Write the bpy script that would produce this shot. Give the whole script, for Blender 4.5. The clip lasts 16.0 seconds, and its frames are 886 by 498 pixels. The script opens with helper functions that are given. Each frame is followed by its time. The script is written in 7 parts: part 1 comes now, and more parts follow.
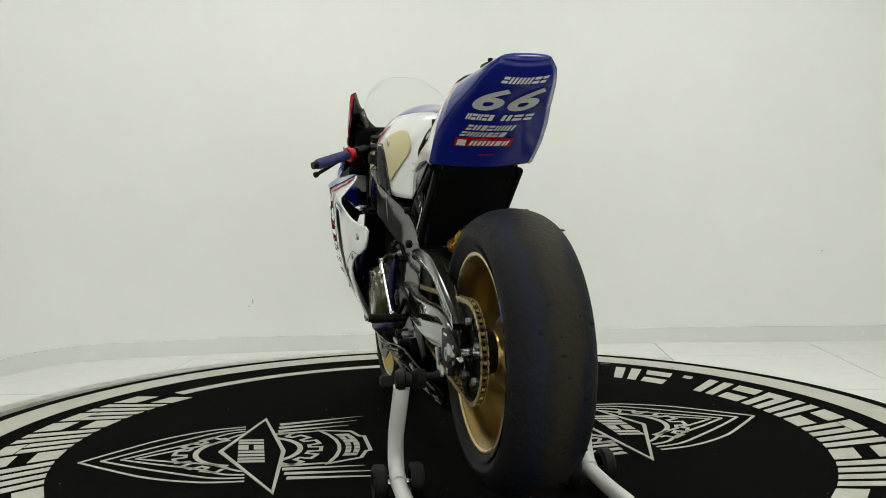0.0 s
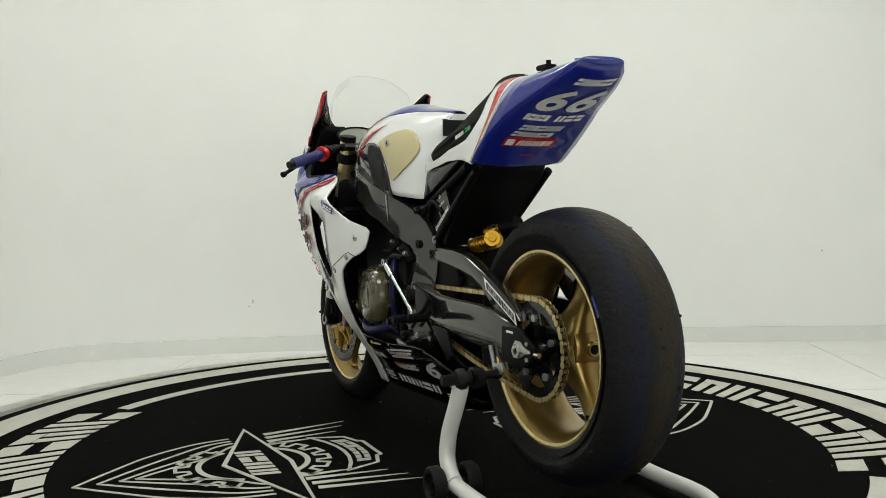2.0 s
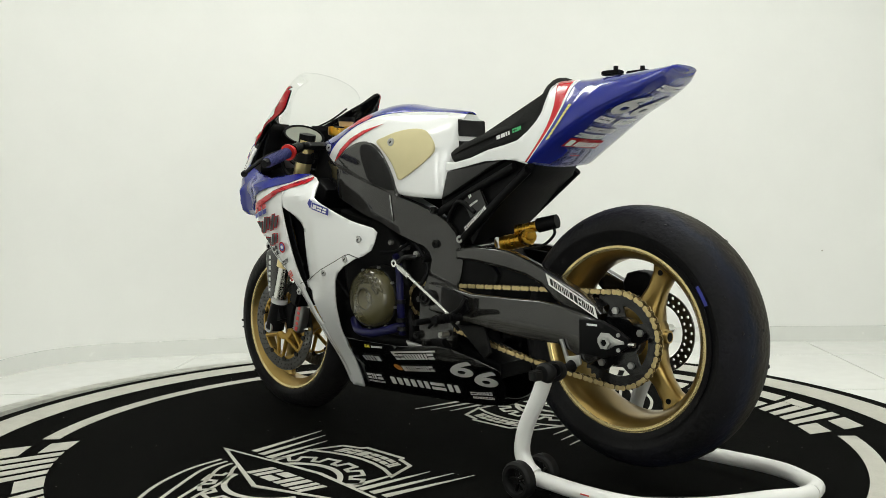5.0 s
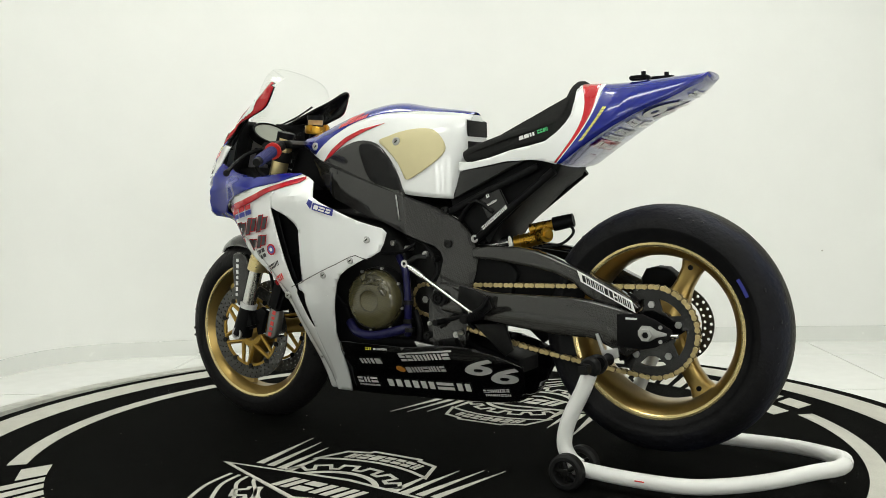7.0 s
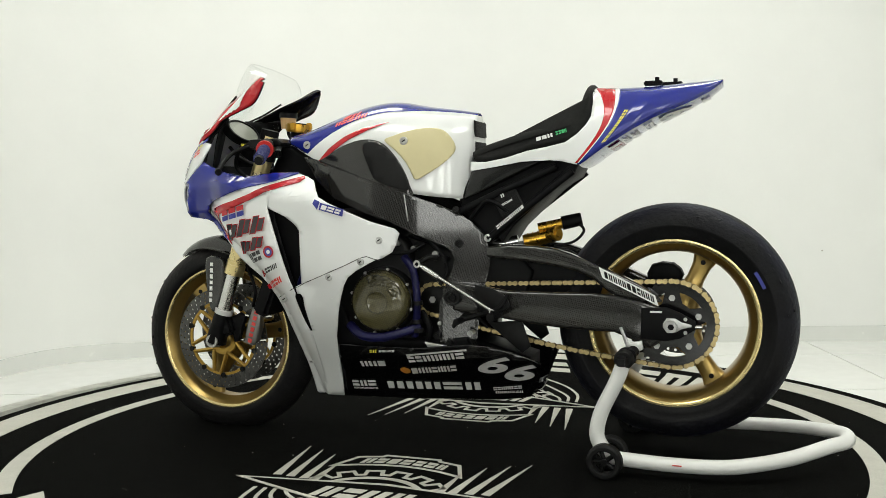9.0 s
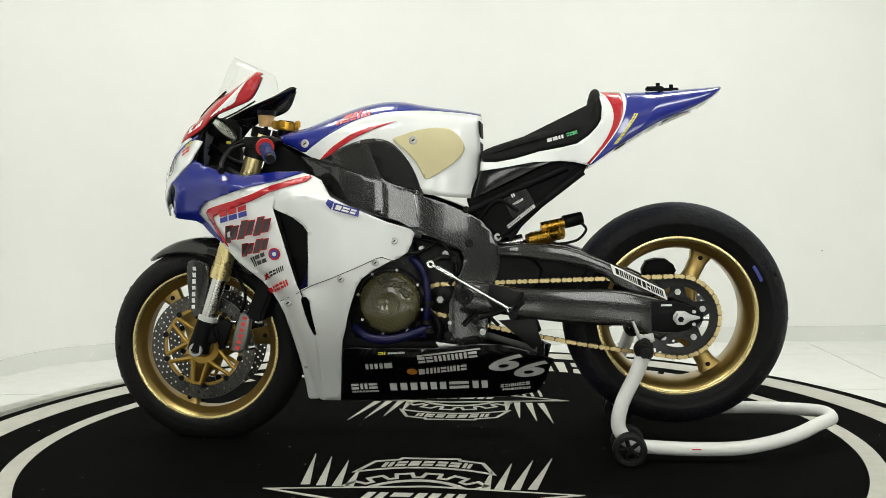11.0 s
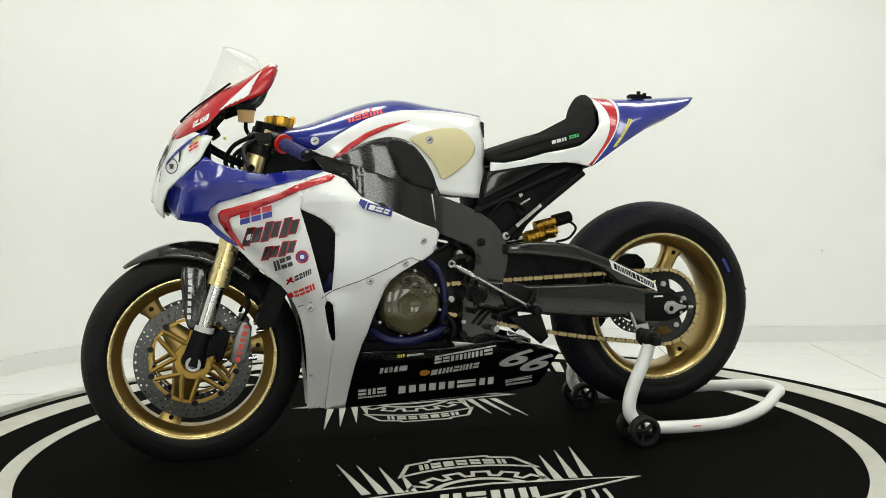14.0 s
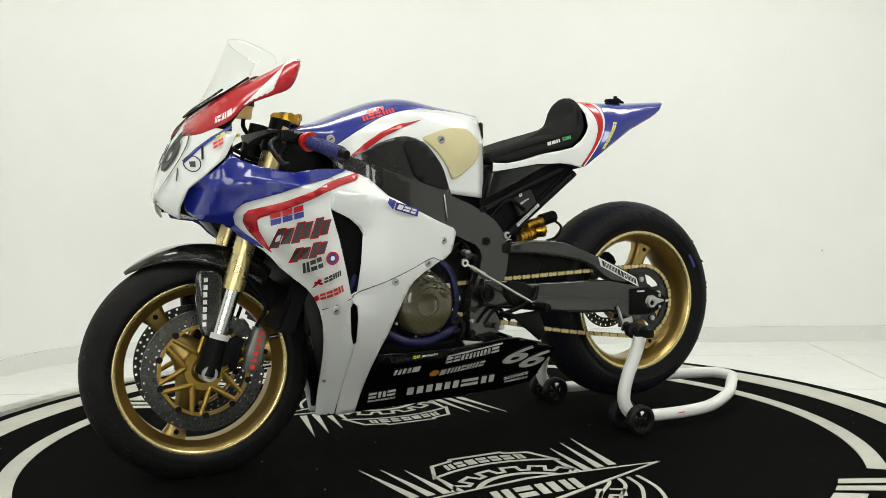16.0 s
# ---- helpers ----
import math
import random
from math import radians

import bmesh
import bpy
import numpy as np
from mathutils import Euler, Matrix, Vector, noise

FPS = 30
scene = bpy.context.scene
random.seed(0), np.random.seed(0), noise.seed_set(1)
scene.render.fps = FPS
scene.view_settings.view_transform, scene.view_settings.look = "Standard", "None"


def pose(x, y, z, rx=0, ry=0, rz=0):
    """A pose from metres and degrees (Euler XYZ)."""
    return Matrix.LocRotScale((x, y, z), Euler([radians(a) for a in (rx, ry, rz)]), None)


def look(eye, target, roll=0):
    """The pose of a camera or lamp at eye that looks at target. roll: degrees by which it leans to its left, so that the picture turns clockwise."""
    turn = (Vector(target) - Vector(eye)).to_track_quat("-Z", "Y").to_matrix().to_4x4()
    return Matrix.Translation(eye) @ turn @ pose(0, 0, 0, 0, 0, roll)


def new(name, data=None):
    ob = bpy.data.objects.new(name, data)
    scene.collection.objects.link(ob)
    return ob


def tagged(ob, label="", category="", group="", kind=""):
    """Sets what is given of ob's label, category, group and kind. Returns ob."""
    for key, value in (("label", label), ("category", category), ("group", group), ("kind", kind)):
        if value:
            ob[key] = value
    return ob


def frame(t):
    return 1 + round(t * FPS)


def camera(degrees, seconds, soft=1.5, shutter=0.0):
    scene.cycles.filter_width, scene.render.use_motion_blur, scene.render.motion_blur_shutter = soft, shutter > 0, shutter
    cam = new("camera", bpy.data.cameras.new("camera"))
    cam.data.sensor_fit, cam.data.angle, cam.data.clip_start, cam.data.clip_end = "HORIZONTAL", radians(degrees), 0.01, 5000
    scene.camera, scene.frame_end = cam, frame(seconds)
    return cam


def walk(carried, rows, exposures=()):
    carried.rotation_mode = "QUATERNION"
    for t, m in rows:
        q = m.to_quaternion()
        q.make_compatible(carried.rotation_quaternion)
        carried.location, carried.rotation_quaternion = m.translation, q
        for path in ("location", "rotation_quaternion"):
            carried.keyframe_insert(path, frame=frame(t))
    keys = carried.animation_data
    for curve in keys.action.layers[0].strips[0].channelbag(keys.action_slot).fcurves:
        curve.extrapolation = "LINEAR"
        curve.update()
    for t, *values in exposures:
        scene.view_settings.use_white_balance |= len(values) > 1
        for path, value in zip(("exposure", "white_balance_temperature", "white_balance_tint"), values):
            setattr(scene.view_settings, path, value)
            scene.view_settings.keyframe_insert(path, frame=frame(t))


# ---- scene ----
cam = camera(51.07, 16.0, soft=0.7)
EYE = Vector((0, -2.788, 0.745))
AIM = EYE + Vector((math.sin(radians(0.31)) * math.cos(radians(3.46)), math.cos(radians(0.31)) * math.cos(radians(3.46)), -math.sin(radians(3.46))))
walk(cam, [(0.0, look(EYE, AIM, -0.93)), (16.0, look(EYE, AIM, -0.93))], exposures=[(0.0, -0.44), (3.5, -0.30), (6.5, -0.10), (16.0, -0.10)])

# ---- world and lamps ----
from mathutils import geometry

world = bpy.data.worlds.new("room_world")
world.use_nodes = True
world.node_tree.nodes["Background"].inputs["Color"].default_value = (0.97, 1.0, 0.85, 1)
world.node_tree.nodes["Background"].inputs["Strength"].default_value = 0.05
scene.world = world
CEIL = 2.75
FLOOR_Z = -0.08


def area_lamp(name, x, y, sx, sy, watts, colour=(0.985, 1.0, 0.925)):
    data = bpy.data.lights.new(name, "AREA")
    data.shape, data.size, data.size_y, data.energy, data.color = "RECTANGLE", sx, sy, watts, colour
    ob = new(name, data)
    ob.matrix_world = look((x, y, CEIL - 0.06), (x, y, 0))
    return ob


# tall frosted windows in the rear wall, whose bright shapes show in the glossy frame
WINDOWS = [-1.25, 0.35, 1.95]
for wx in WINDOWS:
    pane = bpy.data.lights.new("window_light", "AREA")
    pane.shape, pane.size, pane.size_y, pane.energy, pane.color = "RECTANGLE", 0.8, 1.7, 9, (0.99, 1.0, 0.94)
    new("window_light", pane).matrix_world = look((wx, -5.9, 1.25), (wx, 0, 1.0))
PANELS = [(-0.75, 0.75), (1.35, 0.75), (-0.75, -1.4), (1.35, -1.4)]
for px_, py_ in PANELS:
    area_lamp("panel_light", px_, py_, 1.15, 0.55, 16.5)


# ---- materials ----
def mat(name, base, rough=0.5, metal=0.0, vary=0.08, scale=30.0, bump=0.0, bump_scale=200.0, coat=0.0, spec=0.5, second=None, emit=0.0):
    m = bpy.data.materials.new(name)
    m.use_nodes = True
    n, l = m.node_tree.nodes, m.node_tree.links
    b = n["Principled BSDF"]
    b.inputs["Roughness"].default_value, b.inputs["Metallic"].default_value = rough, metal
    b.inputs["Coat Weight"].default_value, b.inputs["Coat Roughness"].default_value = coat, 0.05
    b.inputs["Specular IOR Level"].default_value = spec
    tc = n.new("ShaderNodeTexCoord")
    if vary or second:
        big, fine, add = n.new("ShaderNodeTexNoise"), n.new("ShaderNodeTexNoise"), n.new("ShaderNodeMath")
        big.inputs["Scale"].default_value, fine.inputs["Scale"].default_value = scale * 0.12, scale
        fine.inputs["Detail"].default_value = 5
        add.operation = "ADD"
        ramp = n.new("ShaderNodeMapRange")
        ramp.inputs["From Min"].default_value, ramp.inputs["From Max"].default_value = 0.6, 1.4
        mix = n.new("ShaderNodeMix")
        mix.data_type = "RGBA"
        lo = tuple(c * (1 - vary) for c in base)
        hi = second or tuple(min(1, c * (1 + vary)) for c in base)
        mix.inputs["A"].default_value, mix.inputs["B"].default_value = (*lo, 1), (*hi, 1)
        for tex in (big, fine):
            l.new(tc.outputs["Object"], tex.inputs["Vector"])
        l.new(big.outputs["Fac"], add.inputs[0])
        l.new(fine.outputs["Fac"], add.inputs[1])
        l.new(add.outputs[0], ramp.inputs["Value"])
        l.new(ramp.outputs[0], mix.inputs["Factor"])
        l.new(mix.outputs["Result"], b.inputs["Base Color"])
        rr = n.new("ShaderNodeMapRange")
        rr.inputs["To Min"].default_value, rr.inputs["To Max"].default_value = max(0, rough - 0.06), min(1, rough + 0.06)
        l.new(fine.outputs["Fac"], rr.inputs["Value"])
        l.new(rr.outputs[0], b.inputs["Roughness"])
    else:
        b.inputs["Base Color"].default_value = (*base, 1)
    if bump:
        t2, bp = n.new("ShaderNodeTexNoise"), n.new("ShaderNodeBump")
        t2.inputs["Scale"].default_value, t2.inputs["Detail"].default_value = bump_scale, 4
        bp.inputs["Strength"].default_value, bp.inputs["Distance"].default_value = bump, 0.004
        l.new(tc.outputs["Object"], t2.inputs["Vector"])
        l.new(t2.outputs["Fac"], bp.inputs["Height"])
        l.new(bp.outputs["Normal"], b.inputs["Normal"])
    if emit:
        b.inputs["Emission Color"].default_value, b.inputs["Emission Strength"].default_value = (*base, 1), emit
    return m


def tread_mat(name, bands):
    """Rubber whose wear changes across the tread: (place from -1 to 1, colour) pairs, with an uneven border."""
    m = mat(name, (0.008, 0.008, 0.008), 0.6, 0, 0, bump=0.9, bump_scale=65, spec=0.14)
    n, l = m.node_tree.nodes, m.node_tree.links
    b, tc = n["Principled BSDF"], n["Texture Coordinate"]
    sep, noise_t, mul, add, rng, ramp = n.new("ShaderNodeSeparateXYZ"), n.new("ShaderNodeTexNoise"), n.new("ShaderNodeMath"), n.new("ShaderNodeMath"), n.new("ShaderNodeMapRange"), n.new("ShaderNodeValToRGB")
    l.new(tc.outputs["Object"], sep.inputs[0])
    l.new(tc.outputs["Object"], noise_t.inputs["Vector"])
    noise_t.inputs["Scale"].default_value, noise_t.inputs["Detail"].default_value = 8, 7
    mul.operation, add.operation = "MULTIPLY", "ADD"
    mul.inputs[1].default_value = 0.095
    l.new(noise_t.outputs["Fac"], mul.inputs[0])
    l.new(sep.outputs["Y"], add.inputs[0])
    l.new(mul.outputs[0], add.inputs[1])
    rng.inputs["From Min"].default_value, rng.inputs["From Max"].default_value = -0.1 + 0.045, 0.1 + 0.045
    l.new(add.outputs[0], rng.inputs["Value"])
    l.new(rng.outputs[0], ramp.inputs[0])
    while len(ramp.color_ramp.elements) < len(bands):
        ramp.color_ramp.elements.new(0.5)
    for e, (at, c) in zip(ramp.color_ramp.elements, bands):
        e.position, e.color = (at + 1) / 2, (*c, 1)
    l.new(ramp.outputs[0], b.inputs["Base Color"])
    return m


def carbon_mat(name, dark, light, rough=0.2):
    """Woven carbon cloth under clear lacquer."""
    m = mat(name, dark, rough, 0.0, 0, coat=0.75, spec=0.3)
    n, l = m.node_tree.nodes, m.node_tree.links
    b, tc = n["Principled BSDF"], n["Texture Coordinate"]
    rot = n.new("ShaderNodeMapping")
    rot.inputs["Rotation"].default_value = (0, radians(45), radians(20))
    ck, mix = n.new("ShaderNodeTexChecker"), n.new("ShaderNodeMix")
    ck.inputs["Scale"].default_value = 330
    mix.data_type = "RGBA"
    mix.inputs["A"].default_value, mix.inputs["B"].default_value = (*dark, 1), (*light, 1)
    l.new(tc.outputs["Object"], rot.inputs["Vector"])
    l.new(rot.outputs[0], ck.inputs["Vector"])
    l.new(ck.outputs["Fac"], mix.inputs["Factor"])
    l.new(mix.outputs["Result"], b.inputs["Base Color"])
    return m


def glass_mat(name):
    m = bpy.data.materials.new(name)
    m.use_nodes = True
    n, l = m.node_tree.nodes, m.node_tree.links
    out = n["Material Output"]
    clear, gloss, mix = n.new("ShaderNodeBsdfTransparent"), n.new("ShaderNodeBsdfGlossy"), n.new("ShaderNodeMixShader")
    edge, curve_up = n.new("ShaderNodeLayerWeight"), n.new("ShaderNodeMath")
    clear.inputs["Color"].default_value = (0.975, 0.98, 0.975, 1)
    gloss.inputs["Roughness"].default_value = 0.03
    edge.inputs["Blend"].default_value = 0.35
    curve_up.operation = "MULTIPLY"
    curve_up.inputs[1].default_value = 0.16
    l.new(edge.outputs["Facing"], curve_up.inputs[0])
    l.new(curve_up.outputs[0], mix.inputs[0])
    l.new(clear.outputs[0], mix.inputs[1])
    l.new(gloss.outputs[0], mix.inputs[2])
    l.new(mix.outputs[0], out.inputs["Surface"])
    return m


WALL = mat("wall_paint", (0.80, 0.805, 0.782), 0.75, vary=0.02, scale=6, bump=0.08, bump_scale=60)
CEILING = mat("ceiling_paint", (0.82, 0.82, 0.79), 0.8, vary=0.02, scale=5)
TILE = mat("glazed_floor_tile", (0.78, 0.785, 0.76), 0.16, vary=0.02, scale=12, bump=0.02, bump_scale=30)
# tone of the unseen rear walls, chosen dark to hold back bounced light
DARKWALL = mat("fill_cutting_grey", (0.24, 0.24, 0.232), 0.8, vary=0.05, scale=6)
GROUT = mat("grey_grout", (0.5, 0.5, 0.47), 0.9, vary=0.1)
SKIRT = mat("skirting_tile", (0.72, 0.73, 0.70), 0.25, vary=0.02, scale=12)
LAMP = mat("lamp_diffuser", (0.99, 1.0, 0.945), 0.5, vary=0, emit=5.0)
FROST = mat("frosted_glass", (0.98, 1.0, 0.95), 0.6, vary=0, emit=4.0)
METAL_W = mat("white_lamp_frame", (0.8, 0.8, 0.8), 0.4)
WHITE = mat("white_paint", (0.73, 0.74, 0.735), 0.22, vary=0.012, scale=14, coat=0.7)
BLUE = mat("blue_paint", (0.008, 0.016, 0.215), 0.22, vary=0.06, scale=14, coat=0.8, spec=0.3)
RED = mat("red_paint", (0.42, 0.008, 0.014), 0.26, vary=0.06, scale=14, coat=0.6, spec=0.3)
REDDEC = mat("orange_red_film", (0.62, 0.04, 0.03), 0.35, vary=0.05)
GREYDEC = mat("dark_grey_film", (0.05, 0.048, 0.05), 0.55, vary=0.1, spec=0.2)
SILVERDEC = mat("pale_grey_film", (0.58, 0.58, 0.57), 0.4, vary=0.05)
WHITEDEC = mat("white_film", (0.75, 0.75, 0.74), 0.4, vary=0.03)
YELLOWDEC = mat("yellow_film", (0.72, 0.66, 0.06), 0.4, vary=0.05)
GREENDEC = mat("green_film", (0.06, 0.45, 0.16), 0.4, vary=0.05)
NAVYDEC = mat("navy_film", (0.022, 0.03, 0.24), 0.4, vary=0.05)
BLACKP = mat("black_gloss_paint", (0.003, 0.003, 0.0034), 0.16, vary=0.2, coat=0.35, spec=0.3)
BLACK = mat("black_matt_plastic", (0.0032, 0.0032, 0.0036), 0.5, vary=0.25, scale=60, bump=0.1, bump_scale=300, spec=0.11)
DARKM = mat("dark_cast_metal", (0.008, 0.008, 0.008), 0.42, metal=0.5, vary=0.4, scale=50, bump=0.2, bump_scale=160, spec=0.25)
CARBON = carbon_mat("woven_carbon", (0.010, 0.0096, 0.0091), (0.020, 0.0192, 0.018), 0.15)
CARBONG = carbon_mat("gold_tinted_carbon", (0.045, 0.04, 0.018), (0.085, 0.075, 0.032), 0.25)
PAD = mat("grey_grip_pad", (0.012, 0.012, 0.012), 0.6, vary=0.2, scale=80, bump=0.3, bump_scale=500, spec=0.15)
FOAM = mat("black_seat_foam", (0.016, 0.016, 0.0155), 0.85, vary=0.25, scale=90, bump=0.4, bump_scale=600, spec=0.1)
BEIGE = mat("beige_grip_pad", (0.55, 0.49, 0.28), 0.55, vary=0.05, scale=25, bump=0.06, bump_scale=300)
SCRAPE = mat("scraped_olive_resin", (0.05, 0.045, 0.022), 0.16, vary=0.5, scale=120, bump=0.5, bump_scale=250, coat=0.4)
GOLD = mat("gold_magnesium", (0.33, 0.225, 0.072), 0.30, metal=0.88, vary=0.08, scale=30, coat=0.1)
GOLDA = mat("gold_anodised", (0.52, 0.29, 0.035), 0.28, metal=0.9, vary=0.08)
FORKG = mat("gold_fork_tube", (0.74, 0.61, 0.31), 0.28, metal=0.85, vary=0.05)
STEEL = mat("bright_steel", (0.62, 0.62, 0.60), 0.22, metal=1.0, vary=0.06, scale=60)
ALU = mat("brushed_aluminium", (0.45, 0.45, 0.44), 0.38, metal=0.9, vary=0.1, scale=60)
CARRIER = mat("gold_disc_carrier", (0.40, 0.25, 0.05), 0.36, metal=0.75, vary=0.1)
LIP = mat("polished_lip_highlight", (0.62, 0.50, 0.24), 0.24, metal=0.85, vary=0.06)
CALI = mat("grey_caliper_paint", (0.20, 0.20, 0.195), 0.36, metal=0.7, vary=0.1, scale=60)
DISC = mat("brake_disc_steel", (0.085, 0.085, 0.082), 0.30, metal=0.9, vary=0.15, scale=90)
# darker copy of the chain brass: shade between highlights, put into the colour
CHAIN_SHADED = mat("shaded_chain_brass", (0.16, 0.12, 0.055), 0.36, metal=0.85, vary=0.3, scale=120)
CHAINM = mat("brass_chain", (0.58, 0.46, 0.23), 0.30, metal=0.85, vary=0.3, scale=120)
HOSE = mat("blue_hose", (0.006, 0.006, 0.045), 0.35, vary=0.15, spec=0.25)
GRIP = mat("blue_rubber_grip", (0.025, 0.03, 0.14), 0.6, vary=0.12, bump=0.3, bump_scale=500)
REDA = mat("red_anodised", (0.55, 0.02, 0.015), 0.35, metal=0.3, vary=0.08)
TYRE = mat("slick_rubber", (0.0055, 0.0055, 0.006), 0.5, vary=0.3, scale=40, bump=0.35, bump_scale=90, spec=0.12)
TREAD_R = tread_mat("worn_rear_tread", ((-0.95, (0.006, 0.006, 0.0065)), (-0.7, (0.008, 0.009, 0.016)), (-0.45, (0.022, 0.019, 0.012)), (-0.1, (0.024, 0.020, 0.014)), (0.12, (0.012, 0.0115, 0.011)), (0.32, (0.009, 0.0115, 0.023)), (0.58, (0.008, 0.008, 0.012)), (0.9, (0.006, 0.006, 0.0065))))
TREAD_F = tread_mat("worn_front_tread", ((-0.6, (0.006, 0.006, 0.0065)), (-0.2, (0.011, 0.010, 0.009)), (0.25, (0.011, 0.010, 0.010)), (0.6, (0.006, 0.006, 0.0065))))
AMBERDEC = mat("amber_film", (0.55, 0.22, 0.03), 0.4, vary=0.08)
AMBER = mat("amber_brake_fluid", (0.55, 0.34, 0.14), 0.3, vary=0.1)
STANDW = mat("white_powder_coat", (0.74, 0.74, 0.72), 0.35, vary=0.04, scale=20)
RUBBER = mat("black_rubber", (0.006, 0.006, 0.006), 0.55, vary=0.2, spec=0.2)
RUG = mat("black_needle_felt", (0.0034, 0.0035, 0.0031), 0.95, vary=0.4, scale=180, bump=0.5, bump_scale=900, spec=0.02)
RUGW = mat("white_felt_print", (0.50, 0.49, 0.44), 0.95, vary=0.08, scale=160, bump=0.4, bump_scale=900, spec=0.1)
EDGE = mat("scuffed_disc_edge", (0.42, 0.42, 0.38), 0.7, vary=0.35, scale=22)
SCREEN = glass_mat("clear_acrylic")
DASHG = mat("dash_glass", (0.25, 0.26, 0.22), 0.15, vary=0.05, coat=0.5)

# ---- mesh helpers ----
YC, XC = -0.0125, 0.016  # where the machine stands on the platform


def part(name, bm, material, parent=None, label="", smooth=True, angle=40, shift=0.0, weld=True):
    """One mesh object under a thing or a part."""
    if weld:
        bmesh.ops.remove_doubles(bm, verts=bm.verts, dist=0.00005)
    bmesh.ops.recalc_face_normals(bm, faces=bm.faces)
    me = bpy.data.meshes.new(name)
    if smooth:
        for f in bm.faces:
            f.smooth = True
        for e in bm.edges:
            if len(e.link_faces) == 2 and e.calc_face_angle(0) > radians(angle):
                e.smooth = False
    if shift:
        bmesh.ops.translate(bm, verts=bm.verts, vec=(XC, shift, 0))
    bm.to_mesh(me)
    bm.free()
    me.materials.append(material)
    ob = new(name, me)
    ob.parent = parent
    if label:
        tagged(ob, label)
    return ob


def box(bm, c, s, m=None, bevel=0.0):
    g = bmesh.ops.create_cube(bm, size=1.0)
    bmesh.ops.scale(bm, verts=g["verts"], vec=s)
    if bevel:
        es = list({e for v in g["verts"] for e in v.link_edges})
        r = bmesh.ops.bevel(bm, geom=es, offset=bevel, segments=2, affect="EDGES", clamp_overlap=True)
        vs = list({v for f in r["faces"] for v in f.verts} | {v for v in g["verts"] if v.is_valid})
    else:
        vs = g["verts"]
    bmesh.ops.transform(bm, matrix=Matrix.Translation(c) @ (m or Matrix()), verts=vs)


def ring_sweep(bm, rings, closed_ring=True, caps=True, loop=False):
    """Join rings of points with quads."""
    rows = [[bm.verts.new(p) for p in r] for r in rings]
    n = len(rows[0])
    pairs = list(zip(rows, rows[1:])) + ([(rows[-1], rows[0])] if loop else [])
    for a, b in pairs:
        for i in range(n if closed_ring else n - 1):
            j = (i + 1) % n
            bm.faces.new((a[i], a[j], b[j], b[i]))
    if caps and closed_ring and not loop:
        bm.faces.new(rows[0][::-1])
        bm.faces.new(rows[-1])
    return rows


def rod(bm, a, b, r0, r1=None, seg=16, caps=True):
    a, b = Vector(a), Vector(b)
    q = (b - a).to_track_quat("Z", "Y")
    r1 = r0 if r1 is None else r1
    ring = lambda c, r: [c + q @ Vector((r * math.cos(2 * math.pi * i / seg), r * math.sin(2 * math.pi * i / seg), 0)) for i in range(seg)]
    ring_sweep(bm, [ring(a, r0), ring(b, r1)], caps=caps)


def curve(pts, steps=6, closed=False):
    """A smooth line through points (Catmull-Rom)."""
    p = [Vector(q) for q in pts]
    n, out = len(p), []
    for i in range(n if closed else n - 1):
        g = lambda k: p[k % n] if closed else p[min(max(k, 0), n - 1)]
        p0, p1, p2, p3 = g(i - 1), g(i), g(i + 1), g(i + 2)
        for k in range(steps):
            t = k / steps
            out.append(0.5 * ((2 * p1) + (p2 - p0) * t + (2 * p0 - 5 * p1 + 4 * p2 - p3) * t * t + (3 * p1 - p0 - 3 * p2 + p3) * t ** 3))
    if not closed:
        out.append(p[-1].copy())
    return out


def tube(bm, pts, r, seg=12, steps=6, smooth=True):
    line = curve(pts, steps) if smooth else [Vector(p) for p in pts]
    rings, up = [], None
    for i, p in enumerate(line):
        d = (line[min(i + 1, len(line) - 1)] - line[max(i - 1, 0)]).normalized()
        if up is None:
            up = d.orthogonal().normalized()
        up = (up - d * up.dot(d)).normalized()
        side = d.cross(up)
        rings.append([p + up * (r * math.cos(2 * math.pi * k / seg)) + side * (r * math.sin(2 * math.pi * k / seg)) for k in range(seg)])
    ring_sweep(bm, rings)


def lathe(bm, profile, c, seg=48, start=0.0, end=360.0, closed=True):
    """Turn (y, radius) pairs about the axle that runs along y through c = (x, y, z)."""
    full = abs(end - start) >= 360
    n = seg if full else seg + 1
    rings = []
    for i in range(n):
        a = radians(start + (end - start) * i / seg)
        rings.append([(c[0] + r * math.cos(a), c[1] + y, c[2] + r * math.sin(a)) for y, r in profile])
    ring_sweep(bm, rings, closed_ring=closed, caps=not full and closed, loop=full)


def lerp(table, x):
    """Piecewise linear reading of ((x, value), ...)."""
    if x <= table[0][0]:
        return table[0][1]
    for (a, u), (b, w) in zip(table, table[1:]):
        if x <= b:
            return u + (w - u) * (x - a) / (b - a)
    return table[-1][1]


def smooth_table(table, x):
    t = sorted(table)
    return sum(w * lerp(t, x + e) for e, w in ((-0.036, 0.1), (-0.018, 0.2), (0.0, 0.4), (0.018, 0.2), (0.036, 0.1)))


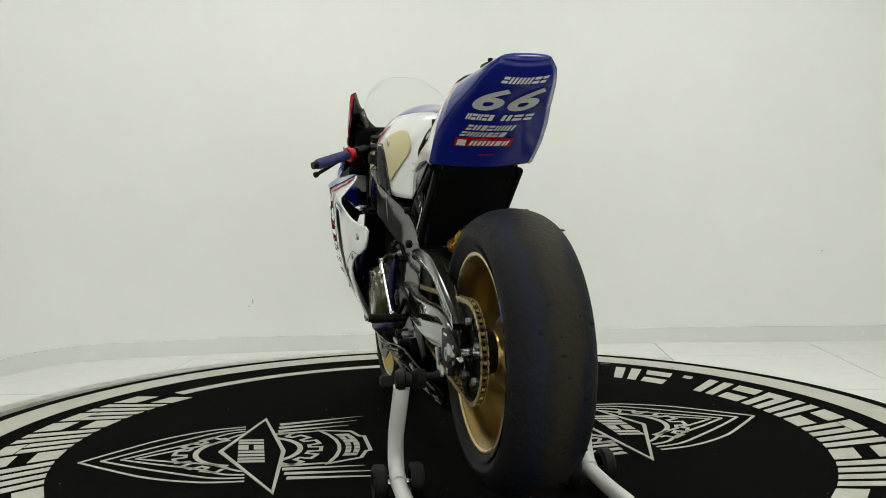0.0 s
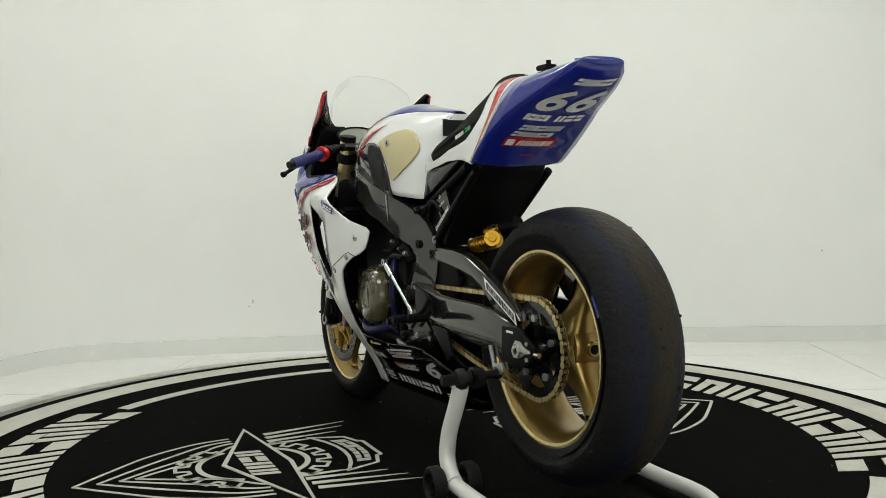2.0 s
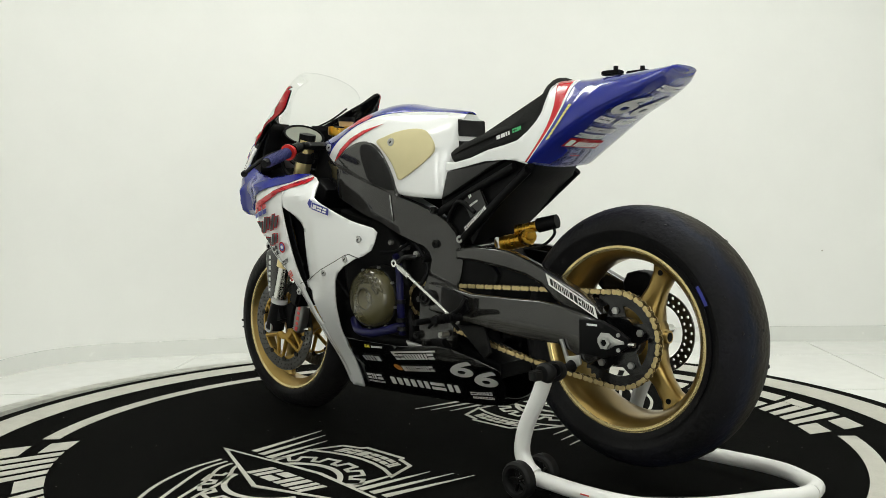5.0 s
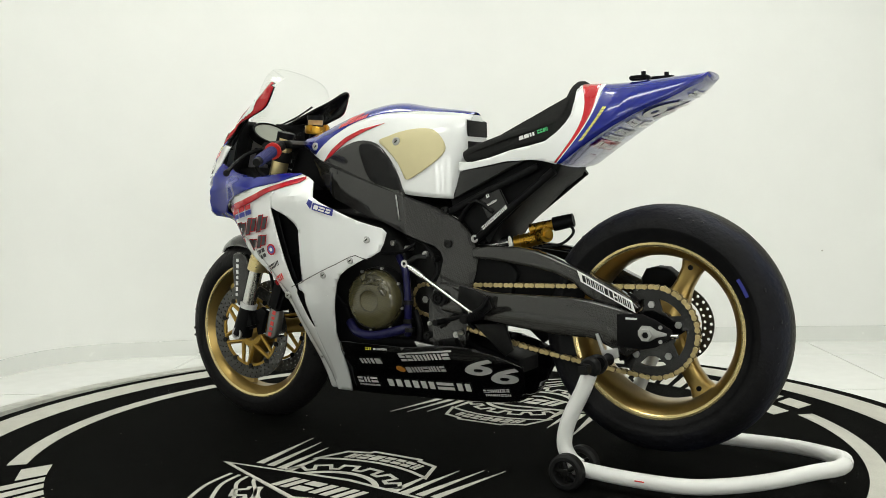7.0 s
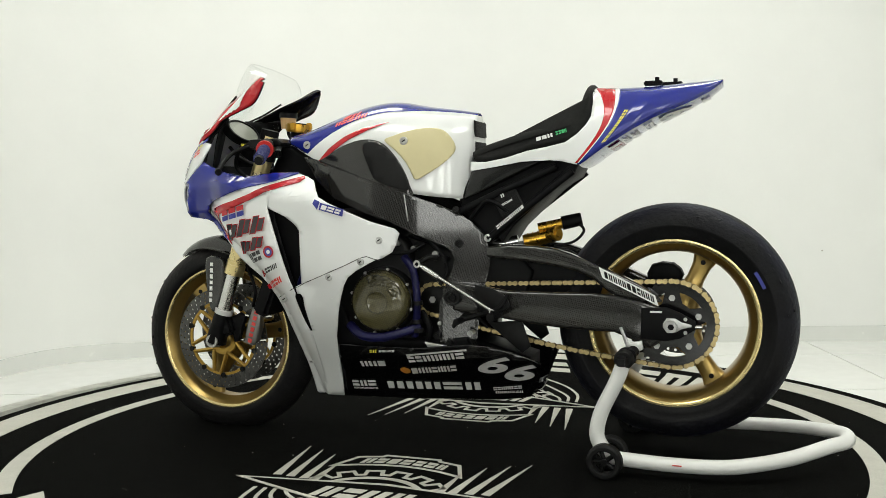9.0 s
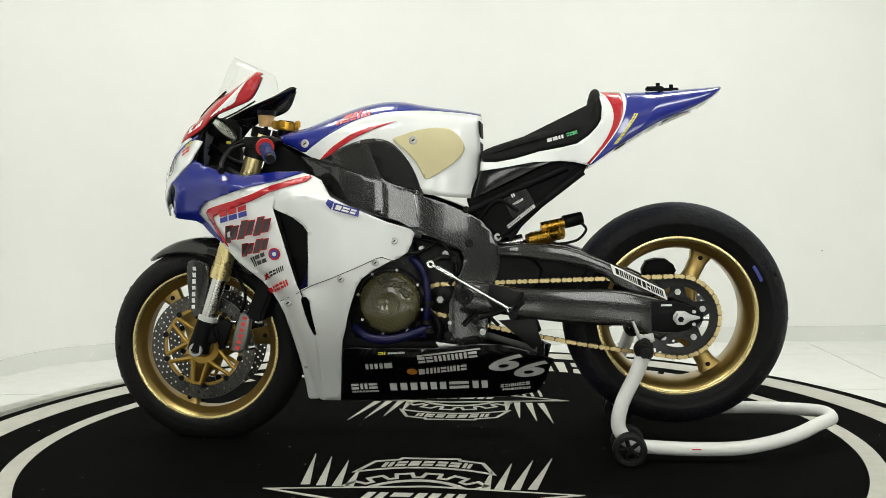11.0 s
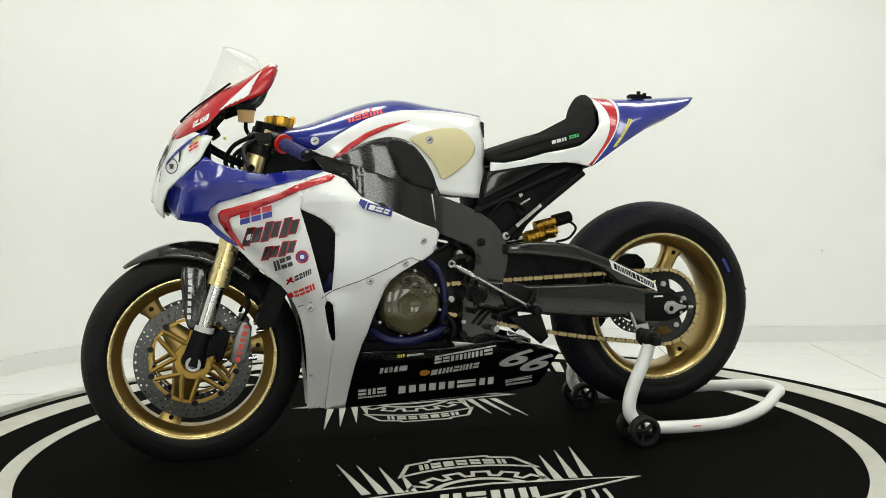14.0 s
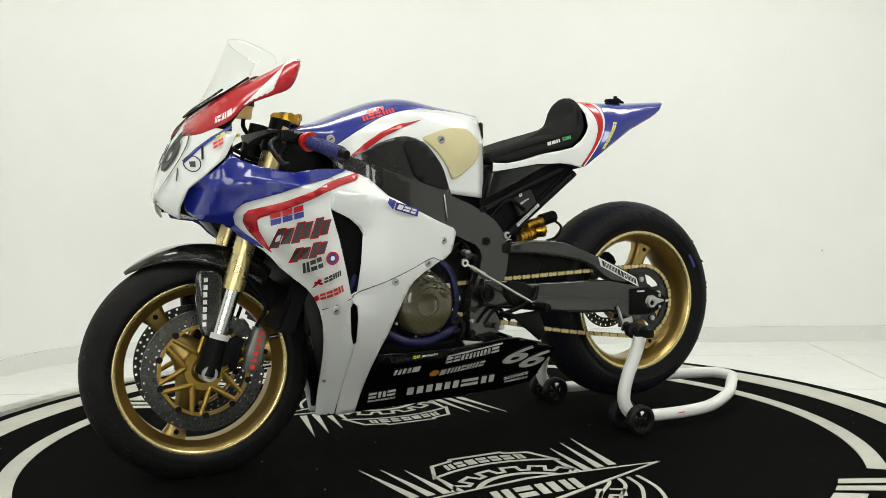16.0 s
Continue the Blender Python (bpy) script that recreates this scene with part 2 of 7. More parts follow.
def clipped(poly, axis, lo, hi):
    """A convex polygon of (x, z) cut to lo..hi along one axis."""
    for limit, sign in ((lo, 1), (hi, -1)):
        out = []
        for i, p in enumerate(poly):
            q = poly[(i + 1) % len(poly)]
            dp, dq = sign * (p[axis] - limit), sign * (q[axis] - limit)
            if dp >= 0:
                out.append(p)
            if (dp > 0 > dq) or (dp < 0 < dq):
                f = dp / (dp - dq)
                out.append((p[0] + (q[0] - p[0]) * f, p[1] + (q[1] - p[1]) * f))
        poly = out
        if len(poly) < 3:
            return []
    return poly


def sheet(outline, wide, cell=0.03, side=1, lift=0.0):
    """A skin cut to an outline in side view (x, z), laid at y = wide(x, z)."""
    bm, seen = bmesh.new(), {}

    def vert(p):
        key = (round(p[0], 5), round(p[1], 5))
        if key not in seen:
            seen[key] = bm.verts.new((key[0], side * (wide(*key) + lift), key[1]))
        return seen[key]
    for tri in geometry.tessellate_polygon([[Vector((p[0], p[1], 0)) for p in outline]]):
        t = [tuple(outline[i]) for i in tri]
        x0, x1 = min(p[0] for p in t), max(p[0] for p in t)
        for i in range(math.floor(x0 / cell), math.floor(x1 / cell) + 1):
            strip = clipped(t, 0, i * cell, (i + 1) * cell)
            if not strip:
                continue
            z0, z1 = min(p[1] for p in strip), max(p[1] for p in strip)
            for j in range(math.floor(z0 / cell), math.floor(z1 / cell) + 1):
                vs = []
                for p in clipped(strip, 1, j * cell, (j + 1) * cell):
                    v = vert(p)
                    if v not in vs:
                        vs.append(v)
                if len(vs) > 2 and not bm.faces.get(vs):
                    bm.faces.new(vs)
    return bm


def thick(ob, depth):
    m = ob.modifiers.new("thickness", "SOLIDIFY")
    m.thickness, m.offset, m.use_even_offset = depth, 0.0, False
    return ob


def pod(bm, outline, y0, y1, r=0.012, steps=3):
    """A solid with an outline in side view between y0 and y1, its rims rounded by r."""
    c = Vector((sum(p[0] for p in outline) / len(outline), sum(p[1] for p in outline) / len(outline)))
    n = len(outline)
    pts = [Vector(p) for p in outline]
    area = sum(pts[i].x * pts[(i + 1) % n].y - pts[(i + 1) % n].x * pts[i].y for i in range(n))
    s = 1 if area > 0 else -1
    nor = []
    for i in range(n):
        d = (pts[(i + 1) % n] - pts[i - 1])
        d = d.normalized() if d.length else Vector((1, 0))
        nor.append(Vector((-d.y, d.x)) * s)
    rings = []
    for k in range(steps + 1):
        a = math.pi / 2 * k / steps
        rings.append([(p.x + q.x * r * (1 - math.sin(a)), y0 + r * (1 - math.cos(a)), p.y + q.y * r * (1 - math.sin(a))) for p, q in zip(pts, nor)])
    for k in range(steps + 1):
        a = math.pi / 2 * (1 - k / steps)
        rings.append([(p.x + q.x * r * (1 - math.sin(a)), y1 - r * (1 - math.cos(a)), p.y + q.y * r * (1 - math.sin(a))) for p, q in zip(pts, nor)])
    ring_sweep(bm, rings)


def smoothed(outline, steps=4):
    return [tuple(p) for p in curve([(x, z) for x, z in outline], steps, closed=True)]


def glyph_bars(count, length, height, slant=0.25, gap=0.16, seed=1):
    """Plain bars that stand for a word: one slanted block a letter, some of them split in two. Lists of (u, v) corners."""
    rnd = random.Random(seed)
    wd = [rnd.uniform(0.85, 1.15) for _ in range(count)]
    out, u0 = [], 0.0
    for i in range(count):
        w = length * wd[i] / sum(wd)
        u1 = u0 + w * (1 - gap)
        kind = rnd.choice("hhvvvs")
        if kind == "h":
            blocks = [(u0, u1, 0, 0.40 * height), (u0, u1, 0.60 * height, height)]
        elif kind == "v":
            blocks = [(u0, u0 + 0.40 * (u1 - u0), 0, height), (u0 + 0.60 * (u1 - u0), u1, 0, height)]
        else:
            blocks = [(u0, u1, 0, height)]
        for a, b, c, d in blocks:
            out.append([(a + slant * c, c), (b + slant * c, c), (b + slant * d, d), (a + slant * d, d)])
        u0 += w
    return out


def text_faces(words, size):
    """The faces of a text in the built-in font, as lists of (u, v), starting at 0, 0."""
    data = bpy.data.curves.new("letters", "FONT")
    data.body, data.size, data.shear, data.offset = words, size, 0.25, 0.03 * size
    ob = bpy.data.objects.new("letters", data)
    scene.collection.objects.link(ob)
    me = bpy.data.meshes.new_from_object(ob.evaluated_get(bpy.context.evaluated_depsgraph_get()))
    faces = [[tuple(me.vertices[i].co.xy) for i in p.vertices] for p in me.polygons]
    bpy.data.objects.remove(ob)
    bpy.data.curves.remove(data)
    bpy.data.meshes.remove(me)
    return faces


def film_on(faces, place):
    """A thin film of faces given as (u, v), laid by place(u, v)."""
    bm = bmesh.new()
    for f in faces:
        try:
            bm.faces.new([bm.verts.new(place(u, v)) for u, v in f])
        except ValueError:
            pass
    return bm


# ---- the room ----
def wall_line():
    """The far wall, slightly bowed, with a rounded corner that leads on towards the camera, and the plain rest of the room."""
    pts = [(3.6, -6.0), (3.6, 1.6), (3.3, 1.93)]
    pts += [(x, 2.185 - 0.022 * (x - 0.9) ** 2 - 0.012 * abs(x - 0.9)) for x in (2.4, 1.8, 1.2, 0.6, 0.0, -0.6, -1.1)]
    pts += [(-1.45, 1.995), (-1.70, 1.95), (-1.86, 1.87), (-1.96, 1.76), (-2.03, 1.60), (-2.10, 1.30), (-2.20, 0.9), (-2.3, -6.0)]
    return [Vector((x, y)) for x, y in pts]


def offset_line(line, d):
    out = []
    n = len(line)
    for i, p in enumerate(line):
        a, b = line[(i - 1) % n], line[(i + 1) % n]
        e0, e1 = (p - a).normalized(), (b - p).normalized()
        n0, n1 = Vector((e0.y, -e0.x)), Vector((e1.y, -e1.x))
        m = (n0 + n1).normalized()
        out.append(p + m * (d / max(0.3, m.dot(n0))))
    return out


def build_room():
    line = wall_line()

    def band(name, inner, outer, z0, z1, material, label, cat, closed=True):
        bm = bmesh.new()
        rings = [[(a.x, a.y, z0), (a.x, a.y, z1), (b.x, b.y, z1), (b.x, b.y, z0)] for a, b in zip(inner, outer)]
        ring_sweep(bm, rings, loop=closed)
        return tagged(part(name, bm, material, label=label, angle=50), category=cat, kind="structure")

    outer, b0, b1 = offset_line(line, 0.15), offset_line(line, -0.012), offset_line(line, -0.001)
    # the white stage wall runs on past the platform; the unseen rear is added dark to cut fill and reflections
    cut = lambda ring: [Vector((ring[0].x, -3.1))] + ring[1:-1] + [Vector((ring[-1].x + (ring[-2].x - ring[-1].x) * 0.42, -3.1))]
    band("wall_north", cut(line), cut(outer), FLOOR_Z - 0.02, CEIL, WALL, "smooth white painted room wall with a rounded corner", "wall", False)
    band("baseboard", cut(b0), cut(b1), FLOOR_Z, 0.0, SKIRT, "low pale tiled skirting along the wall", "baseboard", False)
    a, b = cut(line), cut(outer)
    band("wall_south", [a[-1], line[-1], line[0], a[0]], [b[-1], outer[-1], outer[0], b[0]], FLOOR_Z - 0.02, CEIL, DARKWALL, "unseen rear wall, added in dark grey to cut fill light", "wall", False)
    bm = bmesh.new()
    box(bm, (0.65, -2.0, FLOOR_Z - 0.03), (6.4, 8.6, 0.05))
    fl = tagged(part("floor", bm, GROUT, label="glossy white tiled floor with thin grey joints", smooth=False), category="floor", kind="structure")
    bm = bmesh.new()
    box(bm, (0.65, -2.0, CEIL + 0.05), (6.4, 8.6, 0.1))
    tagged(part("ceiling", bm, CEILING, label="plain white ceiling", smooth=False), category="ceiling", kind="structure")
    # square tiles, laid askew to the walls
    size = 0.80
    bm = bmesh.new()
    box(bm, (0, 0, 0), (size - 0.004, size - 0.004, 0.008), bevel=0.001)
    first = part("floor_tile", bm, TILE, fl, smooth=False)
    turn = Matrix.Rotation(radians(-3.0), 4, "Z")
    made = 0
    for i in range(-4, 6):
        for j in range(-9, 5):
            c = turn @ Vector((i * size - 0.16, j * size + 0.62, 0))
            if -2.8 < c.x < 4.1 and -6.2 < c.y < 2.6:
                ob = first if made == 0 else new("floor_tile", first.data)
                made += 1
                ob.parent = fl
                ob.matrix_basis = Matrix.Translation((c.x, c.y, FLOOR_Z - 0.004)) @ turn
    for x, y in PANELS:
        lamp = tagged(new("ceiling_light"), "flat white rectangular ceiling light panel, switched on", "ceiling light", "ceiling lights")
        lamp.location = (x, y, CEIL)
        bm = bmesh.new()
        for sx, sy, cx, cy in ((1.24, 0.03, 0, 0.3), (1.24, 0.03, 0, -0.3), (0.03, 0.57, 0.605, 0), (0.03, 0.57, -0.605, 0)):
            box(bm, (cx, cy, -0.02), (sx, sy, 0.04), bevel=0.003)
        part("frame", bm, METAL_W, lamp, smooth=False)
        bm = bmesh.new()
        box(bm, (0, 0, -0.012), (1.18, 0.57, 0.01))
        part("diffuser", bm, LAMP, lamp, "glowing white diffuser", smooth=False)
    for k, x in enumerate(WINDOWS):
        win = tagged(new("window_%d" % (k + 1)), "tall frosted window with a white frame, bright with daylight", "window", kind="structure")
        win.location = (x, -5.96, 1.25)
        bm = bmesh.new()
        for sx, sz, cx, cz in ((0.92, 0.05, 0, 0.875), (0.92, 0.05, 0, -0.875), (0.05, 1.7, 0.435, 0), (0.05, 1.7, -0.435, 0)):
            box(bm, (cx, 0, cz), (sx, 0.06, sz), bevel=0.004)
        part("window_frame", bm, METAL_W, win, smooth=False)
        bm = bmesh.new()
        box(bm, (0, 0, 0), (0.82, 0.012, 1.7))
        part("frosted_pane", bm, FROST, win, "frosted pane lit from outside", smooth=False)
    # small scuffs on the wall
    for x, z, w, h in ((-0.98, 0.19, 0.006, 0.022), (-1.0, 0.165, 0.01, 0.005), (2.05, 0.405, 0.008, 0.007)):
        y = 2.185 - 0.022 * (x - 0.9) ** 2 - 0.012 * abs(x - 0.9) - 0.004
        bm = bmesh.new()
        box(bm, (x, y, z), (w, 0.004, h), bevel=0.001)
        tagged(part("wall_scuff", bm, EDGE, label="small grey scuff on the white wall"), category="scuff", kind="structure")


# ---- turning platform and its rug ----
def ring_face(r0, r1, a0, a1, z0, z1, seg):
    """A flat arc with thickness between two radii."""
    bm = bmesh.new()
    full = abs(a1 - a0) >= 360
    rings = []
    for i in range(seg if full else seg + 1):
        a = radians(a0 + (a1 - a0) * i / seg)
        c, s = math.cos(a), math.sin(a)
        rings.append([(r0 * c, r0 * s, z0), (r1 * c, r1 * s, z0), (r1 * c, r1 * s, z1), (r0 * c, r0 * s, z1)])
    ring_sweep(bm, rings, loop=full)
    return bm


def flat_poly(pts, z0, z1, bm=None):
    bm = bm or bmesh.new()
    lo, hi = [bm.verts.new((x, y, z0)) for x, y in pts], [bm.verts.new((x, y, z1)) for x, y in pts]
    bm.faces.new(hi)
    n = len(pts)
    for i in range(n):
        bm.faces.new((lo[i], lo[(i + 1) % n], hi[(i + 1) % n], hi[i]))
    return bm


def stroke(bm, pts, w, z0, z1, closed=False, w_end=None):
    """A painted line along points, tapering to w_end."""
    p = [Vector(q) for q in pts]
    n = len(p)
    left, right = [], []
    for i in range(n):
        a = p[i - 1] if (closed or i) else p[i]
        b = p[(i + 1) % n] if (closed or i < n - 1) else p[i]
        e0 = (p[i] - a).normalized() if (p[i] - a).length else (b - p[i]).normalized()
        e1 = (b - p[i]).normalized() if (b - p[i]).length else e0
        m = Vector((-(e0 + e1).y, (e0 + e1).x))
        m = m.normalized() if m.length > 1e-6 else Vector((-e0.y, e0.x))
        k = min(2.5, 1 / max(0.3, m.dot(Vector((-e0.y, e0.x)))))
        ww = w if w_end is None else w + (w_end - w) * i / (n - 1)
        left.append(p[i] + m * (ww / 2 * k))
        right.append(p[i] - m * (ww / 2 * k))
    for i in range(n if closed else n - 1):
        j = (i + 1) % n
        flat_poly([tuple(right[i]), tuple(right[j]), tuple(left[j]), tuple(left[i])], z0, z1, bm)


def build_platform():
    disc = tagged(new("turntable"), "low round turning display platform with a scuffed grey edge", "turntable")
    bm = bmesh.new()
    prof = [(0.0, FLOOR_Z), (1.45, FLOOR_Z + 0.03), (1.55, -0.03), (1.572, -0.02), (1.571, -0.008), (1.568, -0.004), (0.0, -0.004)]
    seg = 160
    rings = [[(r * math.cos(2 * math.pi * i / seg), r * math.sin(2 * math.pi * i / seg), z) for r, z in prof[1:6]] for i in range(seg)]
    rows = ring_sweep(bm, rings, closed_ring=False, loop=True)
    bm.faces.new([r[-1] for r in rows])
    part("platform", bm, EDGE, disc)
    base = ring_face(1.575, 1.645, 0, 360, FLOOR_Z, -0.010, 160)
    bmesh.ops.translate(base, verts=base.verts, vec=(-0.062, 0.022, 0))
    tagged(part("platform_trim", base, EDGE, label="scuffed pale grey fixed trim round the turning platform"), category="platform trim", kind="structure")
    rug = tagged(new("round_rug"), "round black felt rug printed with white rings and winged emblems", "rug")
    bm = bmesh.new()
    pts = [(1.562 * math.cos(2 * math.pi * i / seg), 1.562 * math.sin(2 * math.pi * i / seg)) for i in range(seg)]
    flat_poly(pts, -0.004, 0.0, bm)
    part("felt_sheet", bm, RUG, rug, smooth=False)
    Z0, Z1 = -0.001, 0.0012
    part("printed_ring", ring_face(1.395, 1.513, 0, 360, Z0, Z1, 160), RUGW, rug, "wide white printed ring", smooth=False)
    for a in (0, 180):
        part("printed_arc", ring_face(1.188, 1.241, a - 43.5, a + 43.5, Z0, Z1, 60), RUGW, rug, "slim white printed arc", smooth=False)
    for sgn in (1, -1):
        turn = Matrix.Rotation(0 if sgn > 0 else math.pi, 2)
        put = lambda pts: [tuple(turn @ Vector(p)) for p in pts]
        # letter-sized blocks along the rim
        span, n = 87.0, 14
        for i in range(n):
            a0 = 90 - span / 2 + i * span / n
            a1 = a0 + span / n * 0.80
            bm = bmesh.new()
            pol = lambda a, r: (r * math.cos(radians(a + (r - 1.21) * 20)), r * math.sin(radians(a + (r - 1.21) * 20)))
            d, lo, hi = a1 - a0, 1.115, 1.315
            if i == 11:
                blocks = [(a0 + 2.0, a0 + 3.8, 1.270, hi)]
            elif i % 3 == 0:
                blocks = [(a0, a1, lo, lo + 0.075), (a0, a1, hi - 0.075, hi)]
            elif i % 3 == 1:
                blocks = [(a0, a0 + 0.38 * d, lo, hi), (a1 - 0.38 * d, a1, lo, hi)]
            else:
                blocks = [(a0, a0 + 0.38 * d, lo, hi - 0.06), (a1 - 0.38 * d, a1, lo, hi - 0.06), (a0, a1, hi - 0.055, hi)]
            for b0, b1, r0, r1 in blocks:
                flat_poly(put([pol(b0, r0), pol(b0, r1), pol(b1, r1), pol(b1, r0)]), Z0, Z1, bm)
            part("printed_block", bm, RUGW, rug, smooth=False)
        # the winged emblem: star, toothed ring, shield lines, rays and banner
        w = 0.011
        bm = bmesh.new()
        stroke(bm, put([(0.376, 0.520), (0.012, 0.655), (-0.406, 0.515), (-0.026, 0.475)]), 0.013, Z0 + 0.0006, Z1 + 0.001, closed=True)
        part("printed_star", bm, RUGW, rug, smooth=False)
        bm = bmesh.new()
        flat_poly(put([(0.350, 0.5190), (-0.026, 0.482), (-0.384, 0.5145), (0.012, 0.645)]), Z0, Z1 + 0.0006, bm)
        part("star_field", bm, RUG, rug, smooth=False)
        for k, blk in enumerate(glyph_bars(4, 0.26, 0.075, 0.2, 0.2, 7)):
            bm = flat_poly(put([(0.13 - u, 0.605 - v * 1.0) for u, v in blk]), Z0 + 0.0008, Z1 + 0.0014)
            part("printed_block", bm, RUGW, rug, smooth=False)
        cy = 0.575
        for a0, a1 in ((22, 158), (205, 335)):
            bm = bmesh.new()
            stroke(bm, put([(0.15 * math.cos(radians(a0 + (a1 - a0) * i / 24)), cy + 0.15 * math.sin(radians(a0 + (a1 - a0) * i / 24))) for i in range(25)]), 0.016, Z0, Z1)
            part("printed_hub_arc", bm, RUGW, rug, smooth=False)
            bm = bmesh.new()
            line, teeth = [], 6
            for i in range(teeth):
                b = a0 + (a1 - a0) * i / teeth
                d = (a1 - a0) / teeth
                for f, r in ((0.0, 0.178), (0.3, 0.178), (0.38, 0.212), (0.9, 0.212), (0.98, 0.178)):
                    a = radians(b + d * f)
                    line.append((r * math.cos(a), cy + r * math.sin(a)))
            stroke(bm, put(line), w, Z0, Z1)
            part("printed_gear", bm, RUGW, rug, smooth=False)
        for inset, top in ((0.0, 1.045), (0.030, 0.985), (0.058, 0.93), (0.088, 0.89)):
            for sx in (1, -1):
                bm = bmesh.new()
                line = curve([(0, top), (sx * (0.10 - inset * 0.5), top - 0.10), (sx * (0.20 - inset), top - 0.21), (sx * (0.272 - inset), 0.70 - inset), (sx * (0.292 - inset), 0.585)], 5)
                stroke(bm, put(line), 0.010, Z0, Z1)
                part("printed_shield_line", bm, RUGW, rug, smooth=False)
        for x0, x1, y1 in ((0.292, 0.338, 0.20), (0.250, 0.285, 0.225), (0.208, 0.228, 0.26), (0.175, 0.18, 0.33)):
            for sx in (1, -1):
                bm = bmesh.new()
                stroke(bm, put([(sx * x0, 0.475 + (0.3 - x0) * 0.1), (sx * (x0 + x1) / 2, (0.475 + y1) / 2), (sx * x1, y1)]), 0.024, Z0, Z1, w_end=0.002)
                part("printed_ray", bm, RUGW, rug, smooth=False)
        bm = bmesh.new()
        arch = lambda x, y: (x, y - 0.10 * (1 - (x / 0.18) ** 2) * 0.45)
        top = [arch(x, 0.355) for x in (-0.185, -0.12, -0.06, 0, 0.06, 0.12, 0.185)]
        low = [arch(0.15, 0.275), arch(0.085, 0.275), arch(0.08, 0.262), arch(-0.08, 0.262), arch(-0.085, 0.275), arch(-0.15, 0.275)]
        stroke(bm, put(top + low), w, Z0, Z1, closed=True)
        part("printed_banner", bm, RUGW, rug, smooth=False)
        for blk in glyph_bars(7, 0.25, 0.042, 0.1, 0.22, 5):
            bm = flat_poly(put([arch(0.125 - u, 0.295 + (0.042 - v)) for u, v in blk]), Z0, Z1)
            part("printed_block", bm, RUGW, rug, smooth=False)
    rnd = random.Random(11)
    bm = bmesh.new()
    for k in range(110):
        a, r = rnd.uniform(0, 2 * math.pi), 1.38 * math.sqrt(rnd.random())
        g = bmesh.ops.create_icosphere(bm, subdivisions=1, radius=rnd.choice((0.0007, 0.0009, 0.0014)))
        bmesh.ops.transform(bm, matrix=Matrix.Translation((r * math.cos(a), r * math.sin(a), 0.0004)) @ Matrix.Diagonal((rnd.uniform(0.8, 2.2), 1, 0.5, 1)), verts=g["verts"])
    tagged(part("lint", bm, EDGE, rug, "specks of pale lint and dust"), kind="stuff")
    return disc, rug


# ---- paddock stand ----
def build_stand():
    st = tagged(new("paddock_stand"), "white tubular steel paddock stand with black wheels holding the rear up", "paddock stand")
    c = -0.026
    for s in (1, -1):
        y = lambda v: c + s * v
        bm = bmesh.new()
        tube(bm, [(-0.600, y(0.235), 0.29), (-0.583, y(0.238), 0.245), (-0.545, y(0.242), 0.165), (-0.533, y(0.243), 0.105), (-0.55, y(0.243), 0.068), (-0.575, y(0.243), 0.052)], 0.020, 14)
        part("upright", bm, STANDW, st)
        bm = bmesh.new()
        tube(bm, [(-0.555, y(0.243), 0.047), (-0.70, y(0.243), 0.040), (-0.84, y(0.240), 0.042), (-0.93, y(0.215), 0.050), (-1.02, y(0.165), 0.062), (-1.105, y(0.085), 0.076), (-1.145, y(0.045), 0.080), (-1.155, y(0.0), 0.080)], 0.019, 14)
        part("side_tube", bm, STANDW, st)
        for off in (0.045, -0.045):
            bm = bmesh.new()
            prof = [(-0.012, 0.029), (-0.016, 0.032), (-0.016, 0.040), (-0.010, 0.046), (0.010, 0.046), (0.016, 0.040), (0.016, 0.032), (0.012, 0.029)]
            lathe(bm, prof, (-0.561, y(0.243) + off, 0.047), 32)
            wheel = part("wheel", bm, RUBBER, st, "small black plastic castor wheel")
            bm = bmesh.new()
            for k in range(5):
                a = 2 * math.pi * k / 5
                rod(bm, (-0.561, y(0.243) + off, 0.047), (-0.561 + 0.030 * math.cos(a), y(0.243) + off, 0.047 + 0.030 * math.sin(a)), 0.006, seg=8)
            lathe(bm, [(-0.014, 0.0), (-0.014, 0.009), (0.014, 0.009), (0.014, 0.0)], (-0.561, y(0.243) + off, 0.047), 14, closed=False)
            part("hub", bm, DARKM, wheel)
        bm = bmesh.new()
        rod(bm, (-0.561, y(0.19), 0.047), (-0.561, y(0.296), 0.047), 0.009)
        part("axle", bm, STEEL, st)
        bm = bmesh.new()
        lathe(bm, [(-0.035, 0.0), (-0.035, 0.022), (-0.02, 0.026), (-0.008, 0.026), (-0.004, 0.018), (0.012, 0.018), (0.016, 0.026), (0.028, 0.026), (0.036, 0.020), (0.036, 0.0)], (-0.604, y(0.215), 0.306), 24, closed=False)
        part("lifting_cup", bm, RUBBER, st, "black rubber support cup")
        bm = bmesh.new()
        box(bm, (-0.604, y(0.272), 0.306), (0.024, 0.03, 0.024), bevel=0.003)
        part("clamp_square", bm, RUBBER, st)
        bm = bmesh.new()
        box(bm, (-0.74, y(0.2625), 0.044), (0.024, 0.0012, 0.003))
        part("sticker", bm, REDDEC, st, "small red and dark sticker")
    return st


# ---- the motorcycle ----
FA, RA = (0.703, 0.0, 0.290), (-0.711, 0.0, 0.381)

NOSE_X = [(0.68, 0.778), (0.705, 0.794), (0.735, 0.803), (0.765, 0.799), (0.80, 0.790), (0.85, 0.772), (0.90, 0.746), (0.945, 0.716), (0.99, 0.679), (1.10, 0.605)]
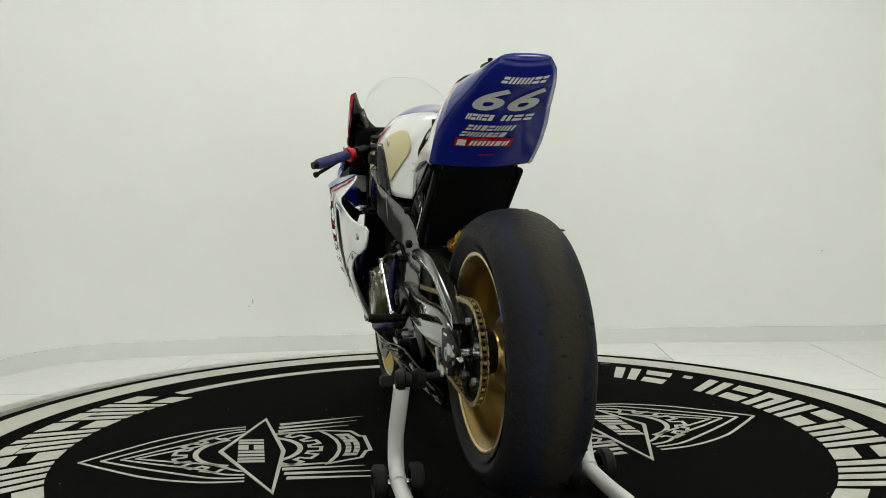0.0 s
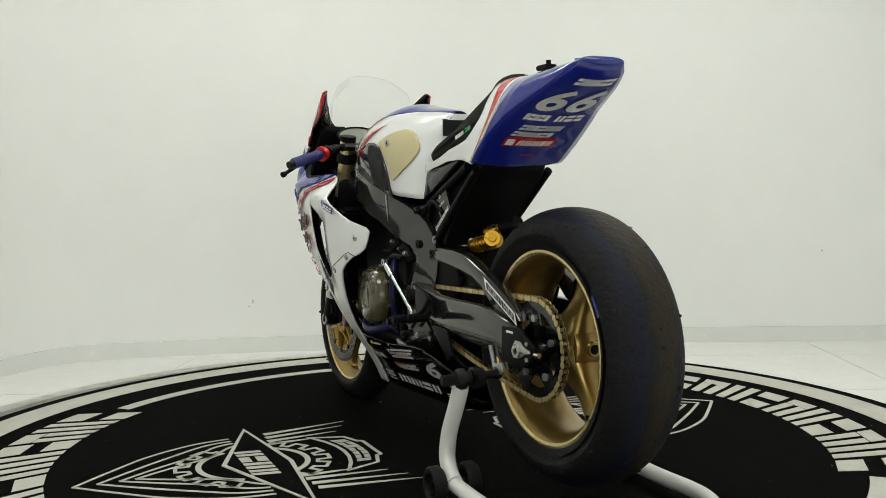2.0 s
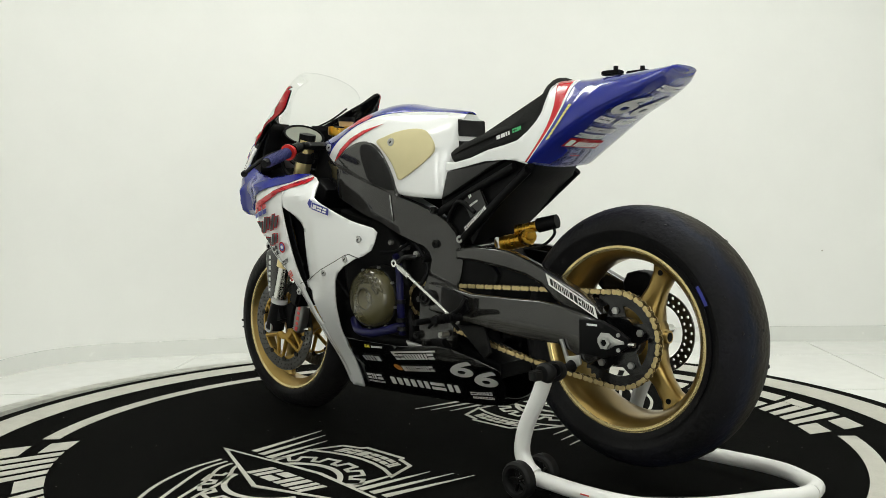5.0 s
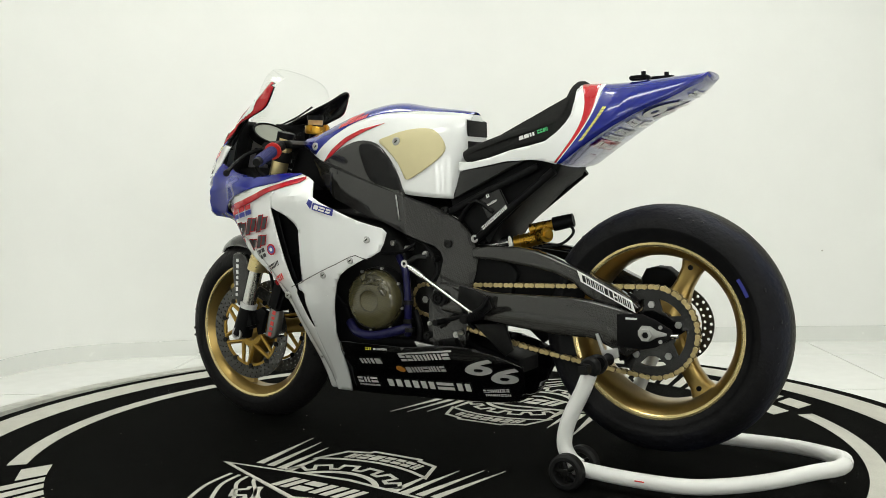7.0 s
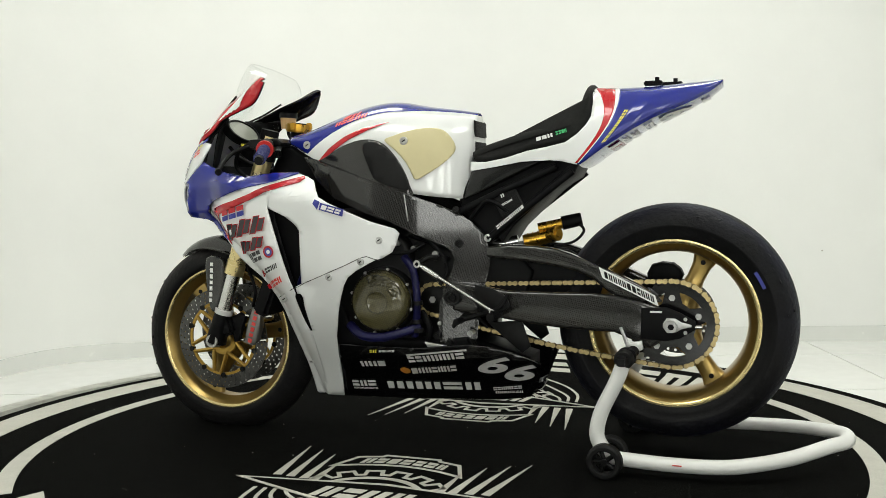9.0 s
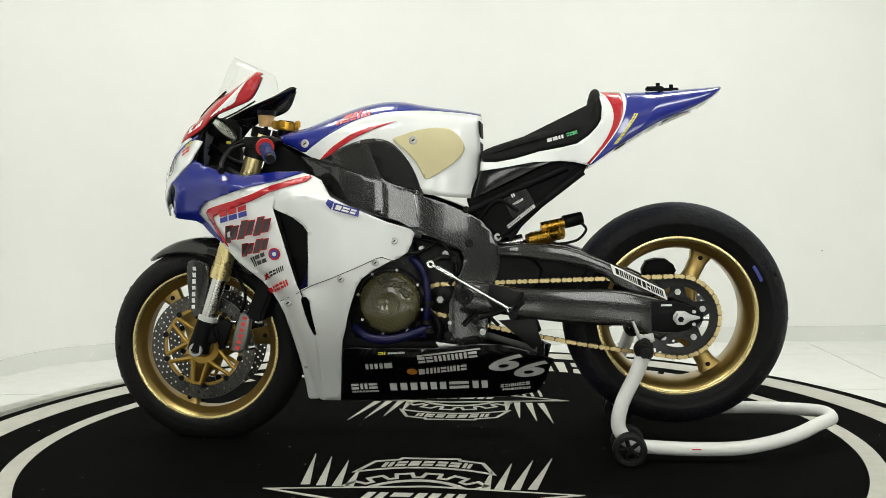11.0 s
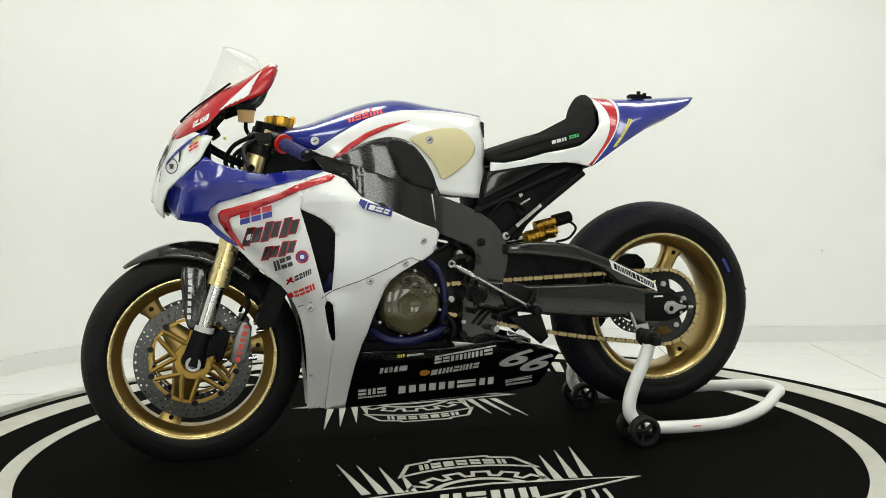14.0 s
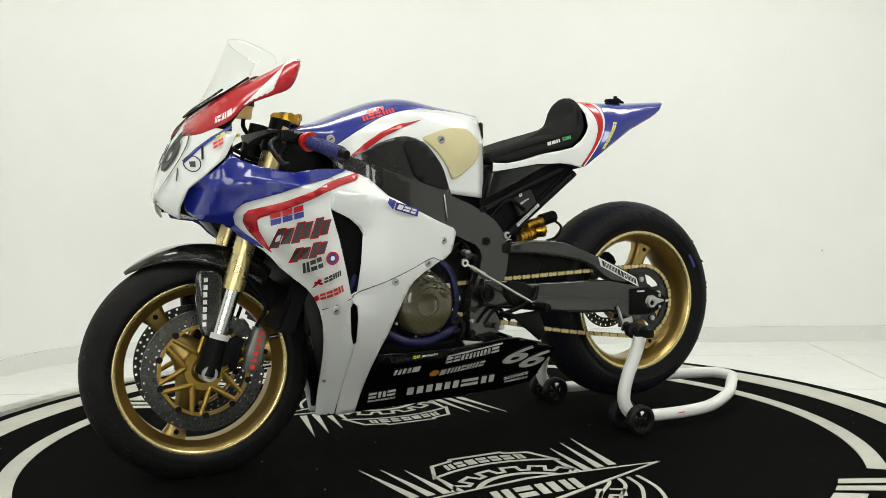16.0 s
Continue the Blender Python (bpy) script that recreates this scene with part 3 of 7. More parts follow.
NOSE_B = [(0.68, 0.66), (0.745, 0.64), (0.80, 0.625), (0.85, 0.61), (0.90, 0.60), (0.95, 0.56), (1.0, 0.51), (1.1, 0.43)]
NOSE_W = [(0.68, 0.196), (0.745, 0.216), (0.80, 0.226), (0.85, 0.221), (0.90, 0.209), (0.95, 0.194), (1.0, 0.184), (1.1, 0.176)]
FAIR_A = [(0.0, 0.200), (0.03, 0.220), (0.08, 0.249), (0.13, 0.264), (0.232, 0.277), (0.30, 0.273), (0.41, 0.268), (0.484, 0.267), (0.571, 0.259), (0.62, 0.238), (0.70, 0.19)]
FAIR_B = [(0.08, 0.14), (0.126, 0.21), (0.18, 0.30), (0.231, 0.41), (0.29, 0.56), (0.341, 0.68), (0.40, 0.785), (0.453, 0.855), (0.51, 0.920), (0.555, 0.95), (0.615, 0.975), (0.70, 1.0), (0.77, 1.01), (0.82, 0.995), (0.86, 0.95)]

CREASE = [(0.0, 0.660), (0.10, 0.690), (0.25, 0.728), (0.324, 0.742), (0.42, 0.756), (0.48, 0.764), (0.60, 0.79)]
NOSE_P = 3.2  # how full the nose is in plan


def nose_wide(x, z):
    xs, xb, w = smooth_table(NOSE_X, z), smooth_table(NOSE_B, z), smooth_table(NOSE_W, z)
    k = min(1.0, max(0.0, (x - xb) / (xs - xb)))
    return w * math.sqrt(max(0.0, 1 - k ** NOSE_P))


def fair_wide(x, z):
    side = smooth_table(FAIR_A, x) * smooth_table(FAIR_B, min(z, 0.76))
    # above a crease that falls towards the tail the skin leans in to the tank
    side -= 1.15 * max(0.0, z - lerp(CREASE, x))
    n = nose_wide(x, z)
    k = min(1.0, max(0.0, (x - 0.55) / 0.13))
    k = k * k * (3 - 2 * k)
    return side * (1 - k) + n * k


FRONT_X = [(0.13, 0.364), (0.25, 0.376), (0.33, 0.384), (0.40, 0.400), (0.45, 0.414), (0.512, 0.456), (0.592, 0.530), (0.656, 0.605), (0.70, 0.66)]


def lead_curl(x, z):
    """How far the leading edge of the front flank curls in, from 0 to 1."""
    return min(1.0, max(0.0, 1 - (lerp(FRONT_X, z) - x) / 0.055) ** 2)


def blue_wide(x, z):
    """The blue band, with the rounded lip behind the air intake and a soft fold that runs back from it."""
    lip = 0.706 + 0.26 * (0.77 - z)
    d1, d2 = x - lip + 0.008, z - (0.765 + 0.10 * (0.70 - x))
    low = min(1.0, max(0.0, (0.785 - z) / 0.02))
    k = min(1.0, max(0.0, (x - lip) / 0.030)) * low
    k = k * k * (3 - 2 * k)
    return fair_wide(x, z) - 0.030 * lead_curl(x, z) * min(1.0, max(0.0, (0.70 - z) / 0.03)) + 0.013 * math.exp(-(d1 / 0.014) ** 2) * low - 0.050 * k + 0.006 * math.exp(-(d2 / 0.018) ** 2) * min(1.0, max(0.0, (0.69 - x) / 0.05)) * min(1.0, max(0.0, (x - 0.45) / 0.1))


def front_wide(x, z):
    """The front flank, whose leading edge curls in a little."""
    return fair_wide(x, z) - 0.030 * lead_curl(x, z) + 0.005 * min(1.0, max(0.0, (0.50 - x) / 0.08)) * min(1.0, max(0.0, (0.73 - z) / 0.08)) * min(1.0, max(0.0, (z - 0.40) / 0.08))


def flank_wide(x, z):
    """The rear flank, which dips under the front one at the vent."""
    return fair_wide(x, z) - 0.016 * min(1.0, max(0.0, (x - 0.25) / 0.08)) * min(1.0, max(0.0, (0.73 - z) / 0.08)) * min(1.0, max(0.0, (z - 0.42) / 0.06))


TANK_T = [(-0.15, 0.975), (-0.12, 0.984), (0.01, 1.003), (0.078, 1.019), (0.129, 1.021), (0.198, 1.010), (0.284, 0.981), (0.37, 0.947), (0.43, 0.934), (0.46, 0.925)]
TANK_B = [(-0.15, 0.73), (-0.12, 0.727), (0.01, 0.742), (0.15, 0.79), (0.30, 0.835), (0.37, 0.872), (0.43, 0.90), (0.46, 0.905)]
TANK_W = [(-0.15, 0.050), (-0.142, 0.080), (-0.125, 0.106), (-0.09, 0.130), (-0.04, 0.147), (0.0, 0.154), (0.10, 0.162), (0.20, 0.162), (0.28, 0.153), (0.36, 0.127), (0.42, 0.091), (0.45, 0.064)]
TANK_S = [(-0.15, 0.968), (-0.12, 0.976), (0.0, 0.986), (0.12, 0.982), (0.20, 0.962), (0.28, 0.920), (0.33, 0.888), (0.36, 0.866), (0.46, 0.80)]


def tank_wide(x, z):
    t, b, w = smooth_table(TANK_T, x), smooth_table(TANK_B, x), smooth_table(TANK_W, x)
    u = min(1.0, max(0.0, (z - b) / (t - b)))
    return w * (1 - 0.06 * (1 - u)) * max(0.0, 1 - u ** 3.4) ** (1 / 2.0)


def frame_wide(x, z):
    return lerp([(-0.22, 0.104), (-0.12, 0.122), (0.0, 0.150), (0.12, 0.172), (0.25, 0.172), (0.36, 0.12)], x) - 0.02 * max(0, (0.5 - z))


def unit_digit(d):
    """One digit of the built-in font, stretched to a unit square."""
    num = text_faces(d, 1.0)
    us, vs = [u for f in num for u, v in f], [v for f in num for u, v in f]
    return [[((u - min(us)) / (max(us) - min(us)), (v - min(vs)) / (max(vs) - min(vs))) for u, v in f] for f in num]


def bike_part(name, bm, material, parent, label="", **k):
    return part(name, bm, material, parent, label, shift=YC, **k)


def panel(name, outline, wide, material, parent, label="", cell=0.03, depth=0.004, lift=0.0, sides=(1, -1), rounded=0):
    line = smoothed(outline, rounded) if rounded else outline
    last = None
    for s in sides:
        last = bike_part(name, sheet(line, wide, cell, s, lift), material, parent, label)
        if depth:
            thick(last, depth)
    return last


def words(name, parent, material, wide, x, z, length, height, n, tilt=0.0, slant=0.2, seed=1, lift=0.004, label="", sides=(1,), faces=None):
    """A word as plain bars, laid on a body skin; it starts at x, z and runs towards the tail."""
    c, s = math.cos(radians(tilt)), math.sin(radians(tilt))
    groups = [faces] if faces else [[f] for f in glyph_bars(n, length, height, slant, seed=seed)]
    for side in sides:
        def place(u, v):
            px_, pz_ = x - (u * c - v * s), z + (u * s + v * c)
            return (px_, side * (wide(px_, pz_) + lift), pz_)
        for f in groups:
            bike_part(name, film_on(f, place), material, parent, label, smooth=False, weld=False)


def wheel(bike, name, c, rim_r, rim_w, tyre_w, tyre_r, spokes, hub_w, wide_tyre):
    """A three-spoke rim with its slick tyre."""
    bm = bmesh.new()
    h = rim_w / 2
    prof = [(-h, rim_r), (-h, rim_r + 0.004), (-h + 0.006, rim_r + 0.005), (-h + 0.010, rim_r - 0.004), (-h + 0.022, rim_r - 0.012), (-h * 0.4, rim_r - 0.020), (h * 0.4, rim_r - 0.020), (h - 0.022, rim_r - 0.012), (h - 0.010, rim_r - 0.004), (h - 0.006, rim_r + 0.005), (h, rim_r + 0.004), (h, rim_r), (h - 0.004, rim_r - 0.006), (h - 0.022, rim_r - 0.022), (h * 0.4, rim_r - 0.030), (-h * 0.4, rim_r - 0.030), (-h + 0.022, rim_r - 0.022), (-h + 0.004, rim_r - 0.006)]
    lathe(bm, prof, c, 96)
    rim = bike_part(name, bm, GOLD, bike, "gold three-spoke race wheel", angle=30)
    # polished rim edge, with its highlight line painted in as paler gold
    for sg in (1, -1):
        bm = bmesh.new()
        lathe(bm, [(sg * (h - 0.002), rim_r - 0.006), (sg * (h + 0.0012), rim_r - 0.002), (sg * (h + 0.0018), rim_r + 0.001), (sg * (h + 0.0010), rim_r + 0.0055), (sg * (h - 0.004), rim_r + 0.006)], c, 96)
        bike_part("rim_lip", bm, LIP, rim, "polished rim edge, its highlight put into a paler gold")
    for a in spokes:
        bm = bmesh.new()
        d, n = Vector((math.cos(radians(a)), 0, math.sin(radians(a)))), Vector((-math.sin(radians(a)), 0, math.cos(radians(a))))
        rings = []
        for r, wd, th in ((0.030, 0.052, hub_w * 0.42), (0.060, 0.044, hub_w * 0.36), (0.095, 0.030, hub_w * 0.26), (0.13, 0.024, hub_w * 0.2), (rim_r - 0.055, 0.026, hub_w * 0.2), (rim_r - 0.032, 0.034, hub_w * 0.24), (rim_r - 0.018, 0.052, hub_w * 0.28)):
            p = Vector(c) + d * r
            ring = []
            for k in range(16):
                t = 2 * math.pi * k / 16
                cx, cy = math.cos(t), math.sin(t)
                ex = lambda q: math.copysign(abs(q) ** 0.6, q)
                ring.append(p + n * (wd * ex(cx)) + Vector((0, th * ex(cy), 0)))
            rings.append(ring)
        ring_sweep(bm, rings)
        sp = bike_part("spoke", bm, GOLD, rim)
        # solid black disc on the spoke, painting the shade of a round hole
        bm = bmesh.new()
        p = Vector(c) + d * (rim_r - 0.045)
        rod(bm, p + Vector((0, hub_w * 0.235, 0)), p + Vector((0, hub_w * 0.2, 0)), 0.007, seg=12)
        bike_part("spoke_hole_shade", bm, BLACK, rim)
    bm = bmesh.new()
    lathe(bm, [(-hub_w / 2, 0.0), (-hub_w / 2, 0.040), (-hub_w * 0.4, 0.050), (0, 0.053), (hub_w * 0.4, 0.050), (hub_w / 2, 0.040), (hub_w / 2, 0.0)], c, 40, closed=False)
    bike_part("hub", bm, GOLD, rim)
    if hub_w > 0.1:
        bm = bmesh.new()
        lathe(bm, [(-0.030, 0.070), (-0.020, 0.076), (0.020, 0.076), (0.034, 0.068), (0.034, 0.05), (-0.030, 0.05)], c, 48)
        barrel = bike_part("hub_barrel", bm, GOLD, rim)
        bm = bmesh.new()
        rod(bm, (c[0] - 0.070, -0.004, c[2] + 0.002), (c[0] - 0.084, -0.004, c[2] + 0.002), 0.019, 0.016, seg=20)
        bike_part("boss", bm, GOLD, rim)
        # black disc on the boss end gives the bore its shade by colour
        bm = bmesh.new()
        rod(bm, (c[0] - 0.080, -0.004, c[2] + 0.002), (c[0] - 0.0848, -0.004, c[2] + 0.002), 0.0115, seg=20)
        bike_part("bore_shade", bm, BLACK, rim)
    # tyre: sidewalls, then the crown in bands of wear
    tw = tyre_w / 2

    def crown(t):
        """t from -1 to 1 across the tread."""
        a = t * radians(100)
        rr = tyre_r - (1 - math.cos(a)) * (tyre_r - rim_r) * (0.58 if tyre_w > 0.15 else 0.76)
        return (tw * math.sin(min(max(a, -math.pi / 2), math.pi / 2)) if abs(a) < math.pi / 2 else math.copysign(tw, a) * (1 - 0.35 * (abs(a) - math.pi / 2)), rr)
    bm = bmesh.new()
    prof = [crown(t / 20) for t in range(-20, 21)]
    side_l = [(-tw * 0.95, rim_r + 0.022), (-h - 0.003, rim_r + 0.008), (-h + 0.003, rim_r + 0.001)]
    side_r = [(-y, r) for y, r in reversed(side_l)]
    lathe(bm, prof + side_r + [(0.0, rim_r - 0.006)] + side_l, c, 112)
    for v in bm.verts:
        v.co.z = max(v.co.z, 0.0015)
    tyre = bike_part("tyre", bm, TYRE, rim, "worn black slick tyre", angle=60)
    for t0, t1, material, nm in wide_tyre:
        bm = bmesh.new()
        prof = [crown(t0 + (t1 - t0) * k / 30) for k in range(31)]
        prof = [(y, r + 0.0008) for y, r in prof]
        lathe(bm, prof, c, 112, closed=False)
        for v in bm.verts:
            v.co.z = max(v.co.z, 0.001)
        bike_part(nm, bm, material, rim)
    # scuffs and rubber pick-up
    rnd = random.Random(len(name))
    bm = bmesh.new()
    for k in range(110):
        t, a = rnd.uniform(-0.62, 0.62), rnd.uniform(0, 2 * math.pi)
        y, r = crown(t)
        s = rnd.uniform(0.002, 0.009)
        p = Vector((c[0] + r * math.cos(a), y, max(0.003, c[2] + r * math.sin(a))))
        g = bmesh.ops.create_icosphere(bm, subdivisions=1, radius=s)
        bmesh.ops.transform(bm, matrix=Matrix.Translation(p) @ Matrix.Rotation(-a, 4, "Y") @ Matrix.Diagonal((0.25, 1.3, 0.8, 1)), verts=g["verts"])
    tagged(bike_part("rubber_scuff", bm, TYRE, rim, "scuffed marbles of rubber"), kind="stuff")
    return rim


def drilled_disc(bm, c, r0, r1, th, rows, n):
    """A flat ring with rows of round holes right through it."""
    for j in range(rows):
        ra, rb = r0 + (r1 - r0) * j / rows, r0 + (r1 - r0) * (j + 1) / rows
        for i in range(n):
            a0, a1 = 2 * math.pi * (i + 0.33 * j) / n, 2 * math.pi * (i + 1 + 0.33 * j) / n
            am, rm = (a0 + a1) / 2, (ra + rb) / 2
            corner = [(a0, ra), (am, ra), (a1, ra), (a1, rm), (a1, rb), (am, rb), (a0, rb), (a0, rm)]
            hr = min(rb - ra, rm * (a1 - a0)) * 0.26
            hole = [(am + hr * math.cos(math.pi * (k / 4 - 0.75)) / rm, rm + hr * math.sin(math.pi * (k / 4 - 0.75))) for k in range(8)]
            P = lambda q, y: (c[0] + q[1] * math.cos(q[0]), c[1] + y, c[2] + q[1] * math.sin(q[0]))
            o = [[bm.verts.new(P(q, y)) for q in corner] for y in (-th / 2, th / 2)]
            h = [[bm.verts.new(P(q, y)) for q in hole] for y in (-th / 2, th / 2)]
            for k in range(8):
                m = (k + 1) % 8
                bm.faces.new((o[0][k], h[0][k], h[0][m], o[0][m]))
                bm.faces.new((o[1][k], o[1][m], h[1][m], h[1][k]))
                bm.faces.new((h[0][k], h[1][k], h[1][m], h[0][m]))
                if j == 0 and k < 2:
                    bm.faces.new((o[0][k], o[0][m], o[1][m], o[1][k]))
                if j == rows - 1 and 3 < k < 6:
                    bm.faces.new((o[0][k], o[0][m], o[1][m], o[1][k]))


def build_bike():
    bike = tagged(new("motorcycle"), "white, blue and red race motorcycle with gold three-spoke wheels", "motorcycle")
    rear = wheel(bike, "rear_wheel", RA, 0.224, 0.165, 0.192, 0.326, (115, 237, -3), 0.115, ((-0.9, 0.9, TREAD_R, "tread"),))
    front = wheel(bike, "front_wheel", FA, 0.226, 0.100, 0.122, 0.304, (52, -68, 172), 0.07, ((-0.85, 0.85, TREAD_F, "tread"),))
    # blue arc mark on the rear sidewall
    bm = bmesh.new()
    lathe(bm, [(0.0932, 0.250), (0.0936, 0.259)], RA, 10, 146, 157, closed=False)
    bike_part("sidewall_mark", bm, NAVYDEC, rear)
    bike_body(bike)
    bike_frame(bike)
    bike_front(bike, front)
    bike_rear(bike, rear)
    bike_engine(bike)
    bike_cockpit(bike)
    bike_marks(bike)
    return bike


SHOULDER_TOP = [(0.716, 0.020, 0.950), (0.690, 0.065, 0.970), (0.655, 0.105, 0.995), (0.610, 0.138, 1.025), (0.570, 0.150, 1.044), (0.530, 0.168, 1.064), (0.478, 0.186, 1.094), (0.459, 0.190, 1.090)]
SHOULDER_LOW = [(0.742, 0.080, 0.902), (0.720, 0.120, 0.900), (0.685, 0.162, 0.914), (0.644, 0.186, 0.935), (0.606, 0.194, 0.972), (0.548, 0.196, 0.996), (0.490, 0.198, 1.022), (0.461, 0.191, 1.080)]


def shoulder_point(k, f, s=1, lift=0.0):
    """The shoulder's skin: k from 0 at the number field to 28 at the rear corner, f from the upper edge (0) to the lower (1)."""
    top, low = curve(SHOULDER_TOP, 4), curve(SHOULDER_LOW, 4)
    i = min(27, int(k))
    p, q = top[i].lerp(top[i + 1], k - i), low[i].lerp(low[i + 1], k - i)
    m = p.lerp(q, f)
    out = 0.010 * math.sin(math.pi * f) + lift
    wide = max(m.y, nose_wide(m.x, m.z) + 0.004) if m.z < 0.95 else m.y
    return (m.x + out * 0.5, s * (wide + out), m.z)


def bike_body(bike):
    # nose: rows from the lip up to the screen, white
    bm = bmesh.new()
    for s in (1, -1):
        rings = []
        for k in range(15):
            row = []
            for i in range(15):
                z_low = 0.735 - 0.045 * (i / 14) ** 0.8
                z_top = 0.952 - 0.050 * (i / 14) ** 1.2
                z = z_low + (z_top - z_low) * k / 14
                xs, xb, w = smooth_table(NOSE_X, z), smooth_table(NOSE_B, z), smooth_table(NOSE_W, z)
                a = radians(lerp([(0.68, 40), (0.715, 44), (0.742, 51), (0.765, 54), (0.79, 66), (0.84, 80), (0.90, 84), (0.955, 70)], z) * i / 14)
                row.append((xb + (xs - xb) * math.cos(a) ** (2 / NOSE_P), s * w * math.sin(a), z))
            rings.append(row)
        ring_sweep(bm, rings, closed_ring=False)
    thick(bike_part("nose_cowl", bm, WHITE, bike, "white nose cowl with a race number"), 0.005)
    # red shoulders that rise beside the screen, from the number field to the pointed rear corners
    def shoulder(s, inset, shrink):
        bm = bmesh.new()
        ring_sweep(bm, [[shoulder_point(k, shrink + (1 - 2 * shrink) * i / 6, s, -inset) for i in range(7)] for k in range(29)], closed_ring=False)
        return bm
    for s in (1, -1):
        thick(bike_part("shoulder_wing", shoulder(s, 0.0, 0.0), RED, bike, "red upper fairing shoulder beside the screen"), 0.003)
        thick(bike_part("shoulder_lining", shoulder(s, 0.0045, 0.0), BLACKP, bike, "black inner face of the shoulder"), 0.003)
        line = [Vector(p) for p in ((0.718, 0.018, 0.957), (0.680, 0.078, 0.985), (0.634, 0.118, 1.014), (0.582, 0.142, 1.049))]
        bm = bmesh.new()
        tube(bm, [(p.x, s * p.y, p.z) for p in line], 0.0032, 8)
        bike_part("screen_trim", bm, BLACK, bike, "black rubber strip along the screen")
    # black inner shell of the nose
    inner = [(0.66, 0.83), (0.700, 0.84), (0.735, 0.88), (0.70, 0.945), (0.655, 0.985), (0.585, 1.000), (0.610, 0.965), (0.640, 0.93), (0.652, 0.88)]
    panel("inner_shell", inner, lambda x, z: max(0.03, nose_wide(x, z) - 0.014), BLACK, bike, "black inner cockpit shell")
    for s in (1, -1):
        bm = bmesh.new()
        rings = []
        for k in range(9):
            z = 0.815 + 0.175 * k / 8
            out = smooth_table(NOSE_W, z) - 0.034
            rings.append([(0.72 - 0.30 * (z - 0.81) + (0.640 - 0.10 * max(0, z - 0.90) - 0.72 + 0.30 * (z - 0.81)) * f, s * (0.05 + (out - 0.05) * f ** 0.7), z) for f in [i / 6 for i in range(7)]])
        ring_sweep(bm, rings, closed_ring=False)
        thick(bike_part("cockpit_bulkhead", bm, BLACK, bike, "black inner wall of the nose"), 0.003)
    # clear screen between the shoulders
    bm = bmesh.new()
    rings = []
    for k in range(13):
        v = 1 - (1 - k / 12) ** 1.5
        z0, x0 = 0.957 + 0.207 * v, 0.702 - 0.106 * v - 0.008 * math.sin(math.pi * v)
        wid = lerp([(0, 0.100), (0.35, 0.142), (0.60, 0.152), (0.75, 0.146), (0.87, 0.132), (0.95, 0.115), (1.0, 0.088)], v)
        drop = lerp([(0, 0.055), (0.5, 0.13), (1.0, 0.10)], v)
        rings.append([(x0 - drop * (abs(t) ** 2.0) * 0.95, wid * math.sin(t * math.pi / 2), z0 - drop * (abs(t) ** 2.2) * 0.45) for t in [i / 10 for i in range(-10, 11)]])
    ring_sweep(bm, rings, closed_ring=False)
    sc = (bike_part("windscreen", bm, SCREEN, bike, "clear bubble windscreen"))
    rim_line = [rings[k][0] for k in range(8, 13)] + list(rings[12][1:-1]) + [rings[k][-1] for k in range(12, 7, -1)]
    bm = bmesh.new()
    tube(bm, rim_line, 0.0005, 6, 1, False)
    bike_part("screen_edge", bm, ALU, sc)
    # side fairing: white skin cut out round the vents, blue upper, vents dark behind
    front = [(0.393, 0.792), (0.441, 0.783), (0.484, 0.774), (0.562, 0.750), (0.626, 0.732), (0.655, 0.716), (0.663, 0.695), (0.653, 0.674), (0.630, 0.650), (0.603, 0.628), (0.576, 0.607), (0.556, 0.585), (0.537, 0.562), (0.506, 0.536), (0.468, 0.506), (0.445, 0.478), (0.426, 0.441), (0.413, 0.403), (0.405, 0.360), (0.399, 0.320), (0.395, 0.274), (0.392, 0.226), (0.390, 0.163), (0.389, 0.128), (0.383, 0.122), (0.339, 0.126), (0.323, 0.341), (0.330, 0.342), (0.340, 0.372), (0.348, 0.413), (0.353, 0.447), (0.349, 0.458), (0.354, 0.478), (0.358, 0.489), (0.374, 0.553), (0.394, 0.632), (0.416, 0.710)]
    back = [(0.393, 0.792), (0.345, 0.807), (0.313, 0.797), (0.288, 0.784), (0.271, 0.760), (0.253, 0.737), (0.177, 0.702), (0.101, 0.668), (0.040, 0.647), (0.029, 0.634), (0.038, 0.604), (0.049, 0.581), (0.073, 0.565), (0.096, 0.558), (0.120, 0.545), (0.148, 0.530), (0.175, 0.510), (0.191, 0.486), (0.207, 0.446), (0.222, 0.404), (0.234, 0.362), (0.247, 0.327), (0.261, 0.262), (0.276, 0.168), (0.282, 0.126), (0.339, 0.126), (0.323, 0.341), (0.321, 0.349), (0.326, 0.406), (0.330, 0.447), (0.338, 0.457), (0.349, 0.458), (0.354, 0.478), (0.332, 0.488), (0.325, 0.567), (0.322, 0.642), (0.334, 0.661), (0.363, 0.685), (0.416, 0.710)]
    # the rear flank swells out past a crease that starts at the vent
    panel("front_flank", front, front_wide, WHITE, bike, "white front fairing flank", cell=0.012, depth=0.005)
    panel("rear_flank", back, flank_wide, WHITE, bike, "white rear fairing flank", cell=0.014, depth=0.005)
    lining = [(0.48, 0.770), (0.41, 0.780), (0.410, 0.705), (0.372, 0.553), (0.345, 0.42), (0.337, 0.135), (0.380, 0.135), (0.384, 0.230), (0.388, 0.33), (0.396, 0.40), (0.412, 0.448), (0.456, 0.512), (0.522, 0.568), (0.566, 0.612), (0.60, 0.64), (0.64, 0.69), (0.62, 0.72)]
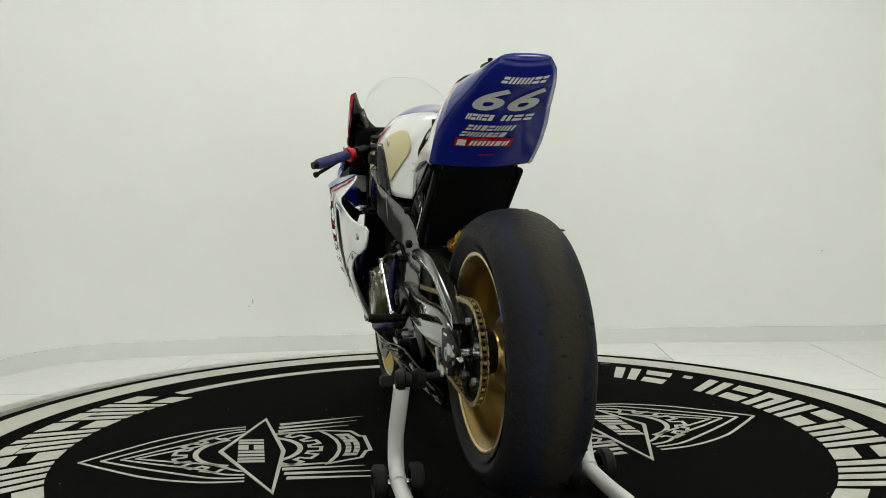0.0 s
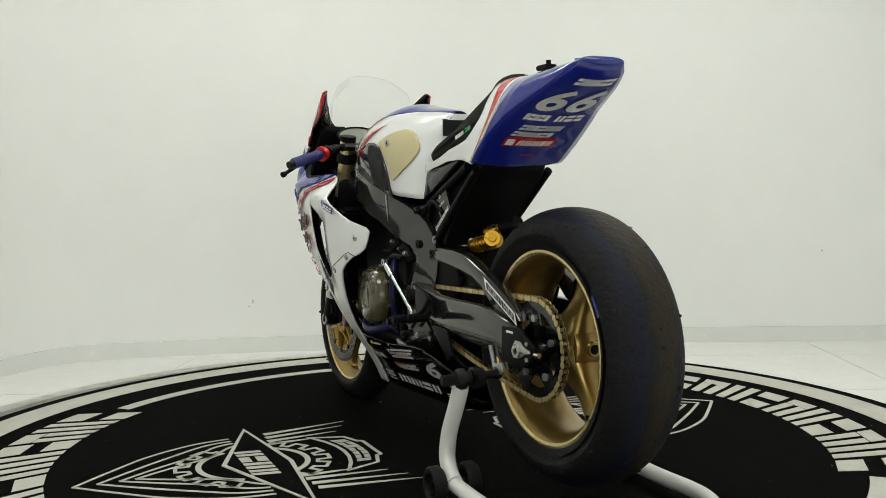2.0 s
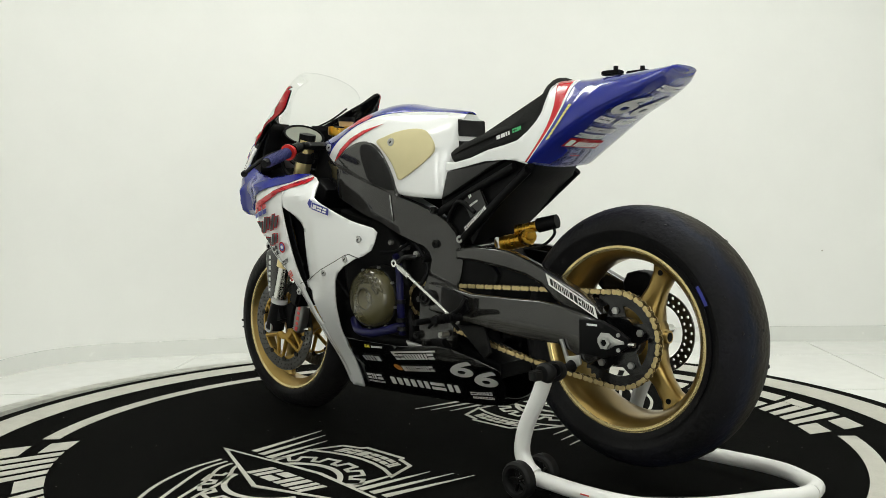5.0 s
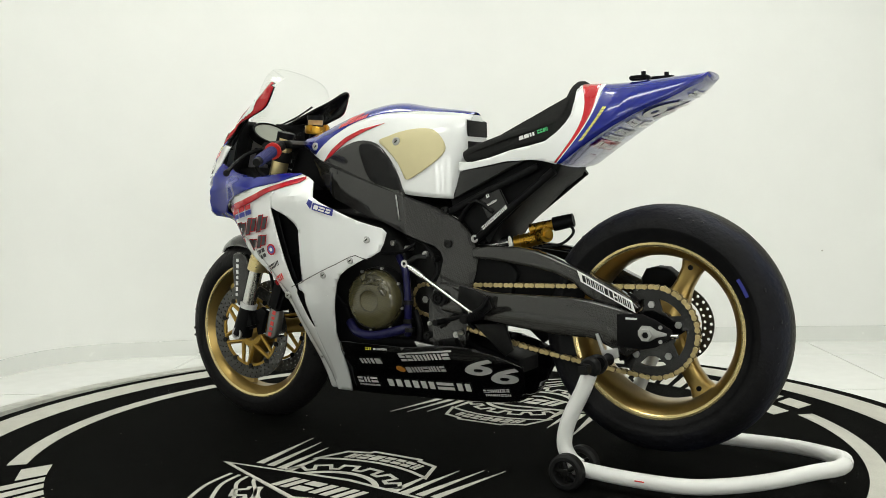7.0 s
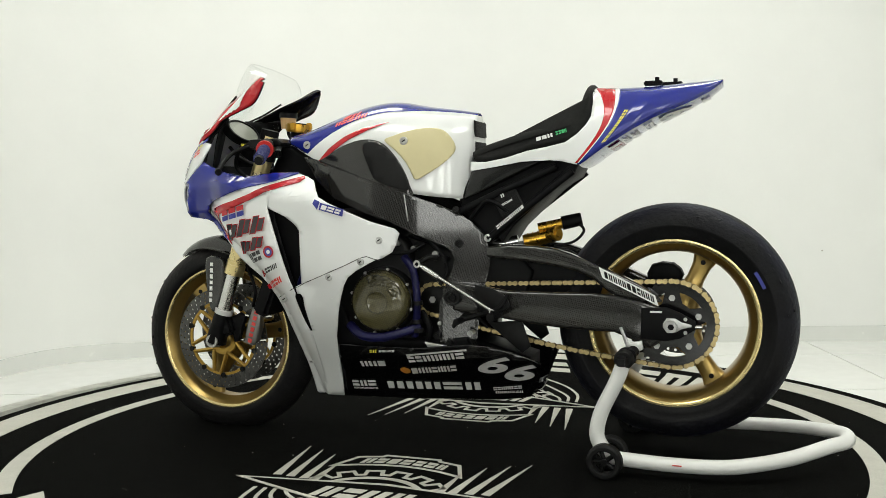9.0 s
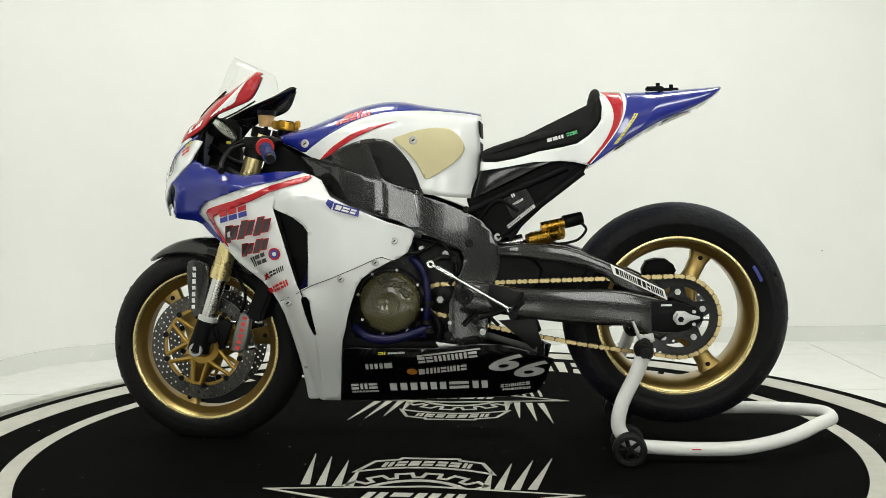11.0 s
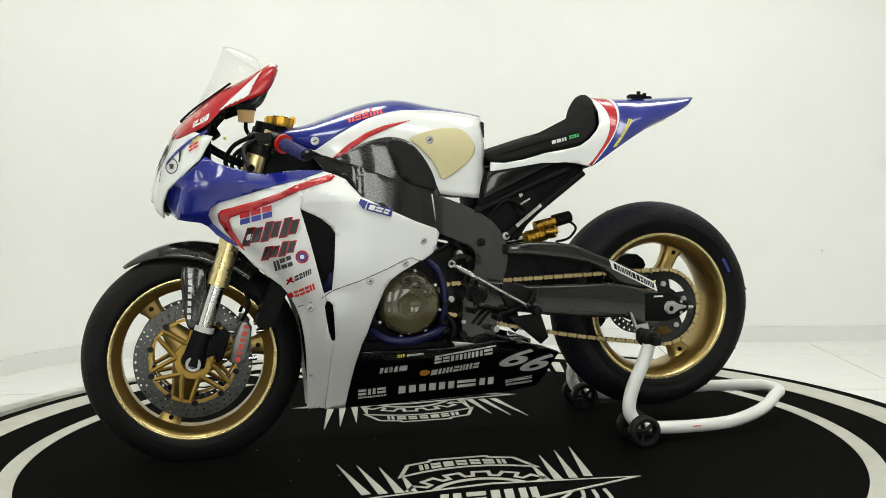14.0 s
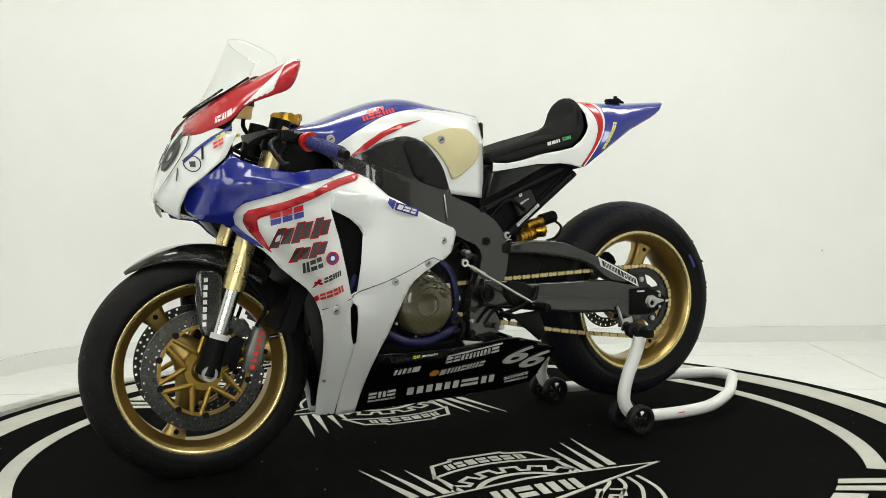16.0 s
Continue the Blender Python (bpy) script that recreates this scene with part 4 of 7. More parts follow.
    panel("flank_lining", lining, lambda x, z: max(0.03, front_wide(x, z) - 0.024), BLACK, bike, "black inside of the fairing", cell=0.012, depth=0.002)
    hole = lambda x, z: fair_wide(x, z) - 0.04
    panel("vent_duct", [(0.44, 0.73), (0.36, 0.45), (0.30, 0.47), (0.30, 0.67), (0.36, 0.71)], hole, BLACK, bike, "dark vent duct")
    panel("vent_duct", [(0.37, 0.475), (0.335, 0.34), (0.30, 0.34), (0.32, 0.475)], hole, BLACK, bike)
    blue = [(0.654, 0.849), (0.631, 0.835), (0.599, 0.822), (0.566, 0.813), (0.503, 0.800), (0.459, 0.807), (0.414, 0.811), (0.344, 0.810), (0.410, 0.787), (0.483, 0.771), (0.560, 0.747), (0.623, 0.729), (0.644, 0.715), (0.650, 0.696), (0.640, 0.674), (0.616, 0.650), (0.591, 0.629), (0.577, 0.613), (0.603, 0.625), (0.629, 0.643), (0.651, 0.666), (0.670, 0.677), (0.703, 0.682), (0.728, 0.687), (0.745, 0.703), (0.755, 0.725), (0.757, 0.751), (0.745, 0.770), (0.722, 0.790), (0.696, 0.809), (0.670, 0.832)]
    panel("blue_cowl", blue, blue_wide, BLUE, bike, "deep blue band of the nose and fairing", cell=0.009, lift=0.007)
    # black sheet behind the scoop paints the shade of the intake hollow
    intake = [(0.775, 0.752), (0.740, 0.758), (0.735, 0.735), (0.742, 0.703), (0.770, 0.705)]
    panel("intake_shade", intake, lambda x, z: max(0.02, nose_wide(x, z) - 0.045), BLACK, bike, "black sheet for the shade inside the ram-air intake", cell=0.012)
    # flat lip under the nose
    bm = bmesh.new()
    ring_sweep(bm, [[(0.806, 0, 0.735), (0.775, 0.08, 0.712), (0.72, 0.145, 0.690), (0.62, 0.185, 0.672)], [(0.76, 0, 0.735), (0.72, 0.06, 0.715), (0.66, 0.1, 0.695), (0.60, 0.12, 0.675)]], closed_ring=False)
    ring_sweep(bm, [[(0.806, 0, 0.735), (0.775, -0.08, 0.712), (0.72, -0.145, 0.690), (0.62, -0.185, 0.672)], [(0.76, 0, 0.735), (0.72, -0.06, 0.715), (0.66, -0.1, 0.695), (0.60, -0.12, 0.675)]], closed_ring=False)
    thick(bike_part("nose_lip", bm, BLACKP, bike), 0.004)
    # tank
    def tank_skin(material, name, label, lo, hi, n):
        bm = bmesh.new()
        for s in (1, -1):
            rings = []
            for k in range(41):
                x = -0.15 + 0.595 * k / 40
                t, b = smooth_table(TANK_T, x), smooth_table(TANK_B, x)
                m = min(t - 0.0005, max(b + 0.0005, smooth_table(TANK_S, x)))
                a, c = (m, t) if hi else (b, min(m, t))
                row = []
                for i in range(n + 1):
                    f = i / n
                    z = c - (c - a) * (f * f if hi else f)
                    row.append((x, s * tank_wide(x, z), z))
                rings.append(row)
            ring_sweep(bm, rings, closed_ring=False)
        return thick(bike_part(name, bm, material, bike, label), 0.002)
    tank_skin(WHITE, "tank_side", "white tank side", False, False, 16)
    tank_skin(BLUE, "tank_top", "deep blue tank top", False, True, 14)
    bm = bmesh.new()
    ring_sweep(bm, [[(-0.150, y * tank_wide(-0.15, 0.73 + 0.24 * k / 8), 0.73 + 0.24 * k / 8) for k in range(9)] for y in (-1, -0.5, 0, 0.5, 1)], closed_ring=False)
    bike_part("tank_back", bm, WHITE, bike)
    for k, (z0, z1) in enumerate(((0.905, 0.955), (0.845, 0.895))):
        bm = bmesh.new()
        pod(bm, [(-0.146, z0), (-0.146, z1), (-0.153, z1 - 0.004), (-0.154, z0 + 0.003)], -0.055, 0.055, 0.002)
        bike_part("tank_pad", bm, PAD, bike, "black rubber tank pad")
    duct = [(0.315, 0.828), (0.275, 0.860), (0.230, 0.884), (0.185, 0.899), (0.150, 0.903), (0.120, 0.899), (0.095, 0.888), (0.070, 0.864), (0.048, 0.834), (0.030, 0.800), (0.019, 0.767), (0.015, 0.728), (0.15, 0.770)]
    panel("air_duct", duct, tank_wide, CARBON, bike, "glossy dark carbon side cover", lift=0.004, depth=0.006, rounded=2)
    knee = [(0.150, 0.893), (0.120, 0.892), (0.093, 0.880), (0.066, 0.855), (0.044, 0.826), (0.028, 0.79), (0.022, 0.755), (0.07, 0.765), (0.12, 0.785), (0.143, 0.83), (0.158, 0.875)]
    panel("knee_pad", knee, tank_wide, PAD, bike, "matt grey knee grip pad", lift=0.009, depth=0.005, rounded=3)
    pad = [(0.094, 0.899), (0.068, 0.911), (0.038, 0.921), (0.0, 0.929), (-0.042, 0.931), (-0.072, 0.924), (-0.094, 0.904), (-0.107, 0.877), (-0.102, 0.856), (-0.080, 0.832), (-0.050, 0.810), (-0.022, 0.793), (-0.004, 0.785), (0.006, 0.788), (0.014, 0.806), (0.030, 0.835), (0.062, 0.870)]
    panel("grip_pad", pad, tank_wide, BEIGE, bike, "beige knee grip panel on the tank", lift=0.005, depth=0.004, rounded=3, cell=0.011)
    stripe = [(0.312, 0.846), (0.270, 0.883), (0.22, 0.915), (0.165, 0.937), (0.085, 0.953), (0.15, 0.930), (0.21, 0.903), (0.255, 0.874), (0.292, 0.842)]
    panel("tank_stripe", stripe, tank_wide, RED, bike, "red tapering stripe", cell=0.011, lift=0.0042, depth=0.001)
    # seat pad with its raised back
    seat = [(-0.153, 0.860), (-0.19, 0.876), (-0.230, 0.888), (-0.30, 0.908), (-0.369, 0.925), (-0.425, 0.940), (-0.450, 0.952), (-0.461, 0.969), (-0.466, 1.000), (-0.475, 1.022), (-0.489, 1.027), (-0.500, 1.014), (-0.502, 0.984), (-0.499, 0.944), (-0.485, 0.921), (-0.461, 0.896), (-0.428, 0.875), (-0.387, 0.867), (-0.321, 0.856), (-0.256, 0.838), (-0.198, 0.828), (-0.170, 0.829), (-0.156, 0.839)]
    bm = bmesh.new()
    pod(bm, smoothed(seat, 2), -0.118, 0.118, 0.018, 5)
    bmesh.ops.bisect_plane(bm, geom=bm.verts[:] + bm.edges[:] + bm.faces[:], plane_co=(0, 0, 0), plane_no=(0, 1, 0))
    for cut in (-0.08, -0.045, 0.045, 0.08):
        bmesh.ops.bisect_plane(bm, geom=bm.verts[:] + bm.edges[:] + bm.faces[:], plane_co=(0, cut, 0), plane_no=(0, 1, 0))
    for v in bm.verts:
        k = (v.co.y / 0.118) ** 2
        up = max(0.0, v.co.z - 0.84) / 0.19
        v.co.z += 0.016 * (1 - k) * up - 0.030 * k * k * max(0.0, up - 0.55)
        v.co.y *= 0.95 - 0.36 * min(1.0, max(0.0, (v.co.z - 0.905) / 0.12))
        v.co.y *= lerp([(-0.5, 1.0), (-0.35, 1.0), (-0.2, 0.95), (-0.15, 0.88)], v.co.x)
    bmesh.ops.triangulate(bm, faces=[f for f in bm.faces if len(f.verts) > 8])
    bike_part("seat", bm, FOAM, bike, "black foam race seat with a raised back", angle=30)
    cowl = [(-0.152, 0.806), (-0.154, 0.832), (-0.198, 0.830), (-0.256, 0.840), (-0.321, 0.858), (-0.387, 0.869), (-0.428, 0.878), (-0.461, 0.900), (-0.485, 0.925), (-0.497, 0.946), (-0.500, 0.984), (-0.495, 1.014), (-0.506, 1.020), (-0.520, 1.008), (-0.534, 0.983), (-0.542, 0.953), (-0.534, 0.922), (-0.484, 0.846), (-0.460, 0.816), (-0.420, 0.826), (-0.385, 0.830), (-0.303, 0.828), (-0.222, 0.815)]

    def cowl_wide(x, z):
        a = math.acos(min(1.0, max(0.0, 1 - (1.03 - z) / 0.21)) ** (1 / 0.9))
        k = min(1.0, max(0.0, (-0.40 - x) / 0.08))
        return lerp([(-0.5, 0.128), (-0.4, 0.126), (-0.15, 0.112)], x) * (1 - k) + k * 0.130 * math.sin(a) ** 0.75
    panel("seat_cowl", cowl, cowl_wide, WHITE, bike, "white seat side cowl", cell=0.015, depth=0.004)
    tail(bike)


TAIL_TOP = [(0.0, (-0.485, 1.030)), (0.08, (-0.500, 1.031)), (0.22, (-0.552, 1.029)), (0.30, (-0.572, 1.027)), (0.55, (-0.660, 1.027)), (0.8, (-0.757, 1.033)), (1.0, (-0.838, 1.037))]
TAIL_LOW = [(0.0, (-0.452, 0.822)), (0.08, (-0.456, 0.820)), (0.22, (-0.463, 0.820)), (0.30, (-0.470, 0.822)), (0.45, (-0.530, 0.864)), (0.6, (-0.605, 0.910)), (0.7, (-0.660, 0.940)), (0.85, (-0.757, 0.980)), (0.94, (-0.806, 1.006)), (1.0, (-0.836, 1.029))]
TAIL_W = [(0.0, 0.130), (0.3, 0.134), (0.45, 0.137), (0.6, 0.128), (0.75, 0.108), (0.9, 0.086), (0.95, 0.076), (1.0, 0.056)]


def pair_at(table, s):
    return (lerp([(k, v[0]) for k, v in table], s), lerp([(k, v[1]) for k, v in table], s))


def tail_point(s, f, lift=0.0):
    """The tail skin: s from the seat back to the tip, f from the middle of the top (0) to the lower edge (1)."""
    t, b, w = pair_at(TAIL_TOP, s), pair_at(TAIL_LOW, s), lerp(TAIL_W, s)
    a = f * math.pi / 2
    y = w * math.sin(a) ** 0.75
    k = 1 - math.cos(a) ** 0.9
    # near the seat the flanks swell towards the rear
    swell = 0.058 * math.sin(math.pi * k ** 0.85) * max(0.0, 1 - s / 0.62)
    return Vector((t[0] + (b[0] - t[0]) * k - swell, y + lift * math.sin(a), t[1] + (b[1] - t[1]) * k + lift * math.cos(a)))


def under_point(s, y, lift=0.0):
    b = pair_at(TAIL_LOW, s)
    return Vector((b[0] - lift * 0.6, y, b[1] - lift * 0.8 - 0.010 * (1 - min(1.0, abs(y) / lerp(TAIL_W, s)) ** 2)))


def tail(bike):
    for name, s0, s1, material, label in (("tail_edge", 0.0, 0.06, WHITE, ""), ("tail_band", 0.06, 0.215, RED, "red band across the tail"), ("tail_line", 0.215, 0.27, WHITE, "thin white line"), ("tail_hump", 0.27, 1.0, BLUE, "deep blue tail cowl")):
        bm = bmesh.new()
        n = max(3, int((s1 - s0) * 40))
        for sg in (1, -1):
            rings = [[(p.x, sg * p.y, p.z) for p in [tail_point(s0 + (s1 - s0) * i / n, j / 16) for j in range(17)]] for i in range(n + 1)]
            ring_sweep(bm, rings, closed_ring=False)
        if s1 == 1.0:
            ring_sweep(bm, [[tail_point(1, j / 8) for j in range(9)], [under_point(1, 0.056 * j / 8) for j in range(9)]], closed_ring=False)
            ring_sweep(bm, [[tail_point(1, j / 8) * Vector((1, -1, 1)) for j in range(9)], [under_point(1, -0.056 * j / 8) for j in range(9)]], closed_ring=False)
        thick(bike_part(name, bm, material, bike, label), 0.003)
    bm = bmesh.new()
    rings = []
    for i in range(31):
        s = 0.18 + 0.82 * i / 30
        w = lerp(TAIL_W, s)
        rings.append([under_point(s, w * (j / 8 - 1)) for j in range(17)])
    ring_sweep(bm, rings, closed_ring=False)
    thick(bike_part("tail_plate", bm, BLUE, bike, "blue under-tail plate with a white race number"), 0.003)
    # film marks on the plate: v runs up the plate, u across from its left
    def place(cx, s0, k, wv):
        def f(u, v):
            s = s0 + v * k
            return tuple(under_point(s, cx - u * wv, 0.005))
        return f
    def plate_word(material, n, s0, s1, y0, y1, seed, label="", faces=None, hgt=None):
        fs = faces or glyph_bars(n, 1.0, 1.0, 0.05, 0.18, seed)
        for f in ([fs] if faces else [[q] for q in fs]):
            bm = film_on(f, lambda u, v: tuple(under_point(s0 + (s1 - s0) * v, y0 + (y1 - y0) * u, 0.005)))
            bike_part("plate_mark", bm, material, bike, label, smooth=False, weld=False)
    norm = unit_digit("6")
    for a, b in ((0.082, 0.008), (-0.001, -0.075)):
        plate_word(SILVERDEC, 2, 0.715, 0.86, a, b, 1, "pale grey race number digit 6", faces=norm)
    plate_word(WHITEDEC, 6, 0.895, 0.935, 0.042, -0.062, 3)
    plate_word(WHITEDEC, 5, 0.65, 0.69, 0.085, 0.018, 5)
    plate_word(WHITEDEC, 3, 0.65, 0.69, 0.0, -0.080, 6)
    plate_word(SILVERDEC, 7, 0.582, 0.618, 0.075, -0.045, 8)
    plate_word(SILVERDEC, 7, 0.538, 0.570, 0.085, -0.030, 9)
    plate_word(RED, 1, 0.464, 0.526, 0.090, -0.055, 2, faces=[[(0, 0), (1, 0), (1, 1), (0, 1)]])
    for f in glyph_bars(5, 1.0, 1.0, 0.05, 0.2, 12):
        bm = film_on([f], lambda u, v: tuple(under_point(0.480 + 0.034 * v, 0.055 - 0.1 * u, 0.007)))
        bike_part("plate_mark", bm, WHITEDEC, bike, smooth=False, weld=False)
    bm = film_on([[(0, 0), (1, 0), (1, 1), (0, 1)]], lambda u, v: tuple(under_point(0.476 + 0.042 * v, 0.085 - 0.022 * u, 0.007)))
    bike_part("plate_mark", bm, WHITEDEC, bike, smooth=False, weld=False)
    plate_word(RED, 4, 0.400, 0.410, 0.02, -0.02, 4)
    # side marks: yellow word along the red band, black fittings on top
    for f in glyph_bars(9, 1.0, 1.0, 0.1, 0.2, 21):
        bm = film_on([f], lambda u, v: tuple(tail_point(0.395 + 0.052 * (1 - v), 0.965 - 0.33 * u, 0.005)))
        bike_part("tail_mark", bm, YELLOWDEC, bike, "yellow word bar", smooth=False, weld=False)
    for x, y, l in ((-0.655, 0.03, 0.05), (-0.70, -0.02, 0.06)):
        bm = bmesh.new()
        box(bm, (x, y, 1.036), (l, 0.03, 0.012), bevel=0.003)
        rod(bm, (x - 0.01, y, 1.04), (x - 0.01, y, 1.052), 0.006)
        bike_part("tail_fitting", bm, BLACK, bike, "small black fitting on the tail")


def bike_frame(bike):
    spar = [(0.370, 0.858), (0.330, 0.853), (0.286, 0.838), (0.20, 0.806), (0.10, 0.770), (0.010, 0.737), (-0.06, 0.712), (-0.120, 0.684), (-0.155, 0.662), (-0.182, 0.632), (-0.202, 0.590), (-0.206, 0.55), (-0.200, 0.515), (-0.185, 0.470), (-0.175, 0.43), (-0.168, 0.36), (-0.162, 0.304), (-0.06, 0.304), (-0.055, 0.36), (-0.060, 0.43), (-0.078, 0.480), (-0.096, 0.520), (-0.104, 0.555), (-0.096, 0.578), (-0.078, 0.594), (-0.03, 0.612), (0.012, 0.630), (0.08, 0.665), (0.15, 0.69), (0.25, 0.735), (0.32, 0.79)]
    for s in (1, -1):
        bm = sheet(spar, frame_wide, 0.025, s)
        ob = bike_part("frame_spar", bm, CARBON, bike, "dark carbon-covered frame spar")
        m = thick(ob, 0.032).modifiers["thickness"]
        m.offset = -1 if s > 0 else 1
        m.use_rim = True
        bv = ob.modifiers.new("soft_edge", "BEVEL")
        bv.width, bv.segments, bv.limit_method, bv.angle_limit = 0.006, 3, "ANGLE", radians(50)
    # seam and hole in the spar
    panel("spar_seam", [(0.036, 0.742), (0.032, 0.742), (0.022, 0.665), (0.026, 0.665)], frame_wide, ALU, bike, "thin bright seam", depth=0.001, lift=0.003, sides=(1,))
    for (x, z, r) in ((-0.200, 0.615, 0.010), (-0.111, 0.696, 0.009), (-0.119, 0.60, 0.011)):
        bm = bmesh.new()
        y = frame_wide(x, z) + 0.003
        lathe(bm, [(-0.01, r * 1.1), (0.003, r * 1.1), (0.004, r * 0.9), (0.004, r * 0.55), (0.0, r * 0.5), (0.0, 0.0)], (x, y, z), 22, closed=False)
        bike_part("frame_bolt", bm, DARKM if z > 0.65 or x > -0.15 else ALU, bike)
    bm = bmesh.new()
    lathe(bm, [(0.0, 0.0), (0.0, 0.007), (0.006, 0.008), (0.006, 0.012), (-0.002, 0.013), (-0.002, 0.017), (0.003, 0.018), (0.003, 0.023), (-0.03, 0.025)], (-0.104, 0.156, 0.447), 28, closed=False)
    bike_part("swingarm_pivot", bm, DARKM, bike, "hollow pivot nut")
    # subframe and under-seat box
    sub = [(-0.150, 0.808), (-0.229, 0.828), (-0.319, 0.838), (-0.418, 0.832), (-0.459, 0.819), (-0.442, 0.786), (-0.385, 0.752), (-0.330, 0.704), (-0.269, 0.648), (-0.235, 0.620), (-0.200, 0.600), (-0.17, 0.64), (-0.121, 0.684), (-0.11, 0.724)]
    bm = bmesh.new()
    pod(bm, sub, -0.096, 0.096, 0.012)
    bike_part("subframe_box", bm, BLACK, bike, "black carbon subframe and seat box")
    bm = bmesh.new()
    pod(bm, [(-0.13, 0.725), (-0.152, 0.805), (-0.22, 0.826), (-0.30, 0.835), (-0.385, 0.838), (-0.30, 0.800), (-0.22, 0.762)], -0.112, 0.112, 0.008)
    bike_part("seat_flank", bm, BLACKP, bike, "glossy black flank under the seat")
    for s in (1, -1):
        bm = bmesh.new()
        tube(bm, [(-0.115, s * 0.104, 0.690), (-0.25, s * 0.108, 0.750), (-0.40, s * 0.108, 0.812)], 0.011, smooth=False)
        tube(bm, [(-0.200, s * 0.104, 0.612), (-0.32, s * 0.108, 0.706), (-0.445, s * 0.108, 0.800)], 0.011, smooth=False)
        bike_part("subframe_rail", bm, BLACK, bike)
        bm = bmesh.new()
        tube(bm, [(-0.14, s * 0.10, 0.66), (-0.20, s * 0.115, 0.72), (-0.26, s * 0.115, 0.69)], 0.006)
        bike_part("cable", bm, BLACK, bike)
    box_m = Matrix.Rotation(radians(28), 4, "Y")
    bm = bmesh.new()
    box(bm, (-0.262, 0.108, 0.715), (0.075, 0.012, 0.065), box_m, 0.004)
    bike_part("control_box", bm, BLACKP, bike, "black control box with a small emblem")
    # rear mudguard inside, and a thin shell behind
    bm = bmesh.new()
    pod(bm, [(-0.44, 0.79), (-0.385, 0.75), (-0.27, 0.645), (-0.24, 0.60), (-0.225, 0.62), (-0.33, 0.73), (-0.43, 0.815)], -0.10, 0.10, 0.004)
    bike_part("under_tray", bm, BLACK, bike)


def bike_front(bike, front):
    axis = Vector((FA[0] - 0.52, 0, FA[2] - 0.86)).normalized()
    for s in (1, -1):
        y = s * 0.104
        foot, head = Vector((0.699, y, 0.302)), Vector((0.496, y, 0.915))
        at = lambda k: foot + (head - foot) * k
        bm = bmesh.new()
        rod(bm, at(0.335), at(1.02), 0.0275, seg=24)
        rod(bm, at(0.325), at(0.375), 0.0305, seg=24)
        rod(bm, at(0.385), at(0.392), 0.0300, seg=24)
        leg = bike_part("fork_tube", bm, FORKG, bike, "gold anodised fork tube")
        for k0, k1 in ((0.655, 0.715), (0.905, 0.955)):
            bm = bmesh.new()
            rod(bm, at(k0), at(k1), 0.0345, seg=20)
            box(bm, at((k0 + k1) / 2) + Vector((-0.03, -s * 0.012, 0)), (0.035, 0.022, 0.024), bevel=0.004)
            bike_part("fork_clamp", bm, DARKM, leg)
        bm = bmesh.new()
        rod(bm, at(0.10), at(0.345), 0.0225, seg=24)
        bike_part("fork_slider", bm, STEEL, leg)
        bm = bmesh.new()
        rod(bm, at(-0.03), at(0.12), 0.033, 0.027, seg=20)
        box(bm, foot + Vector((-0.022, 0, 0.028)), (0.075, 0.034, 0.06), Matrix.Rotation(radians(18), 4, "Y"), 0.010)
        bike_part("fork_foot", bm, BLACK, leg)
        bm = bmesh.new()
        rod(bm, at(0.120), at(0.142), 0.0288, seg=20)
        bike_part("fork_label", bm, SILVERDEC, leg, "white and red band", smooth=True)
        bm = bmesh.new()
        lathe(bm, [(0.0, 0.0), (0.0, 0.010), (s * 0.012, 0.012), (s * 0.012, 0.020), (s * 0.004, 0.022), (-s * 0.02, 0.024)], (FA[0], s * 0.122, FA[2]), 24, closed=False)
        bike_part("axle_nut", bm, ALU, leg)
        # carbon fork guard
        guard = [(0.724, 0.552), (0.668, 0.550), (0.660, 0.51), (0.668, 0.45), (0.686, 0.395), (0.703, 0.380), (0.718, 0.40), (0.727, 0.47)]
        bm = bmesh.new()
        ya, yb = s * 0.096, s * 0.118
        pod(bm, smoothed(guard, 3), min(ya, yb), max(ya, yb), 0.007)
        gd = bike_part("fork_guard", bm, CARBON, bike, "carbon fork guard with white word bars")
        if s > 0:
            for i in range(7):
                bm = bmesh.new()
                z = 0.532 - i * 0.0190
                x = 0.703 + 0.0012 * i
                box(bm, (x, 0.1188, z), (0.010, 0.001, 0.0135 if i % 3 else 0.011))
                bike_part("guard_mark", bm, WHITEDEC, gd, smooth=False)
    # discs and carriers
    for s in (1, -1):
        yd = s * 0.066
        bm = bmesh.new()
        drilled_disc(bm, (FA[0], yd, FA[2]), 0.122, 0.161, 0.0055, 3, 44)
        disc = bike_part("brake_disc", bm, DISC, front, "drilled steel brake disc", smooth=False)
        bm = bmesh.new()
        lathe(bm, [(-0.004, 0.030), (-0.004, 0.054), (0.004, 0.052), (0.004, 0.034)], (FA[0], yd, FA[2]), 40)
        outer = bmesh.new()
        lathe(outer, [(-0.003, 0.112), (-0.003, 0.120), (0.003, 0.120), (0.003, 0.112)], (FA[0], yd, FA[2]), 60)
        bike_part("carrier_ring", outer, CARRIER, disc)
        bike_part("disc_carrier", bm, CARRIER, disc, "gold spoked disc carrier")
        for k in range(6):
            a = 2 * math.pi * (k + 0.2) / 6
            for da in (0.42, -0.42):
                p = Vector((FA[0] + 0.048 * math.cos(a), yd, FA[2] + 0.048 * math.sin(a)))
                q = Vector((FA[0] + 0.117 * math.cos(a + da), yd, FA[2] + 0.117 * math.sin(a + da)))
                arm = bmesh.new()
                rod(arm, p, q, 0.0075, 0.0060, seg=8)
